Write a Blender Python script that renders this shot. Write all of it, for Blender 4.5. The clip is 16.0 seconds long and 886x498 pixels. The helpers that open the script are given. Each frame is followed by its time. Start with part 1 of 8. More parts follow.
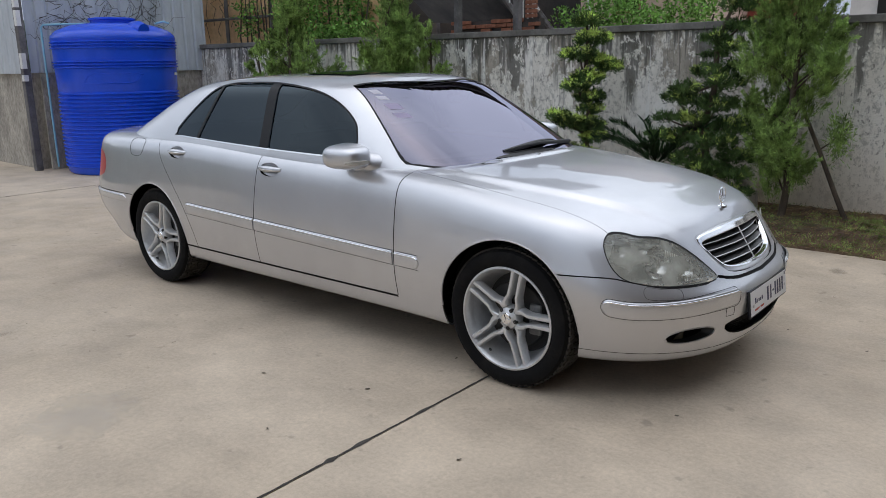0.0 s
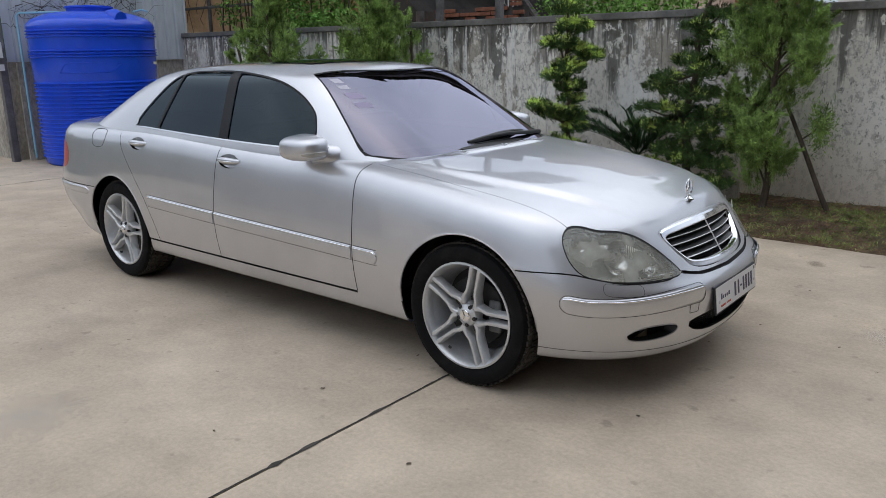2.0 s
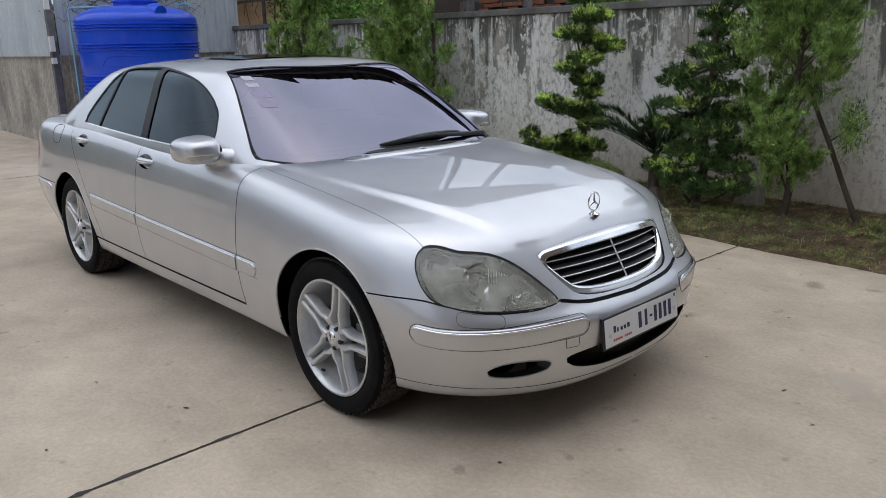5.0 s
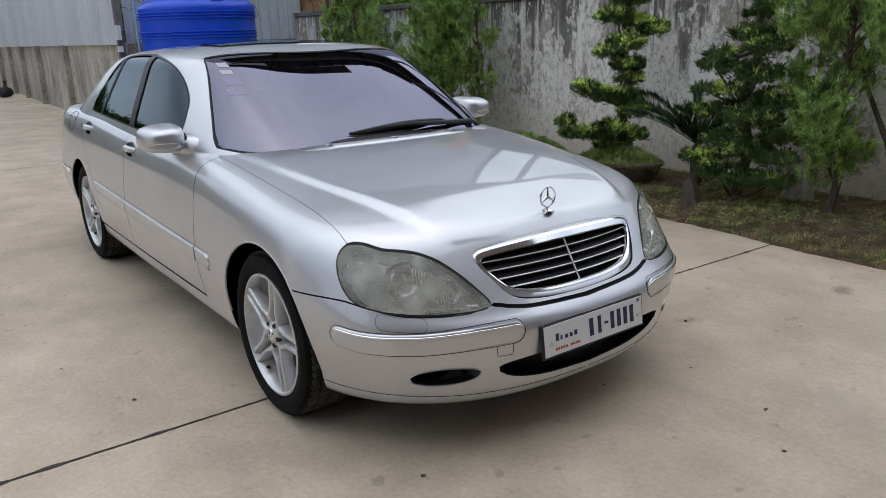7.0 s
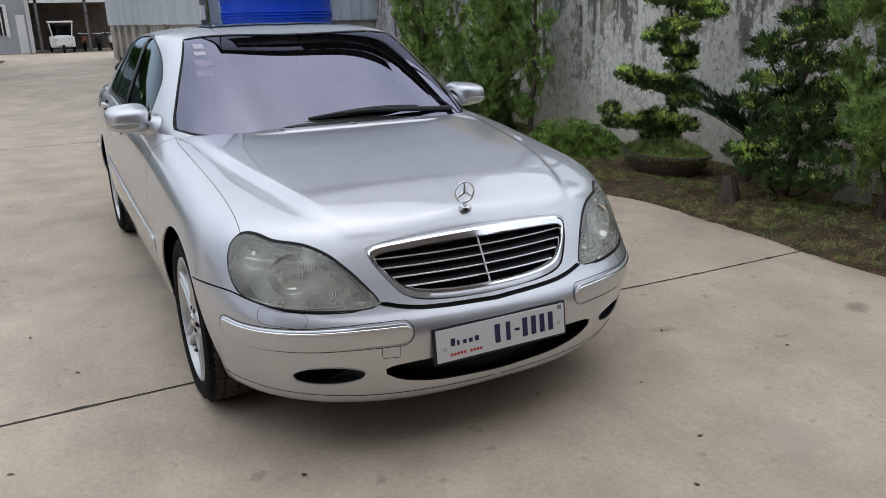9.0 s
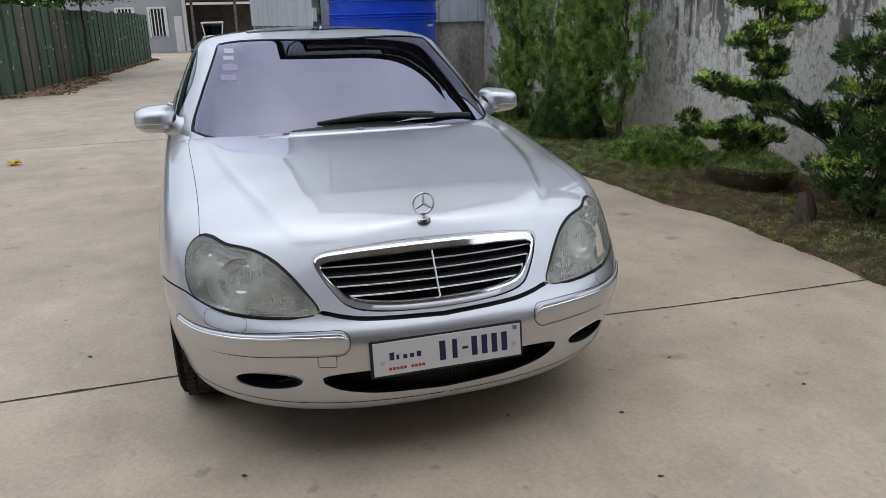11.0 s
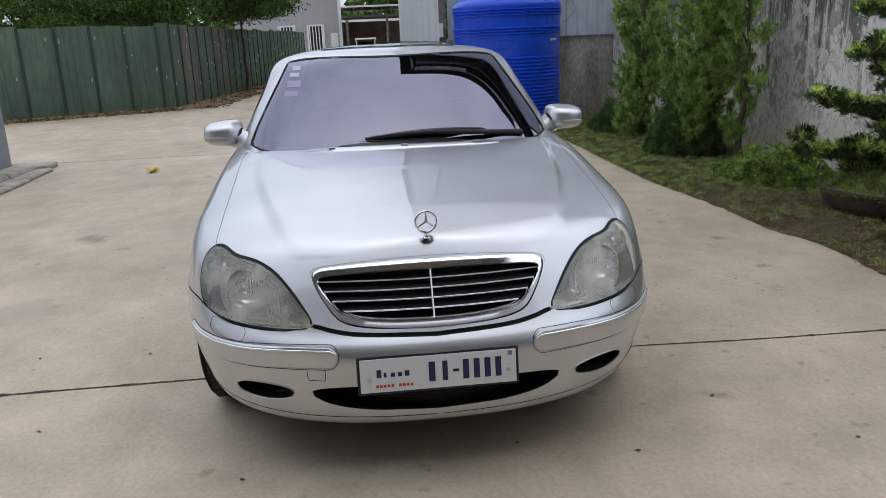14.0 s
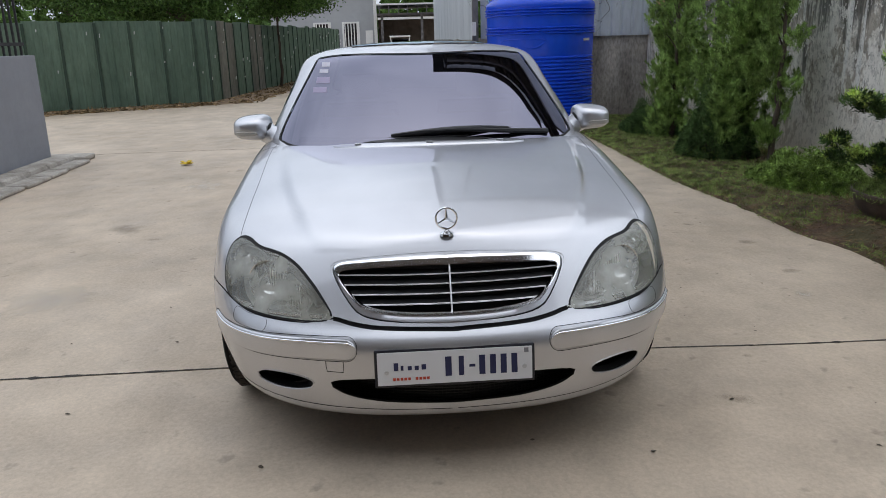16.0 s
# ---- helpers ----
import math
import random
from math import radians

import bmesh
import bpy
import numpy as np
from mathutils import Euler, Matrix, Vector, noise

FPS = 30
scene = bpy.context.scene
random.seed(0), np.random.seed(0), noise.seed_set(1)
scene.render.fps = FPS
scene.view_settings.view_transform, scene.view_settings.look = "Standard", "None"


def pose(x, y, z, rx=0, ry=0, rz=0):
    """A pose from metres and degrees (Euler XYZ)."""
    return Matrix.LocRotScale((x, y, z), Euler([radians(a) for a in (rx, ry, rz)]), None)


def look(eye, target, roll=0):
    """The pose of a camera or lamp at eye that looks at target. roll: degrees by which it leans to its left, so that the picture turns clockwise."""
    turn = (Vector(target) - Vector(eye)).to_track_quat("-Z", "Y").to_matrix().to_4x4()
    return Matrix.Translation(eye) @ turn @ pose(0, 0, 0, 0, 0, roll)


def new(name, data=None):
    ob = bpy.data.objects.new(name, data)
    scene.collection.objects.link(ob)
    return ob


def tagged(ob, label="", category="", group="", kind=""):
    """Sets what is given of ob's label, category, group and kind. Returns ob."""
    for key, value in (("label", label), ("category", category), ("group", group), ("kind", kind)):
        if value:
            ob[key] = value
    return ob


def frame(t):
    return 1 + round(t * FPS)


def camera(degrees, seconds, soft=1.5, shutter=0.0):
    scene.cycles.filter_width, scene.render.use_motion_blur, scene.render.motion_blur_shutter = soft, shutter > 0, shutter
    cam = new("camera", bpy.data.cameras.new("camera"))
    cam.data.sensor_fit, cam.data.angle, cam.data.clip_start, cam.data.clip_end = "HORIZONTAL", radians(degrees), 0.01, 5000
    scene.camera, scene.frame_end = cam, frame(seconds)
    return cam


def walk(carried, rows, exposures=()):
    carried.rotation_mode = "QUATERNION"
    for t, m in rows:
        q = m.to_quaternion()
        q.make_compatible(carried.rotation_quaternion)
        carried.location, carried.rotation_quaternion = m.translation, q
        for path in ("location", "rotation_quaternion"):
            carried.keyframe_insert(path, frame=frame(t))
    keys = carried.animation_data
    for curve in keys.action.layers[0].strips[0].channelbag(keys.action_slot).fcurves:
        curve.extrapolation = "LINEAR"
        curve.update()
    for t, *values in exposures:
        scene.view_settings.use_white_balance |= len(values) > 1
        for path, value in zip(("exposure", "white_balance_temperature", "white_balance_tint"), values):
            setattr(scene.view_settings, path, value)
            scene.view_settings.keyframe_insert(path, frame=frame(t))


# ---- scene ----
cam = camera(60.4, 16.0, soft=0.5)
METRES, EYE, TILT, LEAN, TURN = 4.015, 1.49, -0.29, -0.35, 39.8
ROWS = [
    (0.0, 0.0, 0.0, 0.0, -0.26, -13.38, 1.1),
    (0.5, 0.0064, 0.0003, -0.0001, -0.45, -13.33, 1.16),
    (1.0, 0.0197, -0.0004, -0.0009, -0.71, -13.43, 1.23),
    (1.5, 0.0289, 0.0062, -0.0007, -0.86, -13.8, 1.23),
    (2.0, 0.0436, 0.0294, -0.0025, -0.62, -14.14, 1.13),
    (2.5, 0.0665, 0.0576, -0.0024, -0.13, -14.42, 1.01),
    (3.0, 0.0846, 0.0725, 0.0004, 0.63, -14.51, 1.02),
    (3.5, 0.1228, 0.0835, -0.0013, 1.96, -14.39, 1.03),
    (4.0, 0.183, 0.0913, 0.0006, 3.48, -14.39, 1.11),
    (6.5, 0.3775, 0.1868, -0.0049, 12.05, -15.38, 1.83),
    (7.0, 0.4115, 0.1982, -0.0068, 13.6, -15.53, 1.96),
    (7.5, 0.4474, 0.2236, -0.0096, 15.49, -15.6, 2.12),
    (8.0, 0.4794, 0.2448, -0.0073, 17.68, -15.94, 2.11),
    (8.5, 0.5188, 0.2673, -0.0094, 20.07, -16.27, 1.76),
    (9.0, 0.5735, 0.2866, -0.0099, 22.29, -16.57, 1.52),
    (11.5, 0.7229, 0.3881, -0.0072, 35.1, -16.03, 1.65),
    (12.0, 0.7432, 0.4018, -0.0082, 37.44, -15.76, 1.75),
    (12.5, 0.7476, 0.4243, -0.0102, 39.38, -15.51, 1.87),
    (13.0, 0.7463, 0.4515, -0.0105, 41.06, -15.31, 2.07),
    (13.5, 0.7581, 0.4601, -0.0091, 42.51, -15.15, 2.29),
    (14.0, 0.7931, 0.4567, -0.0086, 43.73, -14.97, 2.25),
    (14.5, 0.8154, 0.4532, -0.0092, 44.66, -14.79, 2.05),
    (15.0, 0.8141, 0.4542, -0.0087, 45.26, -14.89, 1.81),
    (15.5, 0.8063, 0.4568, -0.009, 45.79, -15.07, 1.64),
    (16.0, 0.8044, 0.4581, -0.0092, 46.26, -14.99, 1.56),
]
walk(cam, [(t, pose(3.414, -3.654, EYE, TILT, LEAN, TURN) @ pose(METRES * x, METRES * y, METRES * z, 90 + pitch, roll, yaw)) for t, x, y, z, yaw, pitch, roll in ROWS])

# ---- light ----
world = bpy.data.worlds.new("sky")
scene.world = world
world.use_nodes = True
wn = world.node_tree
sky = wn.nodes.new("ShaderNodeTexSky")
sky.sky_type, sky.sun_disc = "NISHITA", False
sky.sun_elevation, sky.sun_rotation = radians(81), radians(318)
sky.air_density, sky.dust_density, sky.ozone_density = 1.0, 6.0, 1.0
# a veil of bright cloud over the blue
cloud_noise = wn.nodes.new("ShaderNodeTexNoise")
cloud_noise.inputs["Scale"].default_value, cloud_noise.inputs["Detail"].default_value = 2.2, 5.0
cloud_ramp = wn.nodes.new("ShaderNodeValToRGB")
cloud_ramp.color_ramp.elements[0].position, cloud_ramp.color_ramp.elements[0].color = 0.38, (6.15, 7.0, 8.6, 1)
cloud_ramp.color_ramp.elements[1].position, cloud_ramp.color_ramp.elements[1].color = 0.62, (11.5, 12.4, 13.9, 1)
sky_mix = wn.nodes.new("ShaderNodeMix")
sky_mix.data_type = "RGBA"
sky_mix.inputs["Factor"].default_value = 0.85
wn.links.new(cloud_noise.outputs["Fac"], cloud_ramp.inputs["Fac"])
wn.links.new(sky.outputs["Color"], sky_mix.inputs[6])
wn.links.new(cloud_ramp.outputs["Color"], sky_mix.inputs[7])
# an overcast sky is brightest round the veiled sun
SUN_WAY = Vector((-2.0, 2.2, 18.0)).normalized()
sky_co = wn.nodes.new("ShaderNodeTexCoord")
sky_dot = wn.nodes.new("ShaderNodeVectorMath")
sky_dot.operation = "DOT_PRODUCT"
sky_dot.inputs[1].default_value = SUN_WAY
glow = wn.nodes.new("ShaderNodeMapRange")
glow.inputs["From Min"].default_value, glow.inputs["From Max"].default_value = 0.0, 1.0
glow.inputs["To Min"].default_value, glow.inputs["To Max"].default_value = 0.62, 1.22
glow_mul = wn.nodes.new("ShaderNodeVectorMath")
glow_mul.operation = "SCALE"
wn.links.new(sky_co.outputs["Generated"], sky_dot.inputs[0])
wn.links.new(sky_dot.outputs["Value"], glow.inputs["Value"])
wn.links.new(sky_mix.outputs[2], glow_mul.inputs[0])
wn.links.new(glow.outputs["Result"], glow_mul.inputs["Scale"])
background = wn.nodes["Background"]
wn.links.new(glow_mul.outputs["Vector"], background.inputs["Color"])
background.inputs["Strength"].default_value = 0.108
sun = new("sun", bpy.data.lights.new("sun", "SUN"))
sun.data.energy, sun.data.angle, sun.data.color = 0.5, radians(110), (1.0, 0.97, 0.93)
sun.matrix_world = look(SUN_WAY * 20, Vector((0, 0, 0)))

# ---- materials ----
def material(name, colour=(0.5, 0.5, 0.5), rough=0.5, metal=0.0, **extra):
    m = bpy.data.materials.new(name)
    m.use_nodes = True
    b = m.node_tree.nodes["Principled BSDF"]
    b.inputs["Base Color"].default_value = (*colour, 1)
    b.inputs["Roughness"].default_value, b.inputs["Metallic"].default_value = rough, metal
    for key, value in extra.items():
        b.inputs[key.replace("_", " ")].default_value = value
    return m


def node(m, kind, **values):
    n = m.node_tree.nodes.new(kind)
    for key, value in values.items():
        n.inputs[key.replace("_", " ")].default_value = value
    return n


def link(m, a, b):
    m.node_tree.links.new(a, b)


def maths(m, operation, *values):
    n = m.node_tree.nodes.new("ShaderNodeMath")
    n.operation = operation
    for socket, value in zip(n.inputs, values):
        if isinstance(value, (int, float)):
            socket.default_value = value
        else:
            link(m, value, socket)
    return n.outputs["Value"]


def principled(m):
    return m.node_tree.nodes["Principled BSDF"]


def noise_tex(m, scale, detail=4.0, rough=0.55, stretch=(1, 1, 1), object_space=True):
    co = m.node_tree.nodes.new("ShaderNodeTexCoord")
    mp = node(m, "ShaderNodeMapping", Scale=stretch)
    n = node(m, "ShaderNodeTexNoise", Scale=scale, Detail=detail, Roughness=rough)
    link(m, co.outputs["Object" if object_space else "Generated"], mp.inputs["Vector"])
    link(m, mp.outputs["Vector"], n.inputs["Vector"])
    return n.outputs["Fac"]


def ramp(m, fac, *stops):
    r = m.node_tree.nodes.new("ShaderNodeValToRGB")
    els = r.color_ramp.elements
    while len(els) < len(stops):
        els.new(0.5)
    for el, (at, c) in zip(els, stops):
        el.position, el.color = at, (*c, 1) if isinstance(c, tuple) else (c, c, c, 1)
    link(m, fac, r.inputs["Fac"])
    return r.outputs["Color"]


def mix(m, fac, a, b, kind="MIX"):
    n = m.node_tree.nodes.new("ShaderNodeMix")
    n.data_type, n.blend_type = "RGBA", kind
    for value, socket in ((fac, n.inputs[0]), (a, n.inputs[6]), (b, n.inputs[7])):
        if isinstance(value, (int, float)):
            socket.default_value = value if socket.type == "VALUE" else (value, value, value, 1)
        elif isinstance(value, tuple):
            socket.default_value = (*value, 1)
        else:
            link(m, value, socket)
    return n.outputs[2]


def bump(m, height, strength=0.3, distance=0.01):
    b = node(m, "ShaderNodeBump", Strength=strength, Distance=distance)
    link(m, height, b.inputs["Height"])
    link(m, b.outputs["Normal"], principled(m).inputs["Normal"])


def colour_in(m, socket):
    link(m, socket, principled(m).inputs["Base Color"])


def rough_in(m, socket):
    link(m, socket, principled(m).inputs["Roughness"])


def concrete_floor():
    m = material("yard concrete", (0.4, 0.36, 0.31), 0.75)
    big = ramp(m, noise_tex(m, 0.35, 5), (0.3, (0.465, 0.378, 0.280)), (0.7, (0.60, 0.502, 0.388)))
    mid = ramp(m, noise_tex(m, 2.3, 6, 0.65), (0.3, 0.81), (0.62, 1.06))
    fine = ramp(m, noise_tex(m, 45, 8, 0.8), (0.32, 0.80), (0.68, 1.12))
    streak = ramp(m, noise_tex(m, 1.2, 5, 0.6, (0.7, 1.1, 1)), (0.35, 0.86), (0.6, 1.04))
    spots = ramp(m, noise_tex(m, 9, 3, 0.5), (0.66, 1.0), (0.74, 0.70))
    c = mix(m, 1.0, mix(m, 1.0, big, mid, "MULTIPLY"), fine, "MULTIPLY")
    c = mix(m, 1.0, mix(m, 1.0, c, streak, "MULTIPLY"), spots, "MULTIPLY")
    colour_in(m, c)
    rough_in(m, ramp(m, noise_tex(m, 3, 4), (0.3, 0.55), (0.7, 0.8)))
    bump(m, noise_tex(m, 90, 5, 0.7), 0.25, 0.004)
    return m


def stained_wall():
    m = material("weathered render", (0.5, 0.5, 0.48), 0.9)
    co = m.node_tree.nodes.new("ShaderNodeTexCoord")
    sep = m.node_tree.nodes.new("ShaderNodeSeparateXYZ")
    link(m, co.outputs["Object"], sep.inputs["Vector"])

    def with_height(fac, z0, z1, lo, hi):
        up = node(m, "ShaderNodeMapRange", From_Min=z0, From_Max=z1, To_Min=lo, To_Max=hi)
        link(m, sep.outputs["Z"], up.inputs["Value"])
        add = node(m, "ShaderNodeMath")
        link(m, fac, add.inputs[0])
        link(m, up.outputs["Result"], add.inputs[1])
        return add.outputs["Value"]

    grey = ramp(m, noise_tex(m, 2.2, 6, 0.65), (0.34, (0.34, 0.305, 0.255)), (0.66, (0.58, 0.53, 0.455)))
    # remnants of white paint, broken into flakes
    whiter = node(m, "ShaderNodeMapRange", From_Min=1.0, From_Max=1.7, To_Min=0.0, To_Max=0.12)
    link(m, sep.outputs["X"], whiter.inputs["Value"])
    flakes = node(m, "ShaderNodeMath")
    link(m, noise_tex(m, 1.9, 10, 0.74, (1.0, 1, 0.75)), flakes.inputs[0])
    link(m, whiter.outputs["Result"], flakes.inputs[1])
    paint = ramp(m, with_height(flakes.outputs["Value"], 0.2, 1.8, 0.045, -0.03), (0.458, 0.0), (0.492, 1.0))
    c = mix(m, paint, grey, ramp(m, noise_tex(m, 1.1, 4), (0.35, (0.76, 0.73, 0.67)), (0.65, (0.93, 0.90, 0.84))))
    # mould: runs that fall from the coping, uneven in length
    runs = with_height(noise_tex(m, 3.4, 6, 0.62, (1.5, 1, 0.16)), 0.6, 1.85, -0.17, 0.10)
    c = mix(m, ramp(m, runs, (0.515, 0.0), (0.60, 0.80)), c, (0.075, 0.073, 0.068))
    thin = with_height(noise_tex(m, 15, 4, 0.6, (1.5, 1, 0.05)), 0.9, 1.9, -0.15, 0.08)
    c = mix(m, ramp(m, thin, (0.555, 0.0), (0.61, 0.72)), c, (0.09, 0.088, 0.08))
    pale = with_height(noise_tex(m, 7, 3, 0.5, (1.3, 1, 0.05)), 0.4, 1.9, -0.04, 0.02)
    c = mix(m, ramp(m, pale, (0.635, 0.0), (0.68, 0.9)), c, (0.88, 0.88, 0.85))
    # small sharp flakes of paint that still cling
    chips = with_height(noise_tex(m, 11, 9, 0.72, (1.0, 1, 0.62)), 0.1, 1.8, 0.02, -0.035)
    c = mix(m, ramp(m, chips, (0.525, 0.0), (0.548, 0.92)), c, (0.90, 0.88, 0.82))
    pits = noise_tex(m, 24, 8, 0.75, (1.0, 1, 0.7))
    c = mix(m, ramp(m, pits, (0.575, 0.0), (0.605, 0.7)), c, (0.12, 0.115, 0.10))
    grit = ramp(m, noise_tex(m, 16, 10, 0.82, (1.25, 1, 0.8)), (0.51, 0.0), (0.57, 0.5))
    c = mix(m, grit, c, (0.20, 0.195, 0.175))
    # long drips and patches of whitewash, each at its own place on the wall
    sway = noise_tex(m, 9, 4, 0.6, (1, 1, 0.5))
    for x0, half, z0, z1 in ((-1.84, 0.045, 0.62, 1.68), (-5.28, 0.20, 0.4, 1.72), (-8.15, 0.17, 0.5, 1.62), (-2.78, 0.022, 1.35, 1.78), (-3.05, 0.05, 1.2, 1.62), (-0.22, 0.20, 0.35, 1.25)):
        off = maths(m, "SUBTRACT", sep.outputs["X"], x0 + 1.2 * half)
        far = maths(m, "ABSOLUTE", maths(m, "MULTIPLY_ADD", sway, 2.4 * half, off))
        across = node(m, "ShaderNodeMapRange", From_Min=half * 1.15, From_Max=half * 0.75, To_Min=0.0, To_Max=0.85)
        link(m, far, across.inputs["Value"])
        over = node(m, "ShaderNodeMapRange", From_Min=z1, From_Max=z1 - 0.1, To_Min=0.0, To_Max=1.0)
        under = node(m, "ShaderNodeMapRange", From_Min=z0, From_Max=z0 + 0.25, To_Min=0.0, To_Max=1.0)
        fac = across.outputs["Result"]
        for edge in (over, under):
            link(m, sep.outputs["Z"], edge.inputs["Value"])
            fac = maths(m, "MULTIPLY", fac, edge.outputs["Result"])
        fac = maths(m, "MULTIPLY", fac, ramp(m, noise_tex(m, 13, 8, 0.7, (1.2, 1, 0.5)), (0.40, 0.25), (0.55, 1.0)))
        c = mix(m, fac, c, (0.92, 0.90, 0.85))
    low = node(m, "ShaderNodeMapRange", From_Min=0.8, From_Max=0.05, To_Min=0.0, To_Max=0.75)
    link(m, sep.outputs["Z"], low.inputs["Value"])
    c = mix(m, low.outputs["Result"], c, (0.72, 0.62, 0.49))
    colour_in(m, c)
    bump(m, noise_tex(m, 26, 7, 0.72), 0.6, 0.012)
    return m


def soil_mat():
    m = material("bed soil", (0.12, 0.09, 0.06), 0.95)
    c = ramp(m, noise_tex(m, 6, 6, 0.7), (0.3, (0.034, 0.021, 0.013)), (0.5, (0.105, 0.062, 0.036)), (0.7, (0.20, 0.130, 0.078)))
    c = mix(m, ramp(m, noise_tex(m, 2.2, 4), (0.48, 0.0), (0.62, 0.5)), c, (0.06, 0.08, 0.025))
    colour_in(m, c)
    bump(m, noise_tex(m, 30, 6, 0.7), 0.9, 0.03)
    return m


def worn(name, c1, c2, rough, scale=3.0, metal=0.0, stretch=(1, 1, 1), bumps=0.15, dirt=0.25):
    m = material(name, c1, rough, metal)
    c = ramp(m, noise_tex(m, scale, 5, 0.6, stretch), (0.32, c1), (0.68, c2))
    c = mix(m, 1.0, c, ramp(m, noise_tex(m, scale * 11, 5, 0.7, stretch), (0.3, 1.0 - dirt), (0.62, 1.0)), "MULTIPLY")
    colour_in(m, c)
    bump(m, noise_tex(m, scale * 14, 4, 0.6, stretch), bumps, 0.005)
    return m


def leaf_mat(name, dark, light):
    m = material(name, dark, 0.65, Specular_IOR_Level=0.12)
    info = m.node_tree.nodes.new("ShaderNodeNewGeometry")
    c = ramp(m, info.outputs["Random Per Island"], (0.0, tuple(0.6 * a + 0.4 * b for a, b in zip(dark, light))), (0.8, light), (1.0, tuple(v * 1.25 for v in light)))
    # patchy noise darkens and lightens whole sprays, for bright clumps and dark gaps
    c = mix(m, 1.0, c, ramp(m, noise_tex(m, 9, 3), (0.36, 0.34), (0.64, 1.7)), "MULTIPLY")
    colour_in(m, c)
    principled(m).inputs["Subsurface Weight"].default_value = 0.0
    return m


MAT = {}
MAT["concrete"] = concrete_floor()
MAT["wall"] = stained_wall()
MAT["soil"] = soil_mat()
MAT["cap"] = worn("mouldy concrete cap", (0.12, 0.115, 0.105), (0.26, 0.25, 0.235), 0.9, 3)
MAT["joint"] = worn("bitumen joint", (0.022, 0.019, 0.016), (0.065, 0.058, 0.05), 0.95, 8)
MAT["sheet"] = worn("grey painted sheet metal", (0.50, 0.54, 0.58), (0.66, 0.70, 0.74), 0.45, 1.1, 0.15, (1, 1, 0.3), 0.05, 0.15)
MAT["plinth"] = worn("stained cement render", (0.26, 0.235, 0.20), (0.60, 0.55, 0.47), 0.9, 2.2, 0, (1, 1, 0.5), 0.3, 0.5)
MAT["grey_wall"] = worn("grey painted render", (0.25, 0.26, 0.285), (0.31, 0.32, 0.345), 0.85, 0.8, 0, (1, 1, 1), 0.1, 0.08)
MAT["tank"] = worn("blue polyethylene", (0.010, 0.070, 0.64), (0.014, 0.095, 0.76), 0.24, 0.9, 0, (1, 1, 1), 0.02, 0.08)
MAT["green_sheet"] = worn("faded green sheet metal", (0.145, 0.215, 0.16), (0.25, 0.335, 0.255), 0.6, 1.2, 0.1, (1, 1, 0.25), 0.1, 0.3)
MAT["black_iron"] = material("black painted iron", (0.015, 0.015, 0.017), 0.45)
MAT["white_paint"] = worn("white paint", (0.68, 0.68, 0.66), (0.8, 0.8, 0.78), 0.6, 1, 0, (1, 1, 1), 0.05, 0.1)
MAT["terracotta"] = worn("brown glazed clay", (0.05, 0.035, 0.028), (0.12, 0.085, 0.065), 0.6, 5)
MAT["bark"] = worn("bark", (0.05, 0.036, 0.025), (0.13, 0.10, 0.075), 0.9, 12, 0, (1, 1, 0.3), 0.6, 0.4)
MAT["cypress"] = leaf_mat("cypress foliage", (0.066, 0.125, 0.036), (0.285, 0.415, 0.122))
MAT["podocarp"] = leaf_mat("dark needle foliage", (0.026, 0.054, 0.020), (0.09, 0.15, 0.05))
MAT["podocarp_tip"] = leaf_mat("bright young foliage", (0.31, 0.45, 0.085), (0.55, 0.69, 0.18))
MAT["cycad"] = leaf_mat("cycad fronds", (0.010, 0.026, 0.011), (0.026, 0.050, 0.020))
MAT["grass"] = leaf_mat("bed weeds", (0.08, 0.130, 0.034), (0.26, 0.35, 0.10))
MAT["creeper"] = leaf_mat("leafy ground bush", (0.055, 0.105, 0.026), (0.24, 0.34, 0.085))
MAT["dry_grass"] = leaf_mat("dry litter", (0.10, 0.066, 0.033), (0.27, 0.19, 0.10))
MAT["ivy"] = leaf_mat("ivy", (0.06, 0.14, 0.03), (0.21, 0.38, 0.09))
MAT["tree_leaf"] = leaf_mat("yard tree leaves", (0.018, 0.045, 0.012), (0.085, 0.150, 0.035))
MAT["ochre"] = worn("ochre render", (0.66, 0.40, 0.20), (0.84, 0.58, 0.34), 0.9, 1.4)
MAT["dark_roof"] = worn("dark rusted roof", (0.035, 0.033, 0.035), (0.09, 0.08, 0.075), 0.8, 2)
MAT["brick"] = worn("old red brick", (0.20, 0.075, 0.045), (0.36, 0.16, 0.10), 0.9, 6)
MAT["pink_wall"] = worn("peach house paint", (0.60, 0.45, 0.36), (0.70, 0.55, 0.45), 0.85, 0.8)
MAT["vine"] = material("dry vine stems", (0.06, 0.05, 0.04), 0.9)
MAT["yellow"] = material("yellow leaf", (0.6, 0.42, 0.02), 0.7)
MAT["blue_pipe"] = material("pale blue pipe", (0.25, 0.5, 0.62), 0.4)
MAT["plastic_black"] = material("black plastic", (0.012, 0.012, 0.013), 0.5)
MAT["dim"] = material("dark interior", (0.02, 0.02, 0.02), 0.9)

# ---- building tools ----
def mesh_of(bm, name, mats, smooth=False, angle=None):
    me = bpy.data.meshes.new(name)
    bm.normal_update()
    bm.to_mesh(me)
    bm.free()
    for mt in (mats if isinstance(mats, (list, tuple)) else [mats]):
        me.materials.append(mt)
    if smooth:
        me.shade_smooth()
        if angle:
            me.set_sharp_from_angle(angle=radians(angle))
    return me


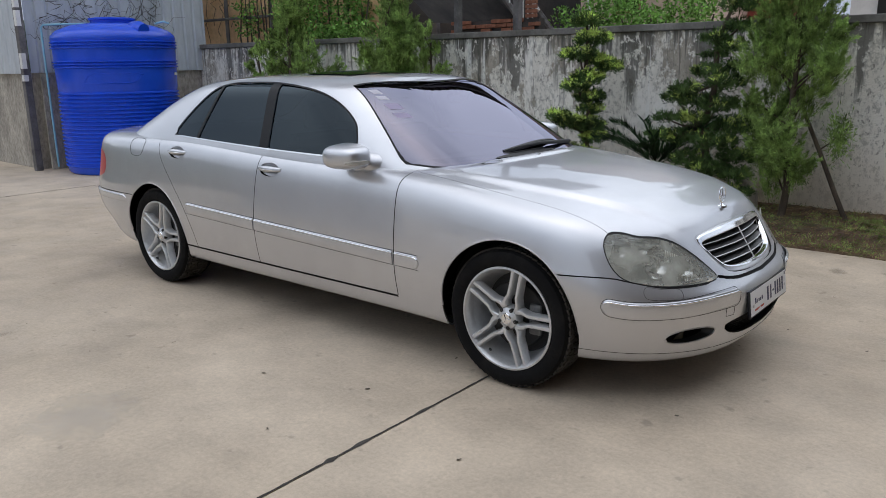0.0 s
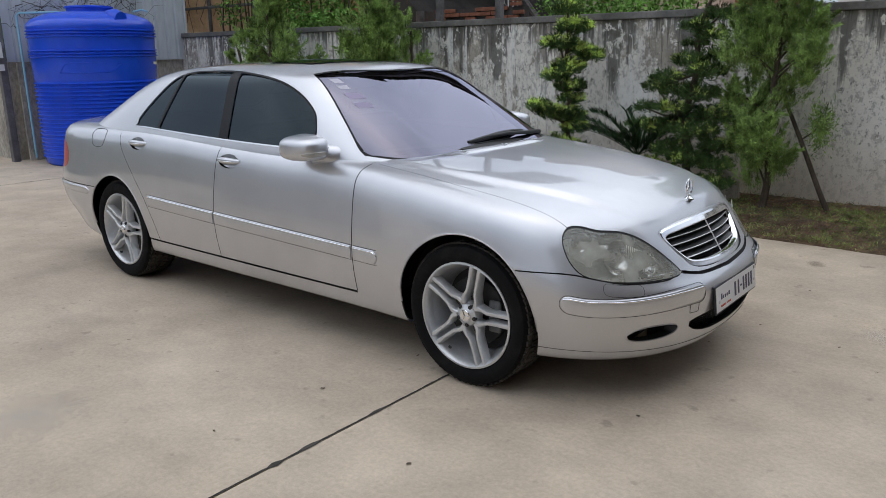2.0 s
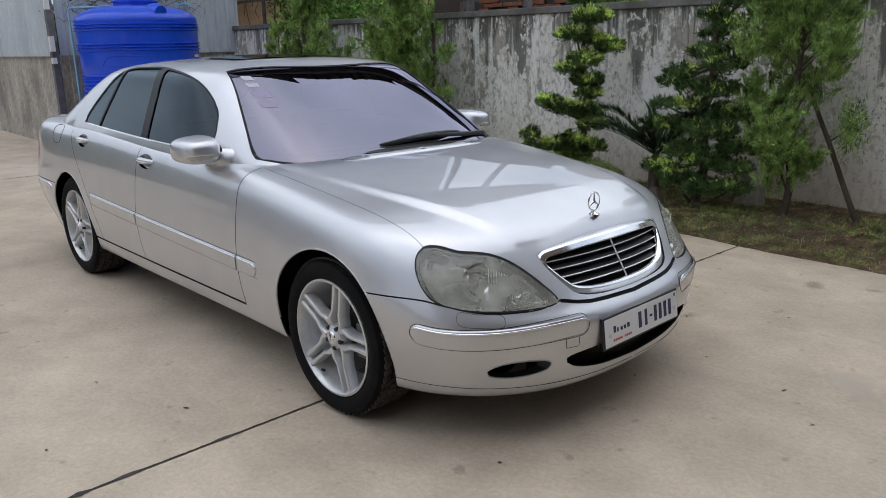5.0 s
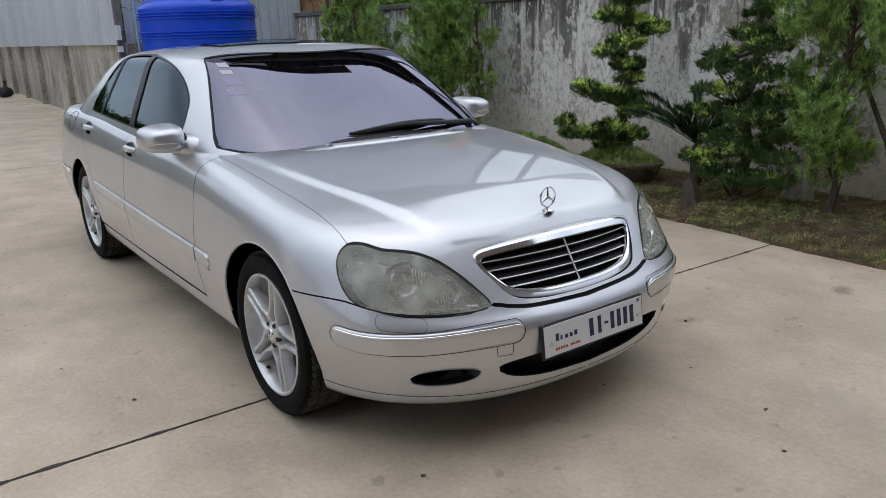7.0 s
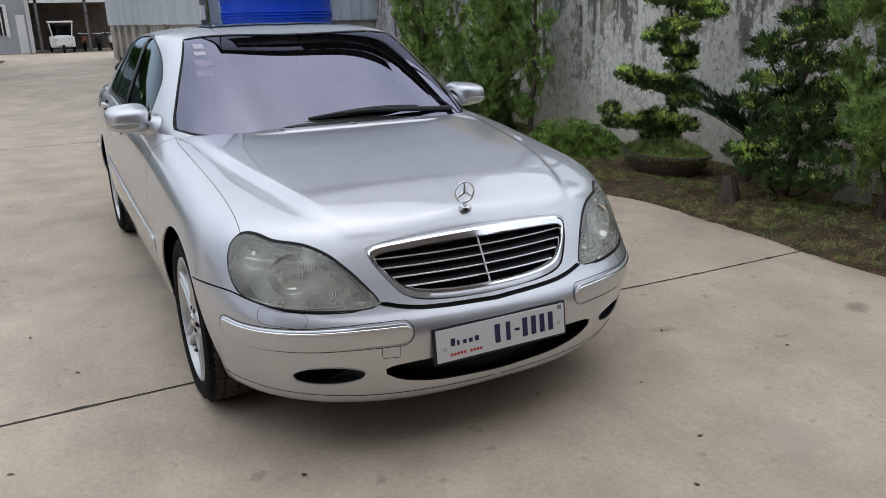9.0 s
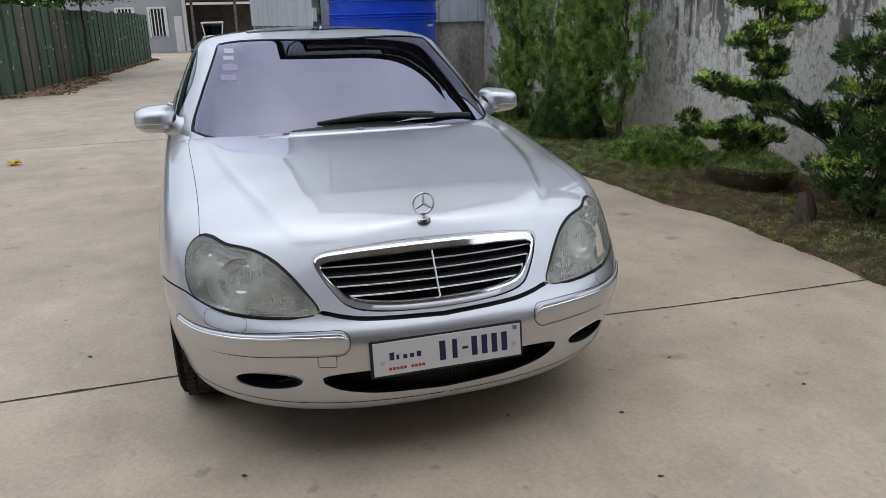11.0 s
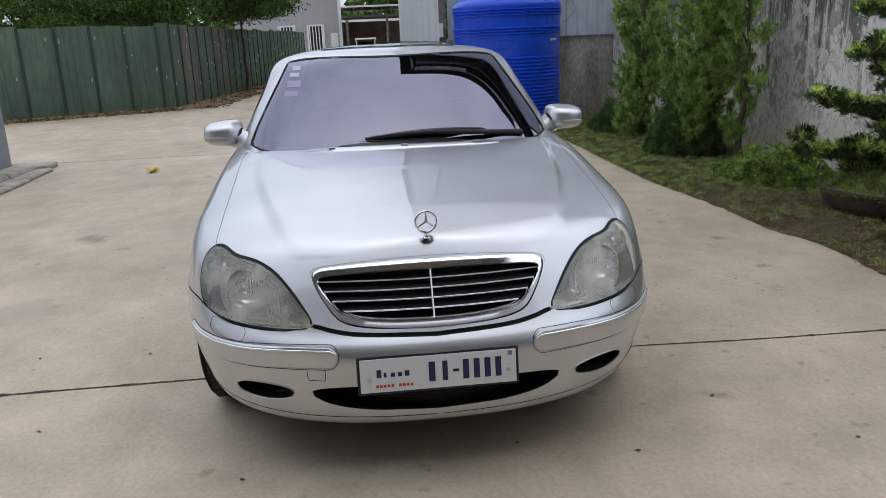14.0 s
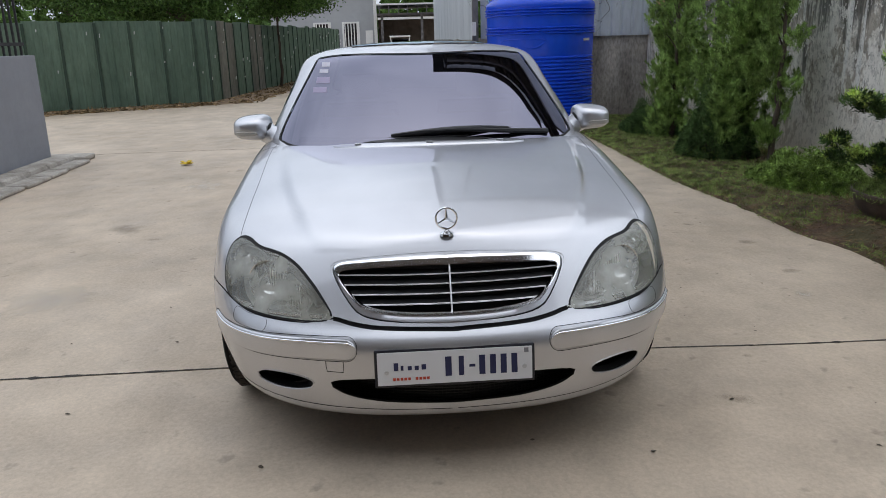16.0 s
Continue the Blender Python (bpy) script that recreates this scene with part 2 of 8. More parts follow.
def part(name, bm, mat, parent=None, label="", smooth=False, angle=35):
    ob = new(name, mesh_of(bm, name, mat, smooth, angle))
    if parent is not None:
        ob.parent = parent
    return tagged(ob, label)


def thing(name, label, category, group="", at=None):
    ob = tagged(new(name), label, category, group)
    if at is not None:
        ob.matrix_basis = at
    return ob


def structure(name, bm, mat, label="", smooth=False, angle=35):
    return tagged(part(name, bm, mat, None, label, smooth, angle), kind="structure")


def box(bm, lo, hi, bevel=0.0):
    size = [b - a for a, b in zip(lo, hi)]
    mid = [(a + b) / 2 for a, b in zip(lo, hi)]
    made = bmesh.ops.create_cube(bm, size=1.0, matrix=Matrix.LocRotScale(mid, None, size))
    if bevel:
        edges = {e for v in made["verts"] for e in v.link_edges}
        bmesh.ops.bevel(bm, geom=list(edges), offset=bevel, segments=2, affect="EDGES", profile=0.5)
    return bm


def boxes(*spec, bevel=0.0):
    bm = bmesh.new()
    for lo, hi in spec:
        box(bm, lo, hi, bevel)
    return bm


def tube(bm, points, radii, sides=8, cap=True):
    """A tapered tube along a polyline."""
    points = [Vector(p) for p in points]
    if isinstance(radii, (int, float)):
        radii = [radii] * len(points)
    rings, last = [], None
    for i, p in enumerate(points):
        d = (points[min(i + 1, len(points) - 1)] - points[max(i - 1, 0)]).normalized()
        a = d.orthogonal().normalized() if last is None else (last - last.dot(d) * d).normalized()
        last = a
        b = d.cross(a)
        rings.append([bm.verts.new(p + radii[i] * (math.cos(k * math.tau / sides) * a + math.sin(k * math.tau / sides) * b)) for k in range(sides)])
    for r, q in zip(rings, rings[1:]):
        for k in range(sides):
            bm.faces.new((r[k], r[(k + 1) % sides], q[(k + 1) % sides], q[k]))
    if cap:
        bm.faces.new(rings[0][::-1])
        bm.faces.new(rings[-1])
    return bm


def lathe(bm, profile, sides=32, axis="z", centre=(0, 0, 0), cap=False):
    """Turn (radius, height) pairs about an axis."""
    rings = []
    for r, h in profile:
        ring = []
        for k in range(sides):
            a = k * math.tau / sides
            p = (r * math.cos(a), r * math.sin(a), h)
            if axis == "y":
                p = (p[0], p[2], p[1])
            ring.append(bm.verts.new(Vector(p) + Vector(centre)))
        rings.append(ring)
    for r, q in zip(rings, rings[1:]):
        for k in range(sides):
            bm.faces.new((r[k], r[(k + 1) % sides], q[(k + 1) % sides], q[k]))
    if cap:
        for ring in (rings[0], rings[-1]):
            try:
                bm.faces.new(ring)
            except ValueError:
                pass
    bmesh.ops.recalc_face_normals(bm, faces=bm.faces)
    return bm


def spline(x, keys):
    """A smooth curve through (x, value) keys in rising order of x."""
    if x <= keys[0][0]:
        return keys[0][1]
    if x >= keys[-1][0]:
        return keys[-1][1]
    i = next(k for k in range(len(keys) - 1) if x <= keys[k + 1][0])

    def slope(k):
        if k == 0 or k == len(keys) - 1:
            a, b = (0, 1) if k == 0 else (k - 1, k)
            return (keys[b][1] - keys[a][1]) / (keys[b][0] - keys[a][0])
        return (keys[k + 1][1] - keys[k - 1][1]) / (keys[k + 1][0] - keys[k - 1][0])

    (x0, y0), (x1, y1) = keys[i], keys[i + 1]
    h = x1 - x0
    t = (x - x0) / h
    return (y0 * (2 * t ** 3 - 3 * t * t + 1) + h * slope(i) * (t ** 3 - 2 * t * t + t)
            + y1 * (3 * t * t - 2 * t ** 3) + h * slope(i + 1) * (t ** 3 - t * t))


def corrugated(bm, start, end, z0, z1, pitch=0.2, depth=0.025, rib=0.035):
    """A ribbed sheet that stands from start to end (plan points), ribs to the right of the way."""
    a, b = Vector(start), Vector(end)
    d = (b - a).normalized()
    n = Vector((d.y, -d.x))
    length, offs, at = (b - a).length, [], 0.0
    while at < length:
        for o, k in ((0, 0), (rib, 1), (2 * rib, 1), (3 * rib, 0)):
            if at + o < length:
                offs.append((at + o, k))
        at += pitch
    offs.append((length, 0))
    prev = None
    for o, k in offs:
        p = a + d * o + n * depth * k
        pair = (bm.verts.new((p.x, p.y, z0)), bm.verts.new((p.x, p.y, z1)))
        if prev:
            bm.faces.new((prev[0], pair[0], pair[1], prev[1]))
        prev = pair
    return bm

# ---- the yard ----
WALL_Y, BED_Y, SHED_X, SHED_Y = 4.33, 2.74, -8.75, 1.40


def joint_bend(y):
    """The joints swing a little towards the way in, near the bed."""
    return spline(y, [(-14.0, 0.0), (0.4, 0.0), (1.1, 0.028), (1.6, 0.060), (2.2, 0.078), (2.9, 0.092)])


def bed_edge(x):
    """Ragged line where the slabs end and the soil begins."""
    return float(np.interp(x, BED_XS, BED_LINE))


def ragged(x):
    run = spline(x, [(-9.0, 2.70), (-5.5, 2.70), (-2.6, 2.665), (-1.4, 2.77), (-0.6, 2.77), (0.0, 2.90), (0.5, 2.845), (1.0, 2.845), (1.6, 2.76), (2.4, 2.742), (9.0, 2.74)])
    return run + 0.022 * noise.noise((x * 1.7, 0, 0)) + 0.022 * noise.noise((x * 6, 5, 0)) + 0.014 * noise.noise((x * 19, 9, 0))


BED_XS = np.arange(-9.0, 9.0, 0.01)
BED_LINE = np.array([ragged(x) for x in BED_XS])


def yard():
    bm = bmesh.new()
    # slabs of the yard, with gaps for the joints; the far ground goes on as one sheet
    box(bm, (-400, -400, -0.4), (400, 400, -0.012))
    structure("ground", bm, MAT["concrete"], "broad pale concrete ground of a yard")
    xs = (-45.0, -30.0, -18.0, -6.45, 1.36, 9.0, 16.0)
    for a, b in zip(xs, xs[1:]):
        sl = bmesh.new()
        ys = [-14.0, 0.4] + [0.5 + 0.1 * k for k in range(25)]
        rows = [[sl.verts.new(p) for p in ((a + 0.004 + joint_bend(y), y, -0.2), (a + 0.004 + joint_bend(y), y, 0.0), (b - 0.004 + joint_bend(y), y, 0.0), (b - 0.004 + joint_bend(y), y, -0.2))] for y in ys]
        for r, q in zip(rows, rows[1:]):
            for k in range(3):
                sl.faces.new((r[k], q[k], q[k + 1], r[k + 1]))
        sl.faces.new(rows[0])
        sl.faces.new(rows[-1])
        bmesh.ops.recalc_face_normals(sl, faces=sl.faces)
        structure("pavement", sl, MAT["concrete"], "pale beige concrete slab with fine stains")
    for x in xs[1:-1]:
        jb = bmesh.new()
        rag = random.Random(int(x * 100))
        y, prev = -14.0, None
        while y < 2.88:
            w = 0.0036 + 0.003 * rag.random() + (0.012 * rag.random() if rag.random() < 0.10 else 0.0)
            dx = rag.uniform(-0.0015, 0.0015) + joint_bend(y)
            pair = (jb.verts.new((x - w + dx, y, 0.0025)), jb.verts.new((x + w + dx, y, 0.0025)))
            if prev:
                jb.faces.new((prev[0], prev[1], pair[1], pair[0]))
            prev = pair
            y += rag.uniform(0.015, 0.045)
        structure("joint", jb, MAT["joint"], "dark ragged bitumen joint between concrete slabs")


def bed_height(x, y):
    t = min(1, max(0, (y - bed_edge(x)) / 0.5))
    return 0.02 + 0.06 * t * t * (3 - 2 * t) + 0.03 * noise.noise((x * 1.3, y * 1.3, 3)) * t + 0.012 * noise.noise((x * 9, y * 9, 1)) * t


def bed():
    bm = bmesh.new()
    nx, ny, x0, x1 = 420, 26, -8.7, 9.0
    grid = []
    for i in range(nx + 1):
        x = x0 + (x1 - x0) * i / nx
        edge = bed_edge(x)
        row = []
        for j in range(ny + 1):
            y = edge + (WALL_Y + 0.05 - edge) * j / ny
            z = bed_height(x, y) if j else -0.01
            row.append(bm.verts.new((x, y, z)))
        grid.append(row)
    for i in range(nx):
        for j in range(ny):
            bm.faces.new((grid[i][j], grid[i + 1][j], grid[i + 1][j + 1], grid[i][j + 1]))
    structure("planting_bed", bm, MAT["soil"], "strip of brown soil and weeds along the wall", True, 80)


def boundary_wall():
    bm = bmesh.new()
    box(bm, (SHED_X, WALL_Y, -0.1), (16, WALL_Y + 0.18, 1.80))
    structure("wall_boundary", bm, MAT["wall"], "tall rendered wall streaked with black mould")
    bm = bmesh.new()
    box(bm, (SHED_X, WALL_Y - 0.035, 1.803), (16, WALL_Y + 0.215, 1.875), 0.008)
    structure("trim", bm, MAT["cap"], "dark mouldy concrete coping on the wall")


def shed():
    """Metal-clad shed on a rendered plinth wall, in the corner behind the tank."""
    far = (-34.0, SHED_Y + 0.75)
    bm = boxes(((SHED_X - 0.15, SHED_Y, -0.1), (SHED_X, WALL_Y + 0.18, 1.46)))
    structure("wall_shed_front", bm, MAT["plinth"], "stained cement plinth wall under metal cladding")
    bm = bmesh.new()
    d = Vector((far[0] - SHED_X, far[1] - SHED_Y))
    for z0, z1, o0, o1 in ((-0.1, 1.46, 0.0, 0.15),):
        n = Vector((d.y, -d.x)).normalized() * -1
        p = [Vector((SHED_X - 0.1, SHED_Y)) + n * o0, Vector(far) + n * o0, Vector(far) - n * o1, Vector((SHED_X - 0.1, SHED_Y)) - n * o1]
        lo = [bm.verts.new((q.x, q.y, z0)) for q in p]
        hi = [bm.verts.new((q.x, q.y, z1)) for q in p]
        for k in range(4):
            bm.faces.new((lo[k], lo[(k + 1) % 4], hi[(k + 1) % 4], hi[k]))
        bm.faces.new(hi)
    bmesh.ops.recalc_face_normals(bm, faces=bm.faces)
    wall = structure("wall_shed_side", bm, MAT["plinth"], "grey rendered plinth wall with narrow pilasters")
    u = d.normalized()
    n = Vector((u.y, -u.x))
    n = n if n.y < 0 else -n
    for dist in (5.2, 9.1, 12.2, 15.0, 18.0, 21.0):
        c = Vector((SHED_X, SHED_Y)) + u * dist
        pb = bmesh.new()
        box(pb, (-0.14, -0.09, 0), (0.14, 0.12, 1.44), 0.01)
        ob = part("pilaster", pb, MAT["plinth"], wall)
        ob.matrix_basis = Matrix.Translation((c.x, c.y, 0)) @ Matrix.Rotation(math.atan2(u.y, u.x), 4, "Z")
    bm = corrugated(bmesh.new(), (SHED_X + 0.06, WALL_Y + 0.1), (SHED_X + 0.06, SHED_Y), 1.44, 15.6, 0.19, 0.022, 0.02)
    structure("wall_cladding_front", bm, MAT["sheet"], "pale grey ribbed metal cladding")
    bm = corrugated(bmesh.new(), (SHED_X + 0.06, 10.0), (SHED_X + 0.06, WALL_Y + 0.1), 3.6, 15.6, 0.19, 0.022, 0.02)
    structure("wall_cladding_upper", bm, MAT["sheet"], "upper ribbed metal cladding that runs on past the wall")
    s = Vector((SHED_X, SHED_Y)) + n * 0.07
    e = Vector(far) + n * 0.07
    bm = corrugated(bmesh.new(), s, e, 1.43, 15.6, 0.25, 0.02, 0.02)
    structure("wall_cladding_side", bm, MAT["sheet"], "long grey ribbed metal cladding over a plinth")
    bm = bmesh.new()
    v = [bm.verts.new(p) for p in ((SHED_X + 0.5, SHED_Y - 0.4, 15.6), (SHED_X + 0.5, 10.2, 16.4), (far[0], 10.2, 16.4), (far[0], far[1] - 0.4, 15.6))]
    bm.faces.new(v)
    bmesh.ops.solidify(bm, geom=bm.faces[:], thickness=0.05)
    structure("roof", bm, MAT["dark_roof"], "sheet roof of the tall shed")


yard()
bed()
boundary_wall()
shed()


def water_tank(x, y, radius):
    """Ribbed plastic tank with a domed top, screw lid and filler bulge."""
    root = thing("water_tank", "large glossy blue ribbed plastic water tank standing on concrete", "water tank", at=pose(x, y, 0))
    prof = [(0.01, 0.0), (radius - 0.09, 0.0), (radius - 0.06, 0.03)]
    z = 0.10
    while z < 1.17:
        prof += [(radius - 0.055, z), (radius - 0.03, z + 0.012), (radius - 0.03, z + 0.026), (radius - 0.055, z + 0.04)]
        z += 0.054
    prof += [(radius - 0.045, 1.20), (radius - 0.035, 1.46)]
    for zb in (1.49, 1.53, 1.57):
        prof += [(radius - 0.035, zb), (radius - 0.012, zb + 0.01), (radius - 0.012, zb + 0.022), (radius - 0.035, zb + 0.03)]
    prof += [(radius - 0.03, 1.74)]
    for zb in (1.76, 1.80, 1.84):
        prof += [(radius - 0.03, zb), (radius - 0.006, zb + 0.01), (radius - 0.006, zb + 0.022), (radius - 0.03, zb + 0.03)]
    prof += [(radius - 0.02, 1.90), (radius - 0.03, 1.95), (radius - 0.10, 2.02), (radius - 0.28, 2.09), (radius * 0.48, 2.12), (0.02, 2.13)]
    part("shell", lathe(bmesh.new(), prof, 72), MAT["tank"], root, "", True, 50)
    part("lid", lathe(bmesh.new(), [(0.30, 2.09), (0.30, 2.165), (0.325, 2.17), (0.325, 2.195), (0.29, 2.205), (0.01, 2.215)], 36), MAT["tank"], root, "wide screw lid", True)
    part("filler_bulge", tube(bmesh.new(), [(0.55, 0.02, 2.02), (0.70, 0.02, 2.03), (0.80, 0.03, 2.005)], [0.115, 0.105, 0.090], 20), MAT["tank"], root, "rounded filler bulge", True, 60)
    # a moulded shield outline and a pale printed line on the flank
    shield = [(-1.05, 1.29), (-0.97, 1.39), (-0.86, 1.42), (-0.18, 1.42), (-0.07, 1.40), (-0.20, 1.31), (-0.30, 1.29), (-1.05, 1.29)]
    pts = []
    for (a0, z0), (a1, z1) in zip(shield, shield[1:]):
        for k in range(5):
            t = k / 5
            aa = a0 + (a1 - a0) * t
            pts.append(((radius - 0.038) * math.cos(aa), (radius - 0.038) * math.sin(aa), z0 + (z1 - z0) * t))
    part("moulded_shield", tube(bmesh.new(), pts + pts[:1], 0.007, 6), MAT["tank"], root, "raised outline of a shield", True)
    bm = bmesh.new()
    for k in range(7):
        a = 0.72 + 0.030 * k
        c, s = math.cos(a), math.sin(a)
        box(bm, (-0.011, -0.003, -0.018), (0.011, 0.003, 0.018))
        bmesh.ops.transform(bm, matrix=Matrix.Translation(((radius - 0.034) * c, (radius - 0.034) * s, 1.40)) @ Matrix.Rotation(a - math.pi / 2, 4, "Z"), verts=bm.verts[-8:])
    part("printed_mark", bm, MAT["white_paint"], root, "row of small pale printed bars")
    return root


def canopy():
    """Open sheet canopy that reaches over the wall, high above the bed."""
    root = thing("canopy", "high dark sheet-metal canopy on posts behind the wall", "canopy", at=pose(0, 0, 0))
    rag = random.Random(14)
    for k in range(8):
        y0, x1 = 0.45 + 0.95 * k, -1.95 + rag.uniform(-0.14, 0.10)
        bm = corrugated(bmesh.new(), (0.0, y0), (0.0, y0 + 0.97), x1 - 1.25, x1, 0.19, 0.03, 0.03)
        bmesh.ops.transform(bm, matrix=Matrix(((0, 0, 1, 0), (0, 1, 0, 0), (1, 0, 0, 5.0), (0, 0, 0, 1))), verts=bm.verts)
        bmesh.ops.solidify(bm, geom=bm.faces[:], thickness=0.004)
        part("sheet", bm, MAT["dark_roof"], root)
    for x in (-3.15, -2.2):
        part("beam", boxes(((x, 0.48, 4.80), (x + 0.07, 7.9, 4.93))), MAT["post"], root)
    for x in (-3.2, -2.25):
        part("post", boxes(((x, 4.60, 0), (x + 0.08, 4.68, 4.8))), MAT["post"], root)


MAT["post"] = worn("rusty grey steel", (0.09, 0.085, 0.085), (0.22, 0.21, 0.21), 0.7, 5, 0.3)
canopy()
water_tank(-7.72, 2.23, 0.875)

# ---- the car ----
def silver_paint():
    m = material("silver metallic paint", (0.62, 0.63, 0.65), 0.40, 0.85)
    flake = ramp(m, noise_tex(m, 900, 2), (0.35, (0.53, 0.54, 0.57)), (0.65, (0.66, 0.67, 0.70)))
    dust = ramp(m, noise_tex(m, 5, 5), (0.35, 0.94), (0.65, 1.0))
    colour_in(m, mix(m, 1.0, flake, dust, "MULTIPLY"))
    principled(m).inputs["Coat Weight"].default_value = 1.0
    principled(m).inputs["Coat IOR"].default_value = 1.75
    principled(m).inputs["Coat Roughness"].default_value = 0.015
    return m


def film_glass(name, tint, gloss, gloss_colour):
    """Dark tinted glass: some light goes through, some is mirrored."""
    m = bpy.data.materials.new(name)
    m.use_nodes = True
    t = m.node_tree
    t.nodes.remove(t.nodes["Principled BSDF"])
    clear = node(m, "ShaderNodeBsdfTransparent", Color=(*tint, 1))
    shine = node(m, "ShaderNodeBsdfGlossy", Color=(*gloss_colour, 1), Roughness=0.012)
    fres = node(m, "ShaderNodeFresnel", IOR=1.5)
    add = node(m, "ShaderNodeMath")
    add.inputs[1].default_value = gloss
    add.use_clamp = True
    mx = t.nodes.new("ShaderNodeMixShader")
    link(m, fres.outputs["Fac"], add.inputs[0])
    link(m, add.outputs["Value"], mx.inputs["Fac"])
    link(m, clear.outputs["BSDF"], mx.inputs[1])
    link(m, shine.outputs["BSDF"], mx.inputs[2])
    link(m, mx.outputs["Shader"], t.nodes["Material Output"].inputs["Surface"])
    return m


def tyre_mat():
    m = material("tyre rubber", (0.022, 0.022, 0.023), 0.85, Specular_IOR_Level=0.15)
    dust = ramp(m, noise_tex(m, 7, 5, 0.65), (0.5, (0.007, 0.007, 0.0075)), (0.85, (0.022, 0.020, 0.018)))
    colour_in(m, dust)
    bump(m, noise_tex(m, 45, 3, 0.5, (1, 0.4, 1)), 0.5, 0.006)
    return m


def lens_mat():
    m = bpy.data.materials.new("hazed headlamp plastic")
    m.use_nodes = True
    t = m.node_tree
    t.nodes.remove(t.nodes["Principled BSDF"])
    clear = node(m, "ShaderNodeBsdfTransparent", Color=(0.98, 0.985, 0.97, 1))
    haze = node(m, "ShaderNodeBsdfDiffuse", Color=(0.90, 0.91, 0.81, 1))
    shine = node(m, "ShaderNodeBsdfGlossy", Color=(1, 1, 1, 1), Roughness=0.05)
    m1, m2 = t.nodes.new("ShaderNodeMixShader"), t.nodes.new("ShaderNodeMixShader")
    hz = ramp(m, noise_tex(m, 7, 5), (0.34, 0.13), (0.68, 0.44))
    link(m, hz, m1.inputs["Fac"])
    link(m, clear.outputs["BSDF"], m1.inputs[1])
    link(m, haze.outputs["BSDF"], m1.inputs[2])
    fres = node(m, "ShaderNodeFresnel", IOR=1.5)
    link(m, fres.outputs["Fac"], m2.inputs["Fac"])
    link(m, m1.outputs["Shader"], m2.inputs[1])
    link(m, shine.outputs["BSDF"], m2.inputs[2])
    link(m, m2.outputs["Shader"], t.nodes["Material Output"].inputs["Surface"])
    return m


MAT["paint"] = silver_paint()
MAT["side_glass"] = film_glass("dark tinted side glass", (0.035, 0.04, 0.045), 0.0, (0.75, 0.90, 1.0))
MAT["windscreen"] = film_glass("violet tinted windscreen", (0.05, 0.048, 0.06), 0.155, (0.80, 0.80, 1.0))
MAT["tyre"] = tyre_mat()
MAT["tread"] = worn("dusty tread rubber", (0.014, 0.013, 0.012), (0.085, 0.074, 0.062), 0.9, 16, 0, (1, 1, 1), 0.5, 0.5)
MAT["caliper"] = worn("cast brake metal", (0.10, 0.10, 0.10), (0.20, 0.20, 0.19), 0.6, 12)
MAT["alloy"] = worn("silver alloy", (0.58, 0.59, 0.60), (0.68, 0.69, 0.70), 0.38, 6, 0.6, (1, 1, 1), 0.02, 0.1)
MAT["bright"] = material("bright metal", (0.88, 0.89, 0.90), 0.22, 0.55)
MAT["grille_chrome"] = material("grille chrome", (0.88, 0.89, 0.90), 0.10, 1.0)
MAT["plate_frame"] = material("black plate frame", (0.008, 0.009, 0.016), 0.4)
MAT["chrome"] = material("chrome", (0.82, 0.83, 0.84), 0.12, 1.0)
MAT["lens"] = lens_mat()
MAT["reflector"] = material("lamp reflector", (0.90, 0.90, 0.88), 0.12, 0.92)
MAT["lamp_house"] = worn("lamp housing", (0.55, 0.56, 0.51), (0.82, 0.83, 0.75), 0.3, 9, 0.2)
MAT["bezel"] = material("dark grey bezel", (0.16, 0.165, 0.15), 0.4)
MAT["flute"] = material("clear flutes", (0.75, 0.76, 0.70), 0.2)
MAT["red_lens"] = material("red lamp plastic", (0.42, 0.008, 0.010), 0.3, Coat_Weight=0.25)
MAT["shell"] = material("dark seam", (0.012, 0.012, 0.013), 0.8)
MAT["cabin"] = material("dark cabin", (0.02, 0.02, 0.022), 0.9)
MAT["trim_black"] = material("gloss black trim", (0.005, 0.005, 0.006), 0.35, Specular_IOR_Level=0.2)
MAT["plate_white"] = material("plate enamel", (0.74, 0.75, 0.77), 0.35)
MAT["plate_navy"] = material("plate navy print", (0.015, 0.02, 0.08), 0.4)
MAT["stamp"] = material("faint grey print", (0.22, 0.22, 0.24), 0.5)
MAT["plate_red"] = material("plate red print", (0.5, 0.06, 0.03), 0.4)
MAT["indicator"] = material("clear indicator", (0.40, 0.39, 0.35), 0.18, Coat_Weight=1.0)
MAT["disc"] = material("brake metal", (0.035, 0.034, 0.033), 0.55, 0.4)
# near-black, so the shade between the spokes is set by colour
MAT["rim_shade"] = material("shade behind the spokes", (0.016, 0.015, 0.015), 0.7, 0.0)
MAT["sticker"] = material("pale windscreen sticker", (0.50, 0.49, 0.56), 0.5)
MAT["sticker_violet"] = material("violet windscreen sticker", (0.31, 0.27, 0.40), 0.5)

AXLE_F, AXLE_R, HUB_Z, ARCH_R = 1.488, -1.484, 0.335, 0.372
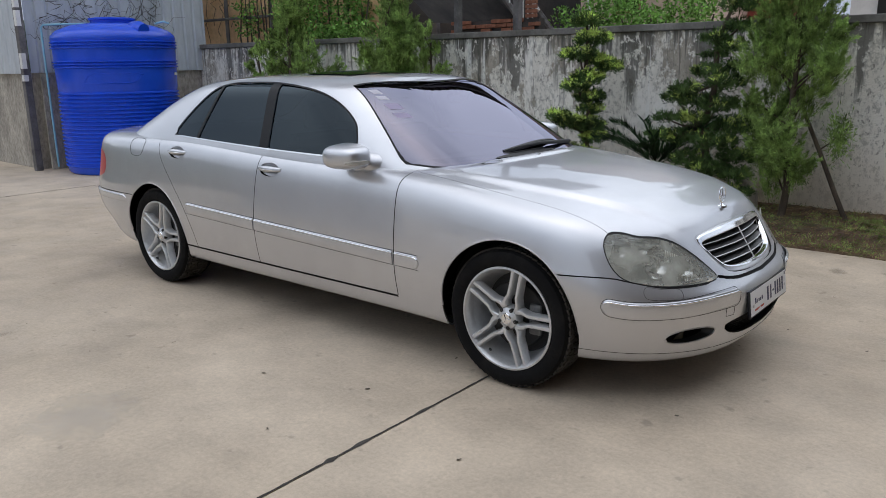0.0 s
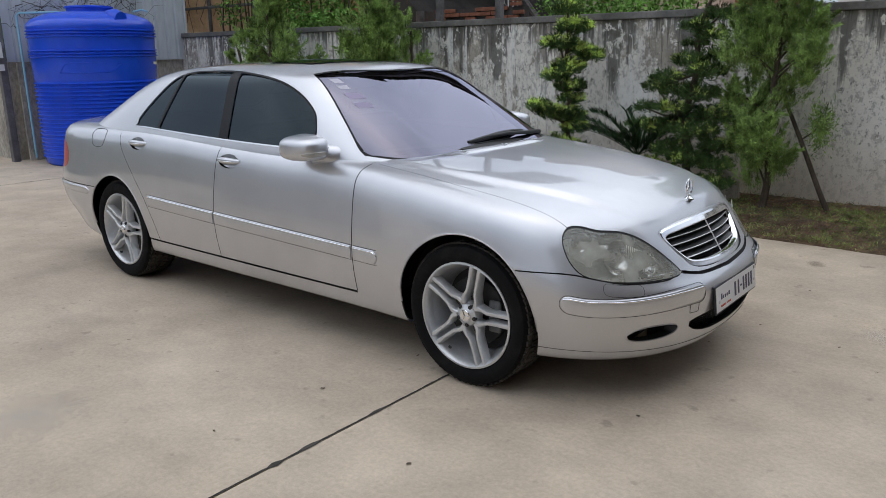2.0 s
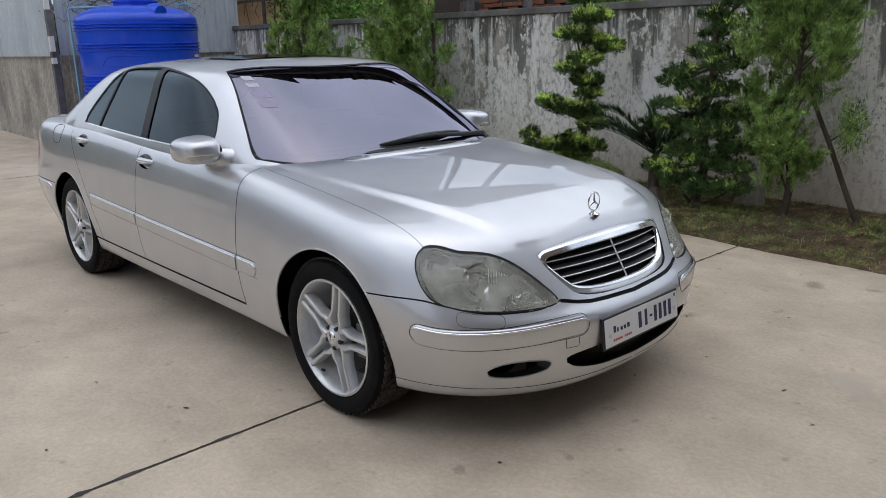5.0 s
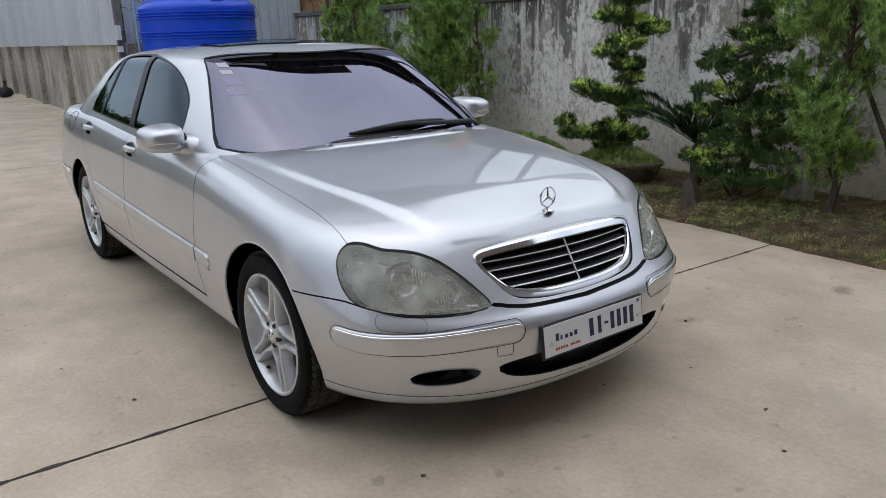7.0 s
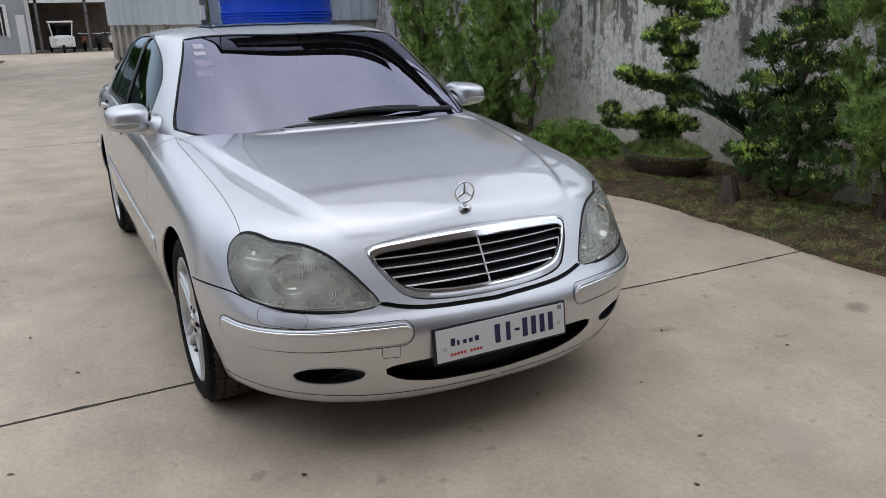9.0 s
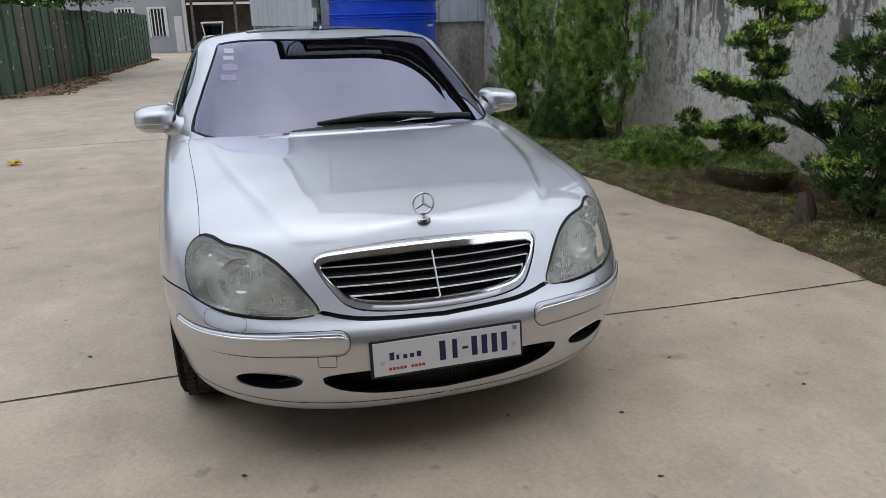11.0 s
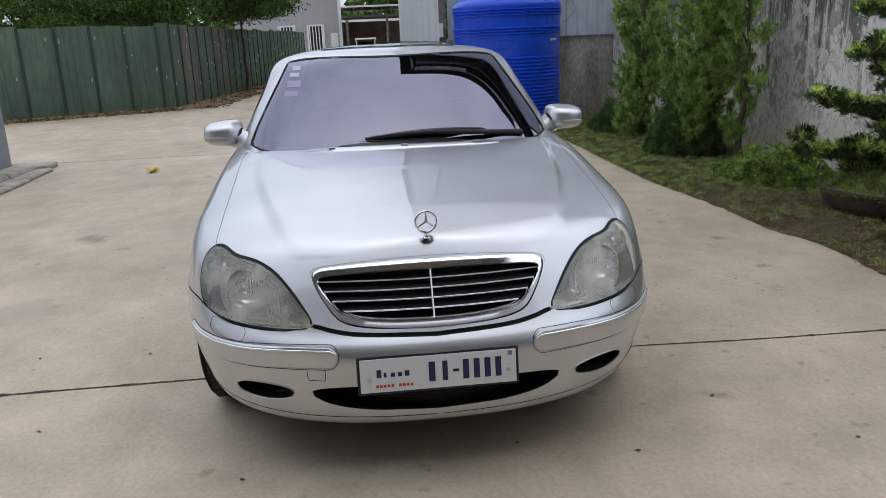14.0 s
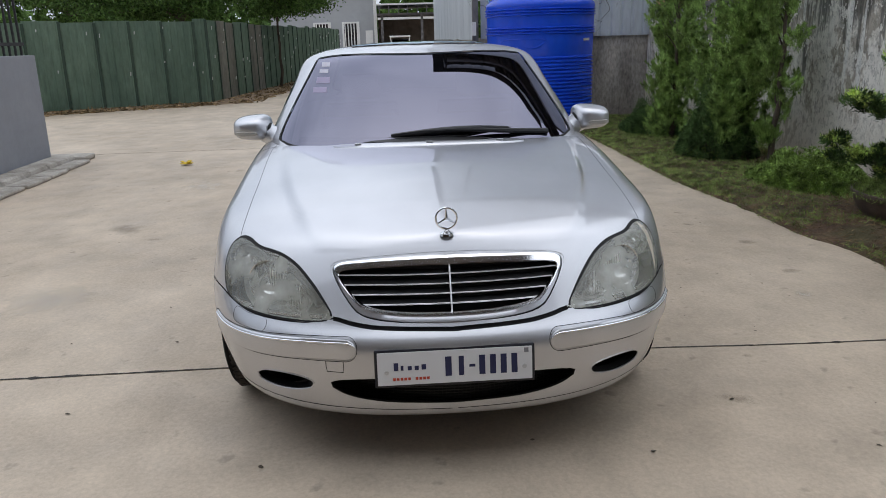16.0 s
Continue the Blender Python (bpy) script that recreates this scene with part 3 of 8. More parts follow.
# rows of the body from the sill up to the middle of the bonnet: nose x, tail x, half width, nose and tail roundness,
# then the heights at ten stations from the middle of the nose back to the middle of the tail
ROWS_BODY = (
    (2.20, -2.44, 0.800, 2.5, 3.0, (0.215, 0.215, 0.215, 0.218, 0.240, 0.240, 0.238, 0.228, 0.27, 0.28)),
    (2.325, -2.56, 0.872, 2.5, 3.2, (0.200, 0.202, 0.205, 0.212, 0.230, 0.230, 0.228, 0.220, 0.26, 0.27)),
    (2.370, -2.63, 0.902, 2.6, 3.4, (0.290, 0.290, 0.300, 0.325, 0.325, 0.325, 0.325, 0.33, 0.36, 0.37)),
    (2.385, -2.65, 0.926, 2.7, 4.2, (0.400, 0.400, 0.410, 0.440, 0.445, 0.450, 0.455, 0.46, 0.48, 0.48)),
    (2.380, -2.65, 0.933, 2.75, 4.3, (0.490, 0.495, 0.510, 0.550, 0.560, 0.570, 0.575, 0.58, 0.58, 0.58)),
    (2.330, -2.63, 0.927, 2.7, 4.3, (0.540, 0.555, 0.595, 0.650, 0.680, 0.700, 0.710, 0.71, 0.70, 0.69)),
    (2.275, -2.61, 0.915, 2.7, 4.3, (0.620, 0.640, 0.685, 0.738, 0.795, 0.825, 0.840, 0.84, 0.82, 0.80)),
    (2.215, -2.59, 0.897, 2.6, 4.4, (0.705, 0.718, 0.752, 0.806, 0.888, 0.932, 0.960, 0.955, 0.945, 0.935)),
    (2.180, -2.56, 0.850, 2.6, 4.6, (0.752, 0.766, 0.796, 0.855, 0.950, 0.995, 1.025, 1.02, 1.005, 0.995)),
    (2.160, -2.53, 0.640, 2.6, 4.6, (0.776, 0.798, 0.840, 0.900, 0.982, 1.000, 1.045, 1.05, 1.038, 1.030)),
    (2.145, -2.51, 0.330, 2.4, 4.0, (0.792, 0.815, 0.866, 0.928, 0.990, 1.000, 1.050, 1.06, 1.050, 1.042)),
    (2.140, -2.50, 0.000, 2.4, 4.0, (0.796, 0.822, 0.872, 0.935, 0.993, 1.000, 1.050, 1.065, 1.055, 1.045)),
)
STATIONS = list(range(10))


def row_point(row, s):
    xf, xr, w, nf, nr, zs = row
    barrel = lambda x: w * (1 - 0.010 * (x / 1.5) ** 2)
    if s <= 3:
        p = math.pi / 2 * s / 3
        x = 1.5 + (xf - 1.5) * max(math.cos(p), 0) ** (2 / nf)
        y = barrel(1.5) * math.sin(p) ** (2 / nf)
    elif s <= 7:
        x = 1.5 - 3.0 * (s - 3) / 4
        y = barrel(x)
    else:
        p = math.pi / 2 * (9 - s) / 2
        x = -1.5 + (xr + 1.5) * max(math.cos(p), 0) ** (2 / nr)
        y = barrel(1.5) * math.sin(p) ** (2 / nr)
    # heights sit at fixed places along the flank
    h = {4: 0.8, 5: -0.3, 6: -1.1}
    if 3 <= s <= 7:
        keys = [(-1.5, zs[7]), (-1.1, zs[6]), (-0.3, zs[5]), (0.8, zs[4]), (1.5, zs[3])]
        z = spline(x, [(-2.0, zs[8])] + keys + [(1.85, zs[2])])
    elif s < 3:
        z = spline(s, [(0, zs[0]), (1, zs[1]), (2, zs[2]), (3, zs[3]), (3.93, zs[4])])
    else:
        z = spline(s, [(6.47, zs[6]), (7, zs[7]), (8, zs[8]), (9, zs[9])])
    return Vector((x, y, z))


def body_half():
    bm = bmesh.new()
    ss = [3 * i / 56 for i in range(56)] + [3 + 4 * i / 84 for i in range(84)] + [7 + 2 * i / 32 for i in range(33)]
    n = len(ROWS_BODY)
    vs = []
    for j in range(n - 1):
        m = 5 if j < 8 else (22 if j == 9 else 12)
        vs += [j + k / m for k in range(m)]
    vs.append(n - 1)
    net = np.zeros((len(ss), len(vs), 3))
    for i, s in enumerate(ss):
        ctrl = [row_point(r, s) for r in ROWS_BODY]
        for j, v in enumerate(vs):
            net[i, j] = [spline(v, [(k, c[a]) for k, c in enumerate(ctrl)][max(0, int(v) - 2):int(v) + 4]) for a in range(3)]
    net[0, :, 1] = net[-1, :, 1] = net[:, -1, 1] = 0
    # even the skin out; the mirrored half joins in along the middle
    mirror = np.array((1, -1, 1))
    top = vs.index(5)
    for turn in range(40):
        big = np.concatenate([net[1:2] * mirror, net, net[-2:-1] * mirror], 0)
        big = np.concatenate([big, (big[:, -2:-1]) * mirror], 1)
        mean = (big[:-2, 1:-1] + big[2:, 1:-1] + big[1:-1, :-2] + big[1:-1, 2:]) / 4
        j0 = 1 if turn < 6 else top
        net[:, j0:] += 0.5 * (mean[:, j0 - 1:] - net[:, j0:])
    grid = []
    for i, s in enumerate(ss):
        col = []
        for j, v in enumerate(vs):
            p = Vector(net[i, j])
            # two soft creases of the bonnet run from the grille to the screen pillars
            if p.x > 0.7 and p.z > 0.76:
                yr = spline(p.x, [(0.8, 0.715), (1.2, 0.672), (1.6, 0.612), (2.0, 0.508), (2.14, 0.445)])
                wide = spline(p.x, [(0.8, 0.030), (1.4, 0.032), (2.1, 0.048)])
                t = min(1, max(0, (yr + wide / 2 - abs(p.y)) / wide))
                p.z += spline(p.x, [(0.8, 0.004), (1.4, 0.014), (2.1, 0.022)]) * t * t * (3 - 2 * t) * min(1, max(0, (2.16 - p.x) / 0.25))
            if v == n - 1 or s in (0, 9):
                p.y = 0.0
            col.append(bm.verts.new(p))
        grid.append(col)
    for a, b in zip(grid, grid[1:]):
        for k in range(len(vs) - 1):
            try:
                bm.faces.new((a[k], b[k], b[k + 1], a[k + 1]))
            except ValueError:
                pass
    bmesh.ops.remove_doubles(bm, verts=bm.verts[:], dist=1e-5)
    bmesh.ops.recalc_face_normals(bm, faces=bm.faces)
    return bm


def cabin_half():
    """The glasshouse: rounded plan rings that shrink towards the crown of the roof."""
    bm = bmesh.new()
    front = [(0.93, 1.12), (0.985, 1.03), (1.10, 0.84), (1.25, 0.58), (1.36, 0.37), (1.40, 0.27), (1.425, 0.13), (1.442, -0.08), (1.450, -0.35)]
    back = [(0.93, -2.30), (1.05, -2.07), (1.15, -1.86), (1.25, -1.65), (1.34, -1.41), (1.39, -1.23), (1.42, -1.04), (1.44, -0.77), (1.450, -0.37)]
    width = [(0.93, 0.868), (1.00, 0.852), (1.10, 0.812), (1.25, 0.742), (1.34, 0.696), (1.375, 0.665), (1.40, 0.615), (1.425, 0.49), (1.442, 0.27), (1.450, 0.01)]
    levels = [0.93 + 0.02 * i for i in range(22)] + [1.365, 1.378, 1.39, 1.40, 1.41, 1.418, 1.426, 1.433, 1.438, 1.442, 1.446, 1.4485, 1.45]
    na, mid, rings = 72, -0.36, []
    for z in levels:
        xf, xr, w = spline(z, front), spline(z, back), spline(z, width)
        ring = []
        for i in range(na + 1):
            u = 2 * i / na
            n = 4.3 if u < 1 else 6.0
            n = n - max(0, (z - 1.36) / 0.09) * (1.3 if u < 1 else 2.4)
            e = 2 / n
            u, back_half = (u, False) if u <= 1 else (2 - u, True)
            q = 1 / e * 0.92
            a = math.pi / 2 * u ** q / (u ** q + (1 - u) ** q)
            c, s = math.cos(a) * (-1 if back_half else 1), max(math.sin(a), 0.0)
            x = mid + ((xf - mid) if c > 0 else (mid - xr)) * math.copysign(abs(c) ** e, c)
            ring.append(bm.verts.new((x, w * s ** e if 0 < i < na else 0.0, z)))
        rings.append(ring)
    for r, q in zip(rings, rings[1:]):
        for i in range(na):
            bm.faces.new((r[i], q[i], q[i + 1], r[i + 1]))
    bmesh.ops.remove_doubles(bm, verts=bm.verts[:], dist=1e-5)
    bmesh.ops.recalc_face_normals(bm, faces=bm.faces)
    return bm


def cut(bm, f, eps=2e-4):
    """Split the faces along f = 0."""
    val = {}
    for v in bm.verts:
        d = f(v.co)
        val[v] = 0.0 if abs(d) < eps else d
    touched = set()
    for e in list(bm.edges):
        a, b = e.verts
        if val[a] * val[b] < 0:
            _, v = bmesh.utils.edge_split(e, a, val[a] / (val[a] - val[b]))
            val[v] = 0.0
            touched.update(v.link_faces)
    for v, d in val.items():
        if d == 0.0:
            touched.update(v.link_faces)
    for fc in touched:
        zero = [v for v in fc.verts if val[v] == 0.0]
        signs = {val[v] > 0 for v in fc.verts if val[v] != 0.0}
        if len(zero) == 2 and len(signs) == 2:
            try:
                bmesh.utils.face_split(fc, zero[0], zero[1])
            except ValueError:
                pass


def closed_curve(points, steps=6):
    """A smooth closed outline through the points."""
    out, n = [], len(points)
    for i in range(n):
        p0, p1, p2, p3 = (Vector(points[(i + k - 1) % n]) for k in range(4))
        for k in range(steps):
            t = k / steps
            out.append(0.5 * (2 * p1 + (p2 - p0) * t + (2 * p0 - 5 * p1 + 4 * p2 - p3) * t * t + (3 * p1 - p0 - 3 * p2 + p3) * t ** 3))
    return [(p.x, p.y) for p in out]


def outline(poly, project, inside):
    """Signed distance from an outline in a flat map of the surface (below 0 within it)."""
    us, vs = [p[0] for p in poly], [p[1] for p in poly]
    u0, u1, v0, v1 = min(us) - 0.06, max(us) + 0.06, min(vs) - 0.06, max(vs) + 0.06
    a = np.array(poly)
    b = np.roll(a, -1, axis=0)
    ab = b - a
    ll = (ab ** 2).sum(1)

    def f(co):
        if not inside(co):
            return 1.0
        p = project(co)
        if not (u0 < p[0] < u1 and v0 < p[1] < v1):
            return 1.0
        q = np.array(p) - a
        t = np.clip((q * ab).sum(1) / ll, 0, 1)[:, None]
        d = math.sqrt(((q - t * ab) ** 2).sum(1).min())
        cross = ((a[:, 1] > p[1]) != (b[:, 1] > p[1])) & (p[0] < ab[:, 0] * (p[1] - a[:, 1]) / np.where(ab[:, 1] == 0, 1e-9, ab[:, 1]) + a[:, 0])
        return -d if cross.sum() % 2 else d
    return f


nose_map = lambda co: (0.9 * math.atan2(co.y, co.x - 1.5), co.z)
tail_map = lambda co: (0.9 * math.atan2(co.y, -1.5 - co.x), co.z)
front_map = lambda co: (co.y, co.z)
side_map = lambda co: (co.x, co.z)
plan_map = lambda co: (co.x, co.y)
at_nose = lambda co: co.x > 1.72
at_tail = lambda co: co.x < -1.72
GAP = 0.0028

HEADLAMP = outline(closed_curve([(0.432, 0.572), (0.452, 0.558), (0.51, 0.555), (0.60, 0.557), (0.72, 0.564), (0.815, 0.577), (0.89, 0.600), (0.935, 0.645), (0.962, 0.70), (0.968, 0.745), (0.945, 0.772), (0.89, 0.771), (0.82, 0.755), (0.75, 0.748), (0.69, 0.737), (0.62, 0.711), (0.55, 0.669), (0.485, 0.620)]), nose_map, at_nose)
GRILLE_EDGE = [(0.0, 0.547), (0.18, 0.551), (0.30, 0.570), (0.352, 0.615), (0.398, 0.690), (0.388, 0.722), (0.30, 0.735), (0.15, 0.744), (0.0, 0.747)]
GRILLE = outline(closed_curve(GRILLE_EDGE + [(-0.15, 0.744), (-0.15, 0.550)]), front_map, at_nose)
INTAKE = outline(closed_curve([(-0.15, 0.274), (0.15, 0.275), (0.28, 0.287), (0.37, 0.309), (0.42, 0.343), (0.405, 0.362), (0.32, 0.372), (0.15, 0.376), (-0.15, 0.376)]), front_map, at_nose)
FOG_EDGE = [(0.482, 0.334), (0.480, 0.352), (0.512, 0.366), (0.575, 0.373), (0.645, 0.367), (0.685, 0.345), (0.68, 0.318), (0.63, 0.304), (0.56, 0.306), (0.50, 0.320)]
FOG = outline(closed_curve(FOG_EDGE), front_map, at_nose)
STRIP = outline(closed_curve([(0.335, 0.442), (0.50, 0.452), (0.70, 0.468), (0.86, 0.482), (0.955, 0.498), (0.968, 0.512), (0.955, 0.528), (0.86, 0.530), (0.70, 0.522), (0.50, 0.508), (0.345, 0.498), (0.322, 0.470)]), nose_map, at_nose)
TAIL = outline(closed_curve([(0.46, 0.69), (0.60, 0.69), (0.74, 0.70), (0.82, 0.74), (0.82, 0.84), (0.76, 0.89), (0.62, 0.90), (0.48, 0.90), (0.40, 0.86), (0.40, 0.74)]), tail_map, at_tail)
FUEL = outline(closed_curve([(-1.72, 0.97), (-1.60, 0.985), (-1.58, 0.90), (-1.60, 0.86), (-1.70, 0.855), (-1.73, 0.90)]), side_map, lambda co: -1.9 < co.x < -1.4 and co.y > 0.6)
arch_f = lambda co: math.hypot(co.x - AXLE_F, co.z - HUB_Z - 0.008) - ARCH_R if co.z < 0.9 and co.y > 0.4 and abs(co.x - AXLE_F) < 0.5 else 1.0
arch_r = lambda co: math.hypot(co.x - AXLE_R, co.z - HUB_Z - 0.008) - ARCH_R + 0.004 if co.z < 0.9 and co.y > 0.4 and abs(co.x - AXLE_R) < 0.5 else 1.0
HANDLES = ((-0.185, 0.905), (-1.165, 0.944))
handle_cups = [outline(closed_curve([(hx + 0.092 * math.cos(k * math.tau / 12), hz + 0.039 * math.sin(k * math.tau / 12)) for k in range(12)], 3), side_map, lambda co: co.y > 0.7) for hx, hz in HANDLES]
seam_a = lambda co: co.x - spline(co.z, [(0.3, 0.822), (0.85, 0.826), (0.93, 0.832), (1.0, 0.86)])
seam_b = lambda co: co.x - spline(co.z, [(0.3, -0.322), (0.65, -0.318), (1.0, -0.285)])
seam_c = lambda co: co.x - spline(co.z, [(0.3, -0.985), (0.45, -1.015), (0.60, -1.095), (0.75, -1.225), (0.90, -1.355), (1.03, -1.42)])
seam_sill = lambda co: co.z - 0.326
seam_hood = lambda co: co.y - spline(co.x, [(0.6, 0.765), (0.82, 0.762), (0.92, 0.772), (1.5, 0.754), (1.8, 0.750), (2.0, 0.758)])
seam_bumper = lambda co: co.z - (spline(nose_map(co)[0], [(0.0, 0.528), (0.27, 0.539), (0.36, 0.551), (0.42, 0.564), (0.45, 0.562), (0.52, 0.551), (0.72, 0.559), (0.86, 0.586), (0.93, 0.600), (1.05, 0.602), (1.3, 0.592)]) if co.x > 1.5 else 0.592)
seam_tailbumper = lambda co: co.z - 0.61
seam_lid = lambda co: co.y - 0.72
seam_crease = lambda co: co.z - spline(nose_map(co)[0] if co.x > 1.5 else 1.4, [(0, 0.435), (0.6, 0.432), (0.9, 0.44), (1.4, 0.44)])
mould_z = lambda x: 0.531 + (0.985 - x) * 0.029
mould = lambda co: abs(co.z - mould_z(co.x)) - 0.026
mould_top = lambda co: abs(co.z - mould_z(co.x) - 0.020) - 0.004


def seal_width(c):
    """The lamp's rubber seal is broad along the bonnet and thin below."""
    q, z = nose_map(c)
    return GAP * (1.0 + 1.4 * min(1, max(0, (z - 0.585 - 0.30 * (q - 0.45)) / 0.05)))


def region_of(c):
    side = c.y > 0.5
    if arch_f(c) < 0 or arch_r(c) < 0 or min(f(c) for f in handle_cups) < 0:
        return None
    if c.x > 1.72:
        h = HEADLAMP(c)
        if h < -GAP * 0.6:
            return "headlamp"
        if h < seal_width(c):
            return "headlamp_seal"
        if GRILLE(c) < 0 or INTAKE(c) < 0 or FOG(c) < 0:
            return None
    if c.x < -1.72 and TAIL(c) < 0:
        return "tail"
    if c.x > 1.5 and abs(seam_bumper(c)) < (GAP * 2.2 if c.y < 0.40 else GAP):
        return None
    if c.x > 1.4 and seam_bumper(c) < 0:
        return "bumper"
    if c.x < -1.5 and abs(seam_tailbumper(c)) < GAP:
        return None
    if c.x < -1.5 and c.z < 0.61:
        return "rear_bumper"
    if side and c.z > 0.326 + GAP:
        for f in (seam_a, seam_b, seam_c):
            if abs(f(c)) < GAP and c.z < 1.0 + (0.02 if f is seam_c else 0):
                return None
    if side and abs(seam_sill(c)) < GAP * 2.2 and -1.3 < c.x < 0.822:
        return None
    if side and c.z < 0.326 and -1.5 < c.x < 1.5:
        return "sill"
    if c.x > 0.6 and c.z > 0.72 and abs(seam_hood(c)) < GAP * 0.4 and c.x < 1.99:
        return None
    if c.x > 0.6 and seam_hood(c) < 0 and c.z > 0.5:
        return "hood"
    if c.x < -1.9 and c.z > 0.62 and abs(seam_lid(c)) < GAP:
        return None
    if c.x < -1.75 and c.y < 0.72 and c.z > 0.61:
        return "trunk_lid"
    if side or c.z > 0.9:
        if seam_a(c) > 0:
            return "fender"
        if seam_b(c) > 0:
            return "door_f"
        if seam_c(c) > 0:
            return "door_r"
        return "quarter"
    return "fender" if c.x > 0 else "quarter"


def split_regions(bm, region):
    bm.normal_update()
    groups = {}
    for fc in bm.faces:
        r = region(fc.calc_center_median())
        if r:
            groups.setdefault(r, []).append(fc)
    out = {}
    for r, faces in groups.items():
        idx, co, no, fs = {}, [], [], []
        for fc in faces:
            f = []
            for v in fc.verts:
                if v not in idx:
                    idx[v] = len(co)
                    co.append(v.co.copy())
                    n = v.normal.copy()
                    if abs(v.co.y) < 1e-5:
                        n.y = 0
                        n.normalize()
                    no.append(n)
                f.append(idx[v])
            fs.append(f)
        out[r] = (co, no, fs)
    return out


def panel(name, data, mat, parent, sides, label="", lift=0.0, thick=0.0):
    """A body panel from a region of the half shell: sides -1 (its right), 1 (its left) or both joined."""
    co, no, fs = data
    verts, normals, faces = [], [], []
    for s in sides:
        base = len(verts)
        verts += [(v.x + n.x * lift, s * (v.y + n.y * lift), v.z + n.z * lift) for v, n in zip(co, no)]
        normals += [(n.x, s * n.y, n.z) for n in no]
        faces += [[base + k for k in (f if s > 0 else f[::-1])] for f in fs]
    me = bpy.data.meshes.new(name)
    me.from_pydata(verts, [], faces)
    me.materials.append(mat)
    me.shade_smooth()
    if thick:
        bm = bmesh.new()
        bm.from_mesh(me)
        bmesh.ops.solidify(bm, geom=bm.faces[:], thickness=thick)
        bm.to_mesh(me)
        bm.free()
        me.set_sharp_from_angle(angle=radians(50))
    else:
        me.normals_split_custom_set_from_vertices(normals)
    ob = new(name, me)
    ob.parent = parent
    return tagged(ob, label)


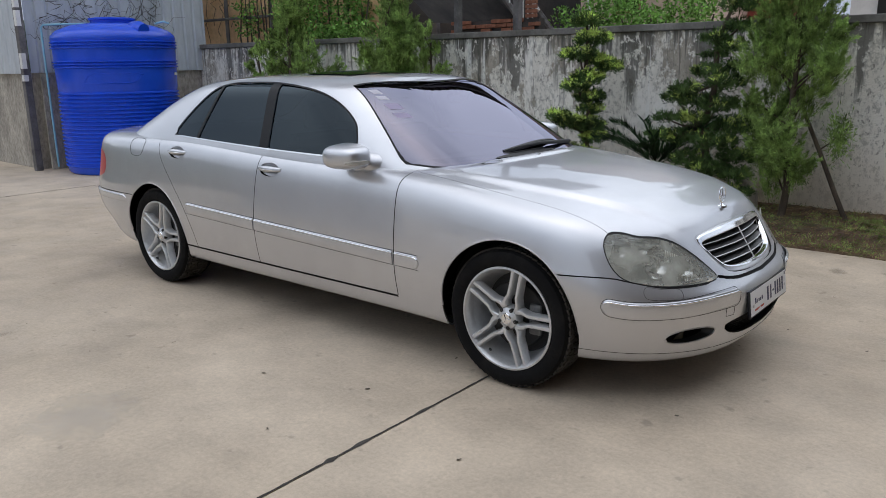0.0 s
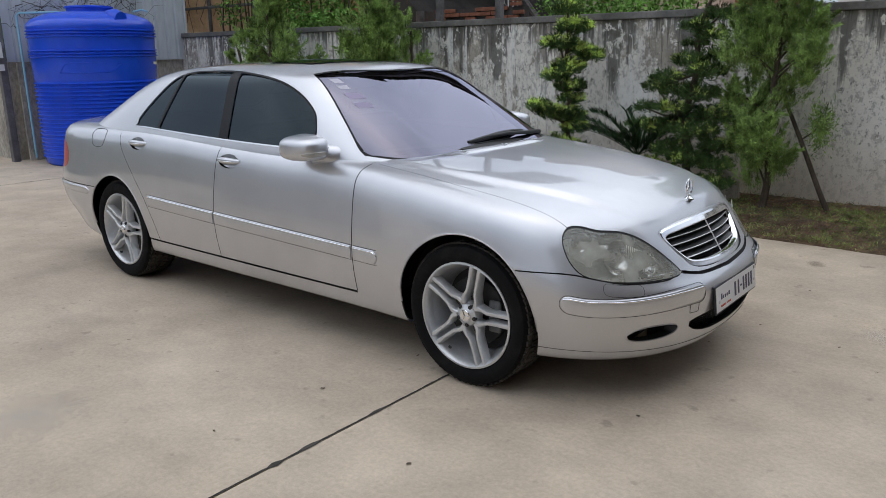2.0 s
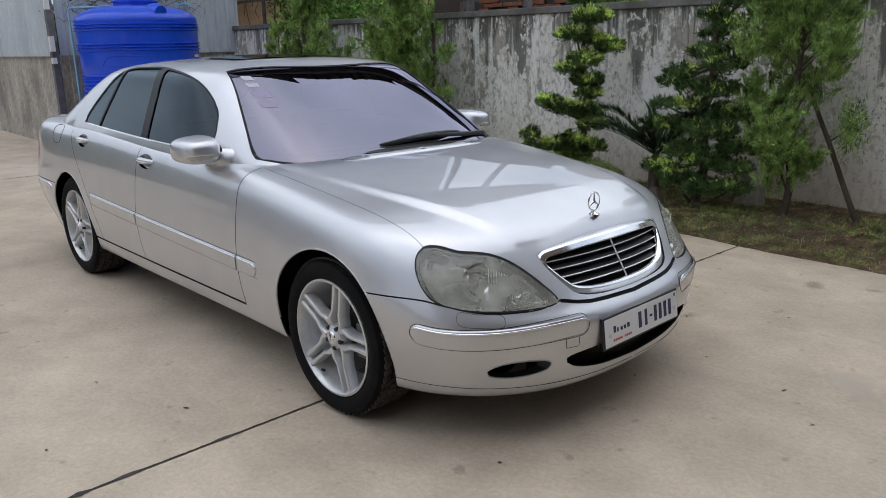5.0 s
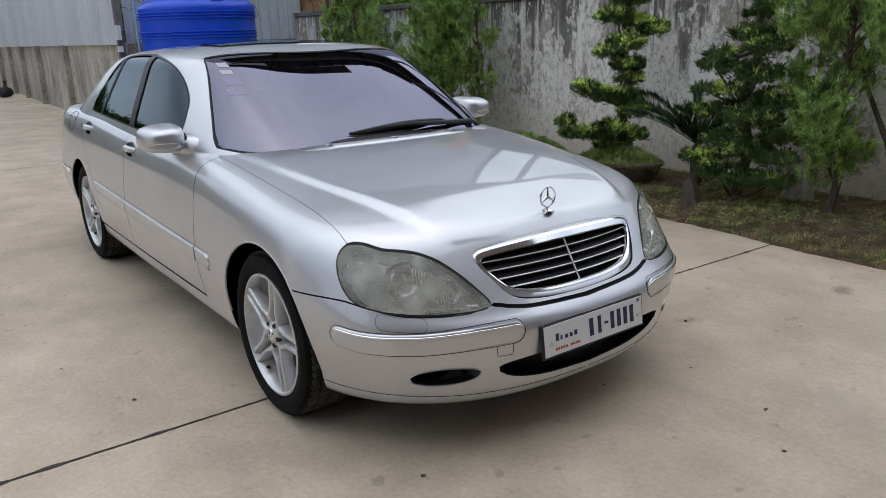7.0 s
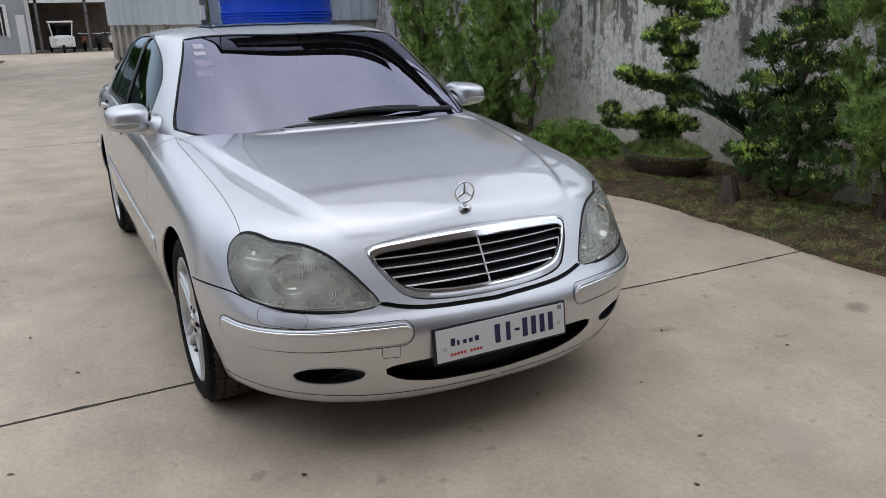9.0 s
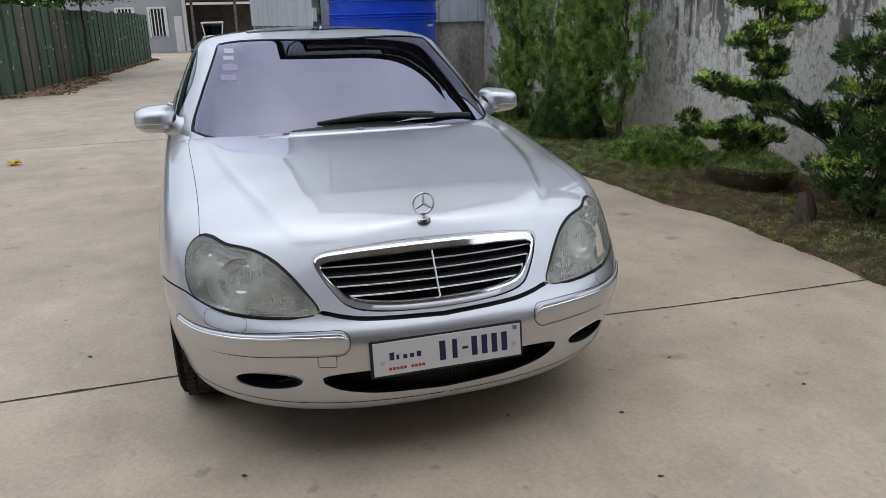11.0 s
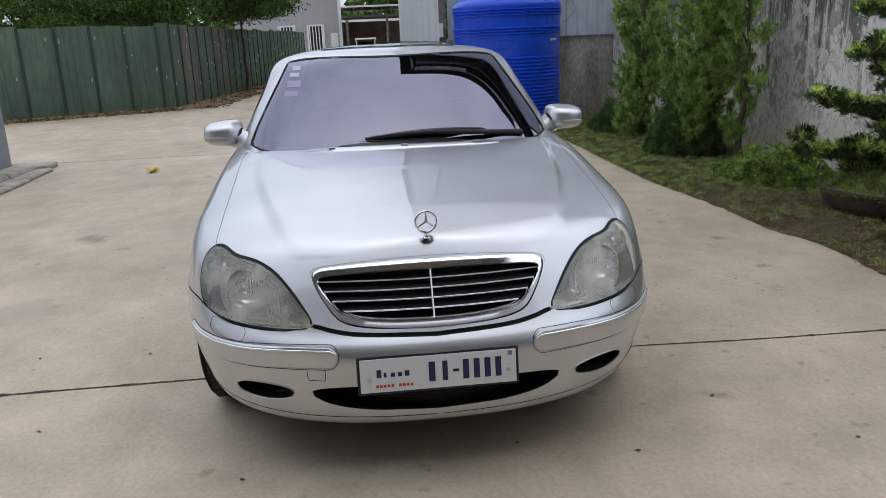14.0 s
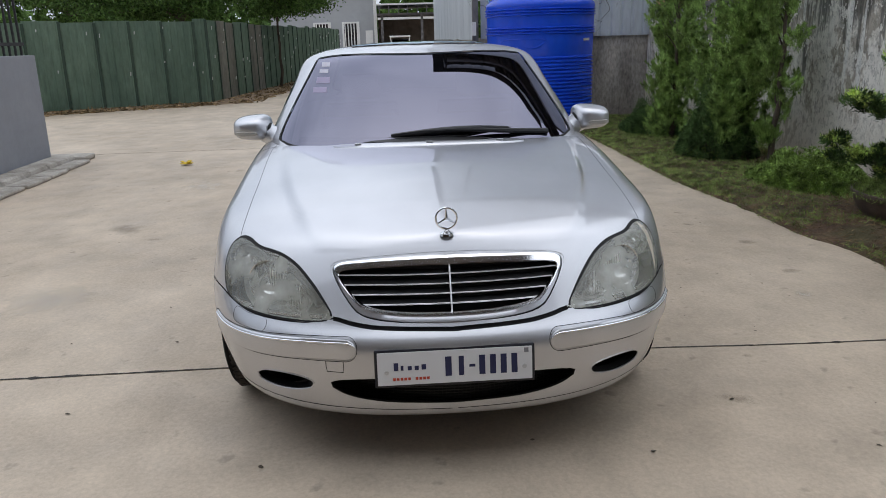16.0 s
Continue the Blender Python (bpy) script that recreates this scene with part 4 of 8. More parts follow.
def wheel(parent, x, side):
    """A twin-spoke alloy wheel with a low-profile tyre."""
    root = new("wheel")
    root.parent = parent
    root.matrix_basis = pose(x, side * 0.885, HUB_Z, 0, 0, 0 if side < 0 else 180)
    tag = tagged(root, "five twin-spoke silver alloy wheel with a worn black tyre")
    # outer face looks along -y
    tyre = [(0.238, 0.215), (0.255, 0.225), (0.285, 0.236), (0.318, 0.228), (0.332, 0.205), (0.335, 0.180)]
    tyre += [(0.3275, 0.172), (0.3275, 0.045), (0.3275, 0.018), (0.318, -0.004), (0.297, -0.014), (0.272, -0.011), (0.256, -0.003), (0.247, 0.002), (0.238, 0.012)]
    part("tyre", lathe(bmesh.new(), tyre, 72, "y"), MAT["tyre"], root, "", True, 40)
    bm = bmesh.new()
    for row, (yc, wy, skew) in enumerate(((0.032, 0.034, 0.25), (0.078, 0.046, 0.0), (0.128, 0.042, 0.0), (0.170, 0.034, -0.25))):
        for k in range(66):
            a = (k + 0.5 * (row % 2)) * math.tau / 66
            bmesh.ops.create_cube(bm, size=1.0, matrix=Matrix.Rotation(a, 4, "Y") @ Matrix.Translation((0.3305, yc, 0)) @ Matrix.Rotation(skew * 0.25, 4, "Z") @ Matrix.Rotation(skew, 4, "X") @ Matrix.Diagonal((0.0085, wy, 0.0255, 1)))
    part("tread", bm, MAT["tread"], root, "dusty tread blocks")
    rim = [(0.215, 0.20), (0.232, 0.19), (0.238, 0.05), (0.238, 0.012), (0.2485, 0.003), (0.2485, -0.004), (0.240, -0.006), (0.234, 0.002), (0.228, 0.016), (0.222, 0.045)]
    part("rim", lathe(bmesh.new(), rim, 72, "y"), MAT["alloy"], root, "", True, 30)
    part("brake_disc", lathe(bmesh.new(), [(0.02, 0.085), (0.155, 0.085), (0.158, 0.09), (0.158, 0.11), (0.02, 0.11)], 40, "y"), MAT["disc"], root)
    part("barrel", lathe(bmesh.new(), [(0.196, 0.135), (0.208, 0.085), (0.222, 0.044)], 48, "y"), MAT["alloy"], root, "silver inside of the rim", True, 60)
    # this disc is no wheel part: it puts the shade behind the spokes in
    part("spoke_shade", lathe(bmesh.new(), [(0.01, 0.136), (0.215, 0.136)], 48, "y"), MAT["rim_shade"], root, "dark disc added as the shade behind the spokes")
    part("caliper", boxes(((0.085, 0.060, -0.075), (0.150, 0.082, 0.075)), bevel=0.012), MAT["caliper"], root, "grey brake caliper")
    part("valve", tube(bmesh.new(), [(-0.106, 0.026, -0.186), (-0.100, 0.012, -0.176)], 0.0065, 8), MAT["plastic_black"], root, "black tyre valve")
    for k in range(5):
        for sgn in (-1, 1):
            bm = bmesh.new()
            secs = []
            for r, lat, wid, dep, out in ((0.046, 0.033, 0.029, 0.050, 0.010), (0.072, 0.037, 0.024, 0.050, 0.007), (0.090, 0.032, 0.0205, 0.050, 0.006), (0.112, 0.0230, 0.0195, 0.050, 0.006), (0.165, 0.0215, 0.0205, 0.048, 0.004), (0.220, 0.0220, 0.0235, 0.044, 0.000), (0.237, 0.0225, 0.027, 0.032, 0.000)):
                c, h = sgn * lat, wid / 2
                secs.append([(c - h, out + dep), (c - h, out + 0.007), (c - h * 0.55, out), (c + h * 0.55, out), (c + h, out + 0.007), (c + h, out + dep)] + [r])
            rings = [[bm.verts.new((q[-1], p[1], p[0])) for p in q[:-1]] for q in secs]
            for a, b in zip(rings, rings[1:]):
                for i in range(6):
                    bm.faces.new((a[i], a[(i + 1) % 6], b[(i + 1) % 6], b[i]))
            bm.faces.new(rings[0])
            bm.faces.new(rings[-1])
            bmesh.ops.recalc_face_normals(bm, faces=bm.faces)
            bmesh.ops.transform(bm, matrix=Matrix.Rotation(-radians(76 + 72 * k), 4, "Y"), verts=bm.verts)
            part("spoke", bm, MAT["alloy"], root, "", True, 40)
    hub = part("hub", lathe(bmesh.new(), [(0.01, 0.002), (0.030, 0.002), (0.034, 0.006), (0.050, 0.012), (0.058, 0.03), (0.058, 0.06)], 36, "y"), MAT["alloy"], root, "", True, 30)
    cap = lathe(bmesh.new(), [(0.005, -0.003), (0.024, -0.002), (0.028, 0.003)], 28, "y")
    for k in range(3):
        bmesh.ops.create_cube(cap, size=1.0, matrix=Matrix.Rotation(k * math.tau / 3, 4, "Y") @ Matrix.Translation((0.011, -0.005, 0)) @ Matrix.Diagonal((0.022, 0.003, 0.004, 1)))
    part("centre_cap", cap, MAT["chrome"], root, "small chrome centre cap")
    for k in range(5):
        b = lathe(bmesh.new(), [(0.001, 0.0045), (0.0085, 0.0045), (0.0095, 0.008), (0.0095, 0.03)], 10, "y", centre=(0.046 * math.cos(k * math.tau / 5 - 0.2), 0, 0.046 * math.sin(k * math.tau / 5 - 0.2)))
        part("wheel_bolt", b, MAT["disc"], root)
    return root


def surface_caster(bm):
    from mathutils.bvhtree import BVHTree
    tree = BVHTree.FromBMesh(bm)

    def cast(origin, way):
        p, n, _, _ = tree.ray_cast(Vector(origin), Vector(way).normalized())
        return p, n
    return cast


def car():
    root = thing("car", "silver four-door luxury saloon, parked, with dark tinted windows", "car")
    half = body_half()
    for f in (HEADLAMP,):
        cut(half, lambda co, f=f: f(co) + GAP * 0.6)
        cut(half, lambda co, f=f: f(co) - seal_width(co))
    for f in (GRILLE, INTAKE, FOG, TAIL):
        cut(half, f)
    for f in (arch_f, arch_r, *handle_cups):
        cut(half, f)
    for g in (-GAP * 0.4, GAP * 0.4):
        cut(half, lambda co, g=g: seam_hood(co) - g)
    for g in (-GAP * 2.2, GAP * 2.2):
        cut(half, lambda co, g=g: seam_bumper(co) - g)
    for f in (seam_a, seam_b, seam_c, seam_bumper, seam_tailbumper, seam_lid):
        for g in (-GAP, GAP):
            cut(half, lambda co, f=f, g=g: f(co) - g)
    for g in (-GAP * 2.2, GAP * 2.2):
        cut(half, lambda co, g=g: seam_sill(co) - g)
    cast = surface_caster(half)
    reg = split_regions(half, region_of)
    # the dark shell behind the seams, set in by a finger's width
    keep = {"all": [[], [], []]}
    half.normal_update()
    shell_reg = split_regions(half, lambda c: None if (arch_f(c) < 0 or arch_r(c) < 0 or min(f(c) for f in handle_cups) < 0.01 or (c.x > 1.72 and (GRILLE(c) < 0 or INTAKE(c) < 0 or FOG(c) < 0 or HEADLAMP(c) < 0.0))) else "all")
    panel("inner_shell", shell_reg["all"], MAT["shell"], root, (-1, 1), "dark gaps between the panels", lift=-0.010)
    P = MAT["paint"]
    panel("bonnet", reg["hood"], P, root, (-1, 1), "long silver bonnet with two soft creases")
    panel("front_bumper", reg["bumper"], P, root, (-1, 1), "silver front bumper")
    panel("rear_bumper", reg["rear_bumper"], P, root, (-1, 1))
    panel("boot_lid", reg["trunk_lid"], P, root, (-1, 1))
    doors = {}
    for s in (-1, 1):
        panel("front_wing", reg["fender"], P, root, (s,))
        panel("side_sill", reg["sill"], P, root, (s,))
        panel("rear_wing", reg["quarter"], P, root, (s,))
        for key, nm in (("door_f", "front_door"), ("door_r", "rear_door"), ("fender", None)):
            holder = panel(nm, reg[key], P, root, (s,)) if nm else root
            doors[key, s] = holder
        # mouldings: a rounded bar with a bright upper edge; dark tubes draw its fine shadow line
        ray_at = lambda q, z: ((1.5 + 1.6 * math.cos(q / 0.9), 1.6 * math.sin(q / 0.9), z), (-math.cos(q / 0.9), -math.sin(q / 0.9), 0))

        def line(points, name, holder, r=0.0011):
            pts = []
            for o, w in points:
                p, n = cast(o, w)
                if p:
                    pts.append((p.x + n.x * 0.0006, s * (p.y + n.y * 0.0006), p.z + n.z * 0.0006))
            part(name, tube(bmesh.new(), pts, r, 5), MAT["shell"], holder)

        def bar(points, profile, half, name, mat, holder, ends=(True, True)):
            """Sweep a (height, depth) profile along the skin; the ends shrink to a round tip."""
            bm, rings, n = bmesh.new(), [], len(points)
            hits = [cast(o, w)[0] for o, w in points]
            along = [0.0]
            for h0, h1 in zip(hits, hits[1:]):
                along.append(along[-1] + (h1 - h0).length)
            for i, (o, w) in enumerate(points):
                p, nm = cast(o, w)
                nm = Vector((nm.x, nm.y, nm.z * 0.3)).normalized()
                k = 1.0
                for away, on in ((along[i], ends[0]), (along[-1] - along[i], ends[1])):
                    if on and away < half:
                        k *= math.sqrt(max(0.01, 1 - (1 - away / half) ** 2))
                rings.append([bm.verts.new((p.x + nm.x * d * min(1, k + 0.1), s * (p.y + nm.y * d * min(1, k + 0.1)), p.z + h * half * k + nm.z * d)) for h, d in profile])
            for a, b in zip(rings, rings[1:]):
                for i in range(len(profile) - 1):
                    bm.faces.new((a[i], b[i], b[i + 1], a[i + 1]))
            bm.faces.new(rings[0])
            bm.faces.new(rings[-1])
            bmesh.ops.recalc_face_normals(bm, faces=bm.faces)
            return part(name, bm, mat, holder, "", True, 60)

        body_prof = [(-1.0, -0.002), (-0.97, 0.004), (-0.80, 0.0060), (-0.2, 0.0072), (0.40, 0.0078), (0.80, 0.0065), (0.97, 0.004), (1.0, -0.002)]
        edge_prof = [(0.62, 0.005), (0.64, 0.0092), (0.71, 0.0100), (0.78, 0.0088), (0.81, 0.004)]
        for key, x0, x1, tips in (("door_f", -0.312, 0.815, (False, False)), ("door_r", -1.06, -0.328, (True, False)), ("fender", 0.832, 0.990, (False, True))):
            xs = [x0 + (x1 - x0) * (0.5 - 0.5 * math.cos(math.pi * k / 30)) for k in range(31)]
            pts = [((x, 2, mould_z(x)), (0, -1, 0)) for x in xs]
            holder = doors[key, s]
            m1 = bar(pts, body_prof, 0.036, "side_moulding", P, holder, tips)
            bar(pts, edge_prof, 0.036, "moulding_edge", MAT["chrome"], holder, tips)
            for off in (-0.0380, 0.0380):
                line([((x, 2, mould_z(x) + off), (0, -1, 0)) for x in (xs[2:] if tips[0] else (xs[:-2] if tips[1] else xs))], "moulding_shadow_line", holder)
        zs = lambda q: spline(q, [(0.32, 0.476), (0.50, 0.476), (0.70, 0.468), (0.86, 0.468), (0.97, 0.482)])
        qs = [0.325 + 0.645 * (0.5 - 0.5 * math.cos(math.pi * k / 44)) for k in range(45)]
        bar([ray_at(q, zs(q)) for q in qs], body_prof, 0.037, "bumper_strip", P, root)
        bar([ray_at(q, zs(q)) for q in qs], edge_prof, 0.037, "bumper_strip_edge", MAT["chrome"], root)
        mid_q = [0.36 + 0.575 * k / 24 for k in range(25)]
        pill = [(q, 0.040) for q in mid_q] + [(mid_q[-1] + 0.038 * math.sin(k * math.pi / 14), 0.040 * math.cos(k * math.pi / 14)) for k in range(1, 14)]
        pill += [(q, -0.040) for q in mid_q[::-1]] + [(mid_q[0] - 0.038 * math.sin(k * math.pi / 14), -0.040 * math.cos(k * math.pi / 14)) for k in range(1, 15)]
        line([ray_at(q, zs(min(max(q, 0.32), 0.97)) + h) for q, h in pill], "strip_line", root)
        back_at = lambda q, z: ((-1.5 - 1.6 * math.cos(q / 0.9), 1.6 * math.sin(q / 0.9), z), (math.cos(q / 0.9), -math.sin(q / 0.9), 0))
        tq = [0.30 + 0.80 * k / 26 for k in range(27)]
        bar([back_at(q, 0.575) for q in tq], body_prof, 0.027, "bumper_strip", P, root)
        bar([back_at(q, 0.575) for q in tq], edge_prof, 0.027, "bumper_strip_edge", MAT["chrome"], root)
        if s < 0:
            line([ray_at(0.425, 0.436), ray_at(0.425, 0.415), ray_at(0.423, 0.398), ray_at(0.37, 0.396), ray_at(0.368, 0.415), ray_at(0.368, 0.436)], "tow_cover_line", root, 0.0011)
        line([ray_at(0.01 + 0.06 * k, 0.243 + 0.0012 * k) for k in range(19)], "lip_line", root, 0.0012)
        lamp = panel("headlamp", reg["headlamp"], MAT["lens"], root, (s,), "large clouded teardrop headlamp")
        lamp.visible_shadow = False
        panel("lamp_seal", reg["headlamp_seal"], MAT["shell"], lamp, (s,), "", lift=-0.001)
        panel("lamp_housing", reg["headlamp"], MAT["lamp_house"], lamp, (s,), "grey inner lamp housing", lift=-0.075)
        for q, z, r in ((0.575, 0.618, 0.050), (0.725, 0.660, 0.074), (0.875, 0.715, 0.050)):
            ang = q / 0.9
            p, n = cast((1.5 + 1.6 * math.cos(ang), 1.6 * math.sin(ang), z), (-math.cos(ang), -math.sin(ang), 0))
            bowl = lathe(bmesh.new(), [(r, -0.012), (r * 0.96, -0.014), (r * 0.8, -0.040), (r * 0.5, -0.052), (r * 0.3, -0.054), (r * 0.28, -0.030), (r * 0.01, -0.024)], 28)
            m = Vector((n.x * 0.6 + 0.4, s * n.y * 0.6, n.z * 0.3)).to_track_quat("Z", "Y").to_matrix().to_4x4()
            ob = part("reflector", bowl, MAT["reflector"], lamp, "round silvery reflector", True, 40)
            ob.matrix_basis = Matrix.Translation((p.x - n.x * 0.014, s * (p.y - n.y * 0.014), p.z - n.z * 0.014)) @ m
        # upright flutes and the bright lower ledge inside the lens
        for k in range(12):
            q = 0.585 + 0.010 * k
            p, n = cast((1.5 + 1.6 * math.cos(q / 0.9), 1.6 * math.sin(q / 0.9), 0.66), (-math.cos(q / 0.9), -math.sin(q / 0.9), 0))
            top = 0.655 + 0.45 * (q - 0.585)
            part("flute", tube(bmesh.new(), [(p.x - 0.004, s * p.y, 0.575), (p.x - 0.008, s * p.y, 0.62), (p.x - 0.010, s * p.y, top)], 0.0019, 5), MAT["flute"], lamp)
        # dark inner bezel that arches over the lamps
        pts = []
        for q, z in ((0.50, 0.60), (0.56, 0.655), (0.64, 0.700), (0.72, 0.722), (0.80, 0.728), (0.86, 0.742), (0.92, 0.745)):
            p, n = cast((1.5 + 1.6 * math.cos(q / 0.9), 1.6 * math.sin(q / 0.9), z), (-math.cos(q / 0.9), -math.sin(q / 0.9), 0))
            pts.append((p.x - n.x * 0.050, s * (p.y - n.y * 0.050), p.z - n.z * 0.030))
        part("lamp_bezel", tube(bmesh.new(), pts, 0.016, 8), MAT["bezel"], lamp, "dark grey inner bezel", True)
        for z0, q0, q1 in ((0.572, 0.47, 0.86), (0.700, 0.66, 0.90)):
            pts = []
            for k in range(9):
                q = q0 + (q1 - q0) * k / 8
                z = z0 + 0.05 * max(0, q - 0.7)
                p, n = cast((1.5 + 1.6 * math.cos(q / 0.9), 1.6 * math.sin(q / 0.9), z), (-math.cos(q / 0.9), -math.sin(q / 0.9), 0))
                pts.append((p.x - n.x * 0.022, s * (p.y - n.y * 0.022), p.z - n.z * 0.022))
            part("lamp_ledge", tube(bmesh.new(), pts, 0.010, 8), MAT["reflector"], lamp, "", True)
        # cover of the headlamp washer on the bumper
        rim = []
        for q, z in closed_curve([(0.66, 0.549), (0.74, 0.556), (0.80, 0.565), (0.81, 0.540), (0.79, 0.518), (0.72, 0.512), (0.655, 0.512)], 4):
            p, n = cast((1.5 + 1.6 * math.cos(q / 0.9), 1.6 * math.sin(q / 0.9), z), (-math.cos(q / 0.9), -math.sin(q / 0.9), 0))
            rim.append((p.x + n.x * 0.0003, s * (p.y + n.y * 0.0003), p.z))
        part("washer_cover", tube(bmesh.new(), rim + rim[:1], 0.0008, 5), MAT["shell"], root, "thin outline of the washer cover")
        panel("tail_lamp", reg["tail"], MAT["red_lens"], root, (s,), "red tail lamp", lift=0.001)
        # fog lamp recess
        fog = lathe(bmesh.new(), [(0.001, 0.0), (0.05, 0.0), (0.085, 0.02), (0.095, 0.04)], 24)
        bmesh.ops.transform(fog, matrix=Matrix.Translation((2.115, s * 0.575, 0.33)) @ Matrix.Rotation(math.pi / 2, 4, "Y") @ Matrix.Diagonal((0.5, 1.1, 1, 1)), verts=fog.verts)
        foglamp = part("fog_lamp", fog, MAT["plastic_black"], root, "small fog lamp in a black oval recess")
        rim, wall_b, rings = [], bmesh.new(), []
        for y, z in closed_curve(FOG_EDGE, 4):
            p, n = cast((4, y, z), (-1, 0, 0))
            p, n = (p, n) if p else cast((4, 0.58 + (y - 0.58) * 1.03, 0.338 + (z - 0.338) * 1.06), (-1, 0, 0))
            rim.append((p.x - 0.001, s * y, z))
            yi, zi = 0.585 + (y - 0.58) * 0.90, 0.338 + (z - 0.338) * 0.84
            rings.append([wall_b.verts.new(v) for v in ((p.x - 0.002, s * y, z), (p.x - 0.022, s * (y + yi) / 2, (z + zi) / 2), (p.x - 0.050, s * yi, zi))])
        for a, b in zip(rings, rings[1:] + rings[:1]):
            for i in range(2):
                wall_b.faces.new((a[i], b[i], b[i + 1], a[i + 1]))
        part("fog_rim", tube(bmesh.new(), rim + rim[:1], 0.0035, 6), P, foglamp, "silver rim", True)
        part("fog_recess", wall_b, MAT["plastic_black"], foglamp, "", True)
        glass = lathe(bmesh.new(), [(0.001, 0.014), (0.6, 0.011), (1.0, 0.0)], 24)
        bmesh.ops.transform(glass, matrix=Matrix.Translation((2.15, s * 0.565, 0.335)) @ Matrix.Rotation(math.pi / 2, 4, "Y") @ Matrix.Diagonal((0.024, 0.055, 1, 1)), verts=glass.verts)
        part("fog_glass", glass, MAT["disc"], foglamp, "dark oval lamp glass", True)
        # wheel housings
        for ax in (AXLE_F, AXLE_R):
            liner = bmesh.new()
            ring = []
            for k in range(25):
                a = -0.30 + (math.pi + 0.6) * k / 24
                px, pz = ax + (ARCH_R + 0.012) * math.cos(a), HUB_Z + 0.008 + (ARCH_R + 0.012) * math.sin(a)
                ring.append([liner.verts.new((px, s * yy, pz)) for yy in (0.80, 0.50)])
            for a, b in zip(ring, ring[1:]):
                liner.faces.new((a[0], a[1], b[1], b[0]))
            fan = [r[1] for r in ring]
            liner.faces.new(fan)
            part("wheel_housing", liner, MAT["shell"], root)
            # rolled edge of the arch
            pts = []
            for k in range(33):
                a = -0.02 + (math.pi + 0.04) * k / 32
                px, pz = ax + ARCH_R * math.cos(a), HUB_Z + 0.008 + ARCH_R * math.sin(a)
                hit, n = cast((px + 0.004 * math.cos(a), 2, pz + 0.004 * math.sin(a)), (0, -1, 0))
                if hit:
                    pts.append((px, s * (hit.y - 0.004), pz))
            part("arch_lip", tube(bmesh.new(), pts, 0.006, 6), P, root, "", True)
        if s < 0:
            rim = [(-1.775, 0.955), (-1.765, 1.000), (-1.70, 1.008), (-1.62, 1.005), (-1.590, 0.985), (-1.600, 0.925), (-1.64, 0.895), (-1.74, 0.898)]
            ring = closed_curve(rim, 4)
            line([((x, 2, z), (0, -1, 0)) for x, z in ring + ring[:1]], "fuel_flap_line", root, 0.0016)
        for x in (AXLE_F, AXLE_R):
            wheel(root, x, s)
    under = boxes(((-2.2, -0.60, 0.160), (1.10, 0.60, 0.240)), ((1.10, -0.58, 0.165), (2.02, 0.58, 0.236)), ((-1.08, -0.82, 0.236), (1.08, 0.82, 0.246)))
    part("underbody", under, MAT["shell"], root)
    cabin(root, doors)
    front_fittings(root, cast)
    flank_fittings(root, doors, cast)
    half.free()
    return root


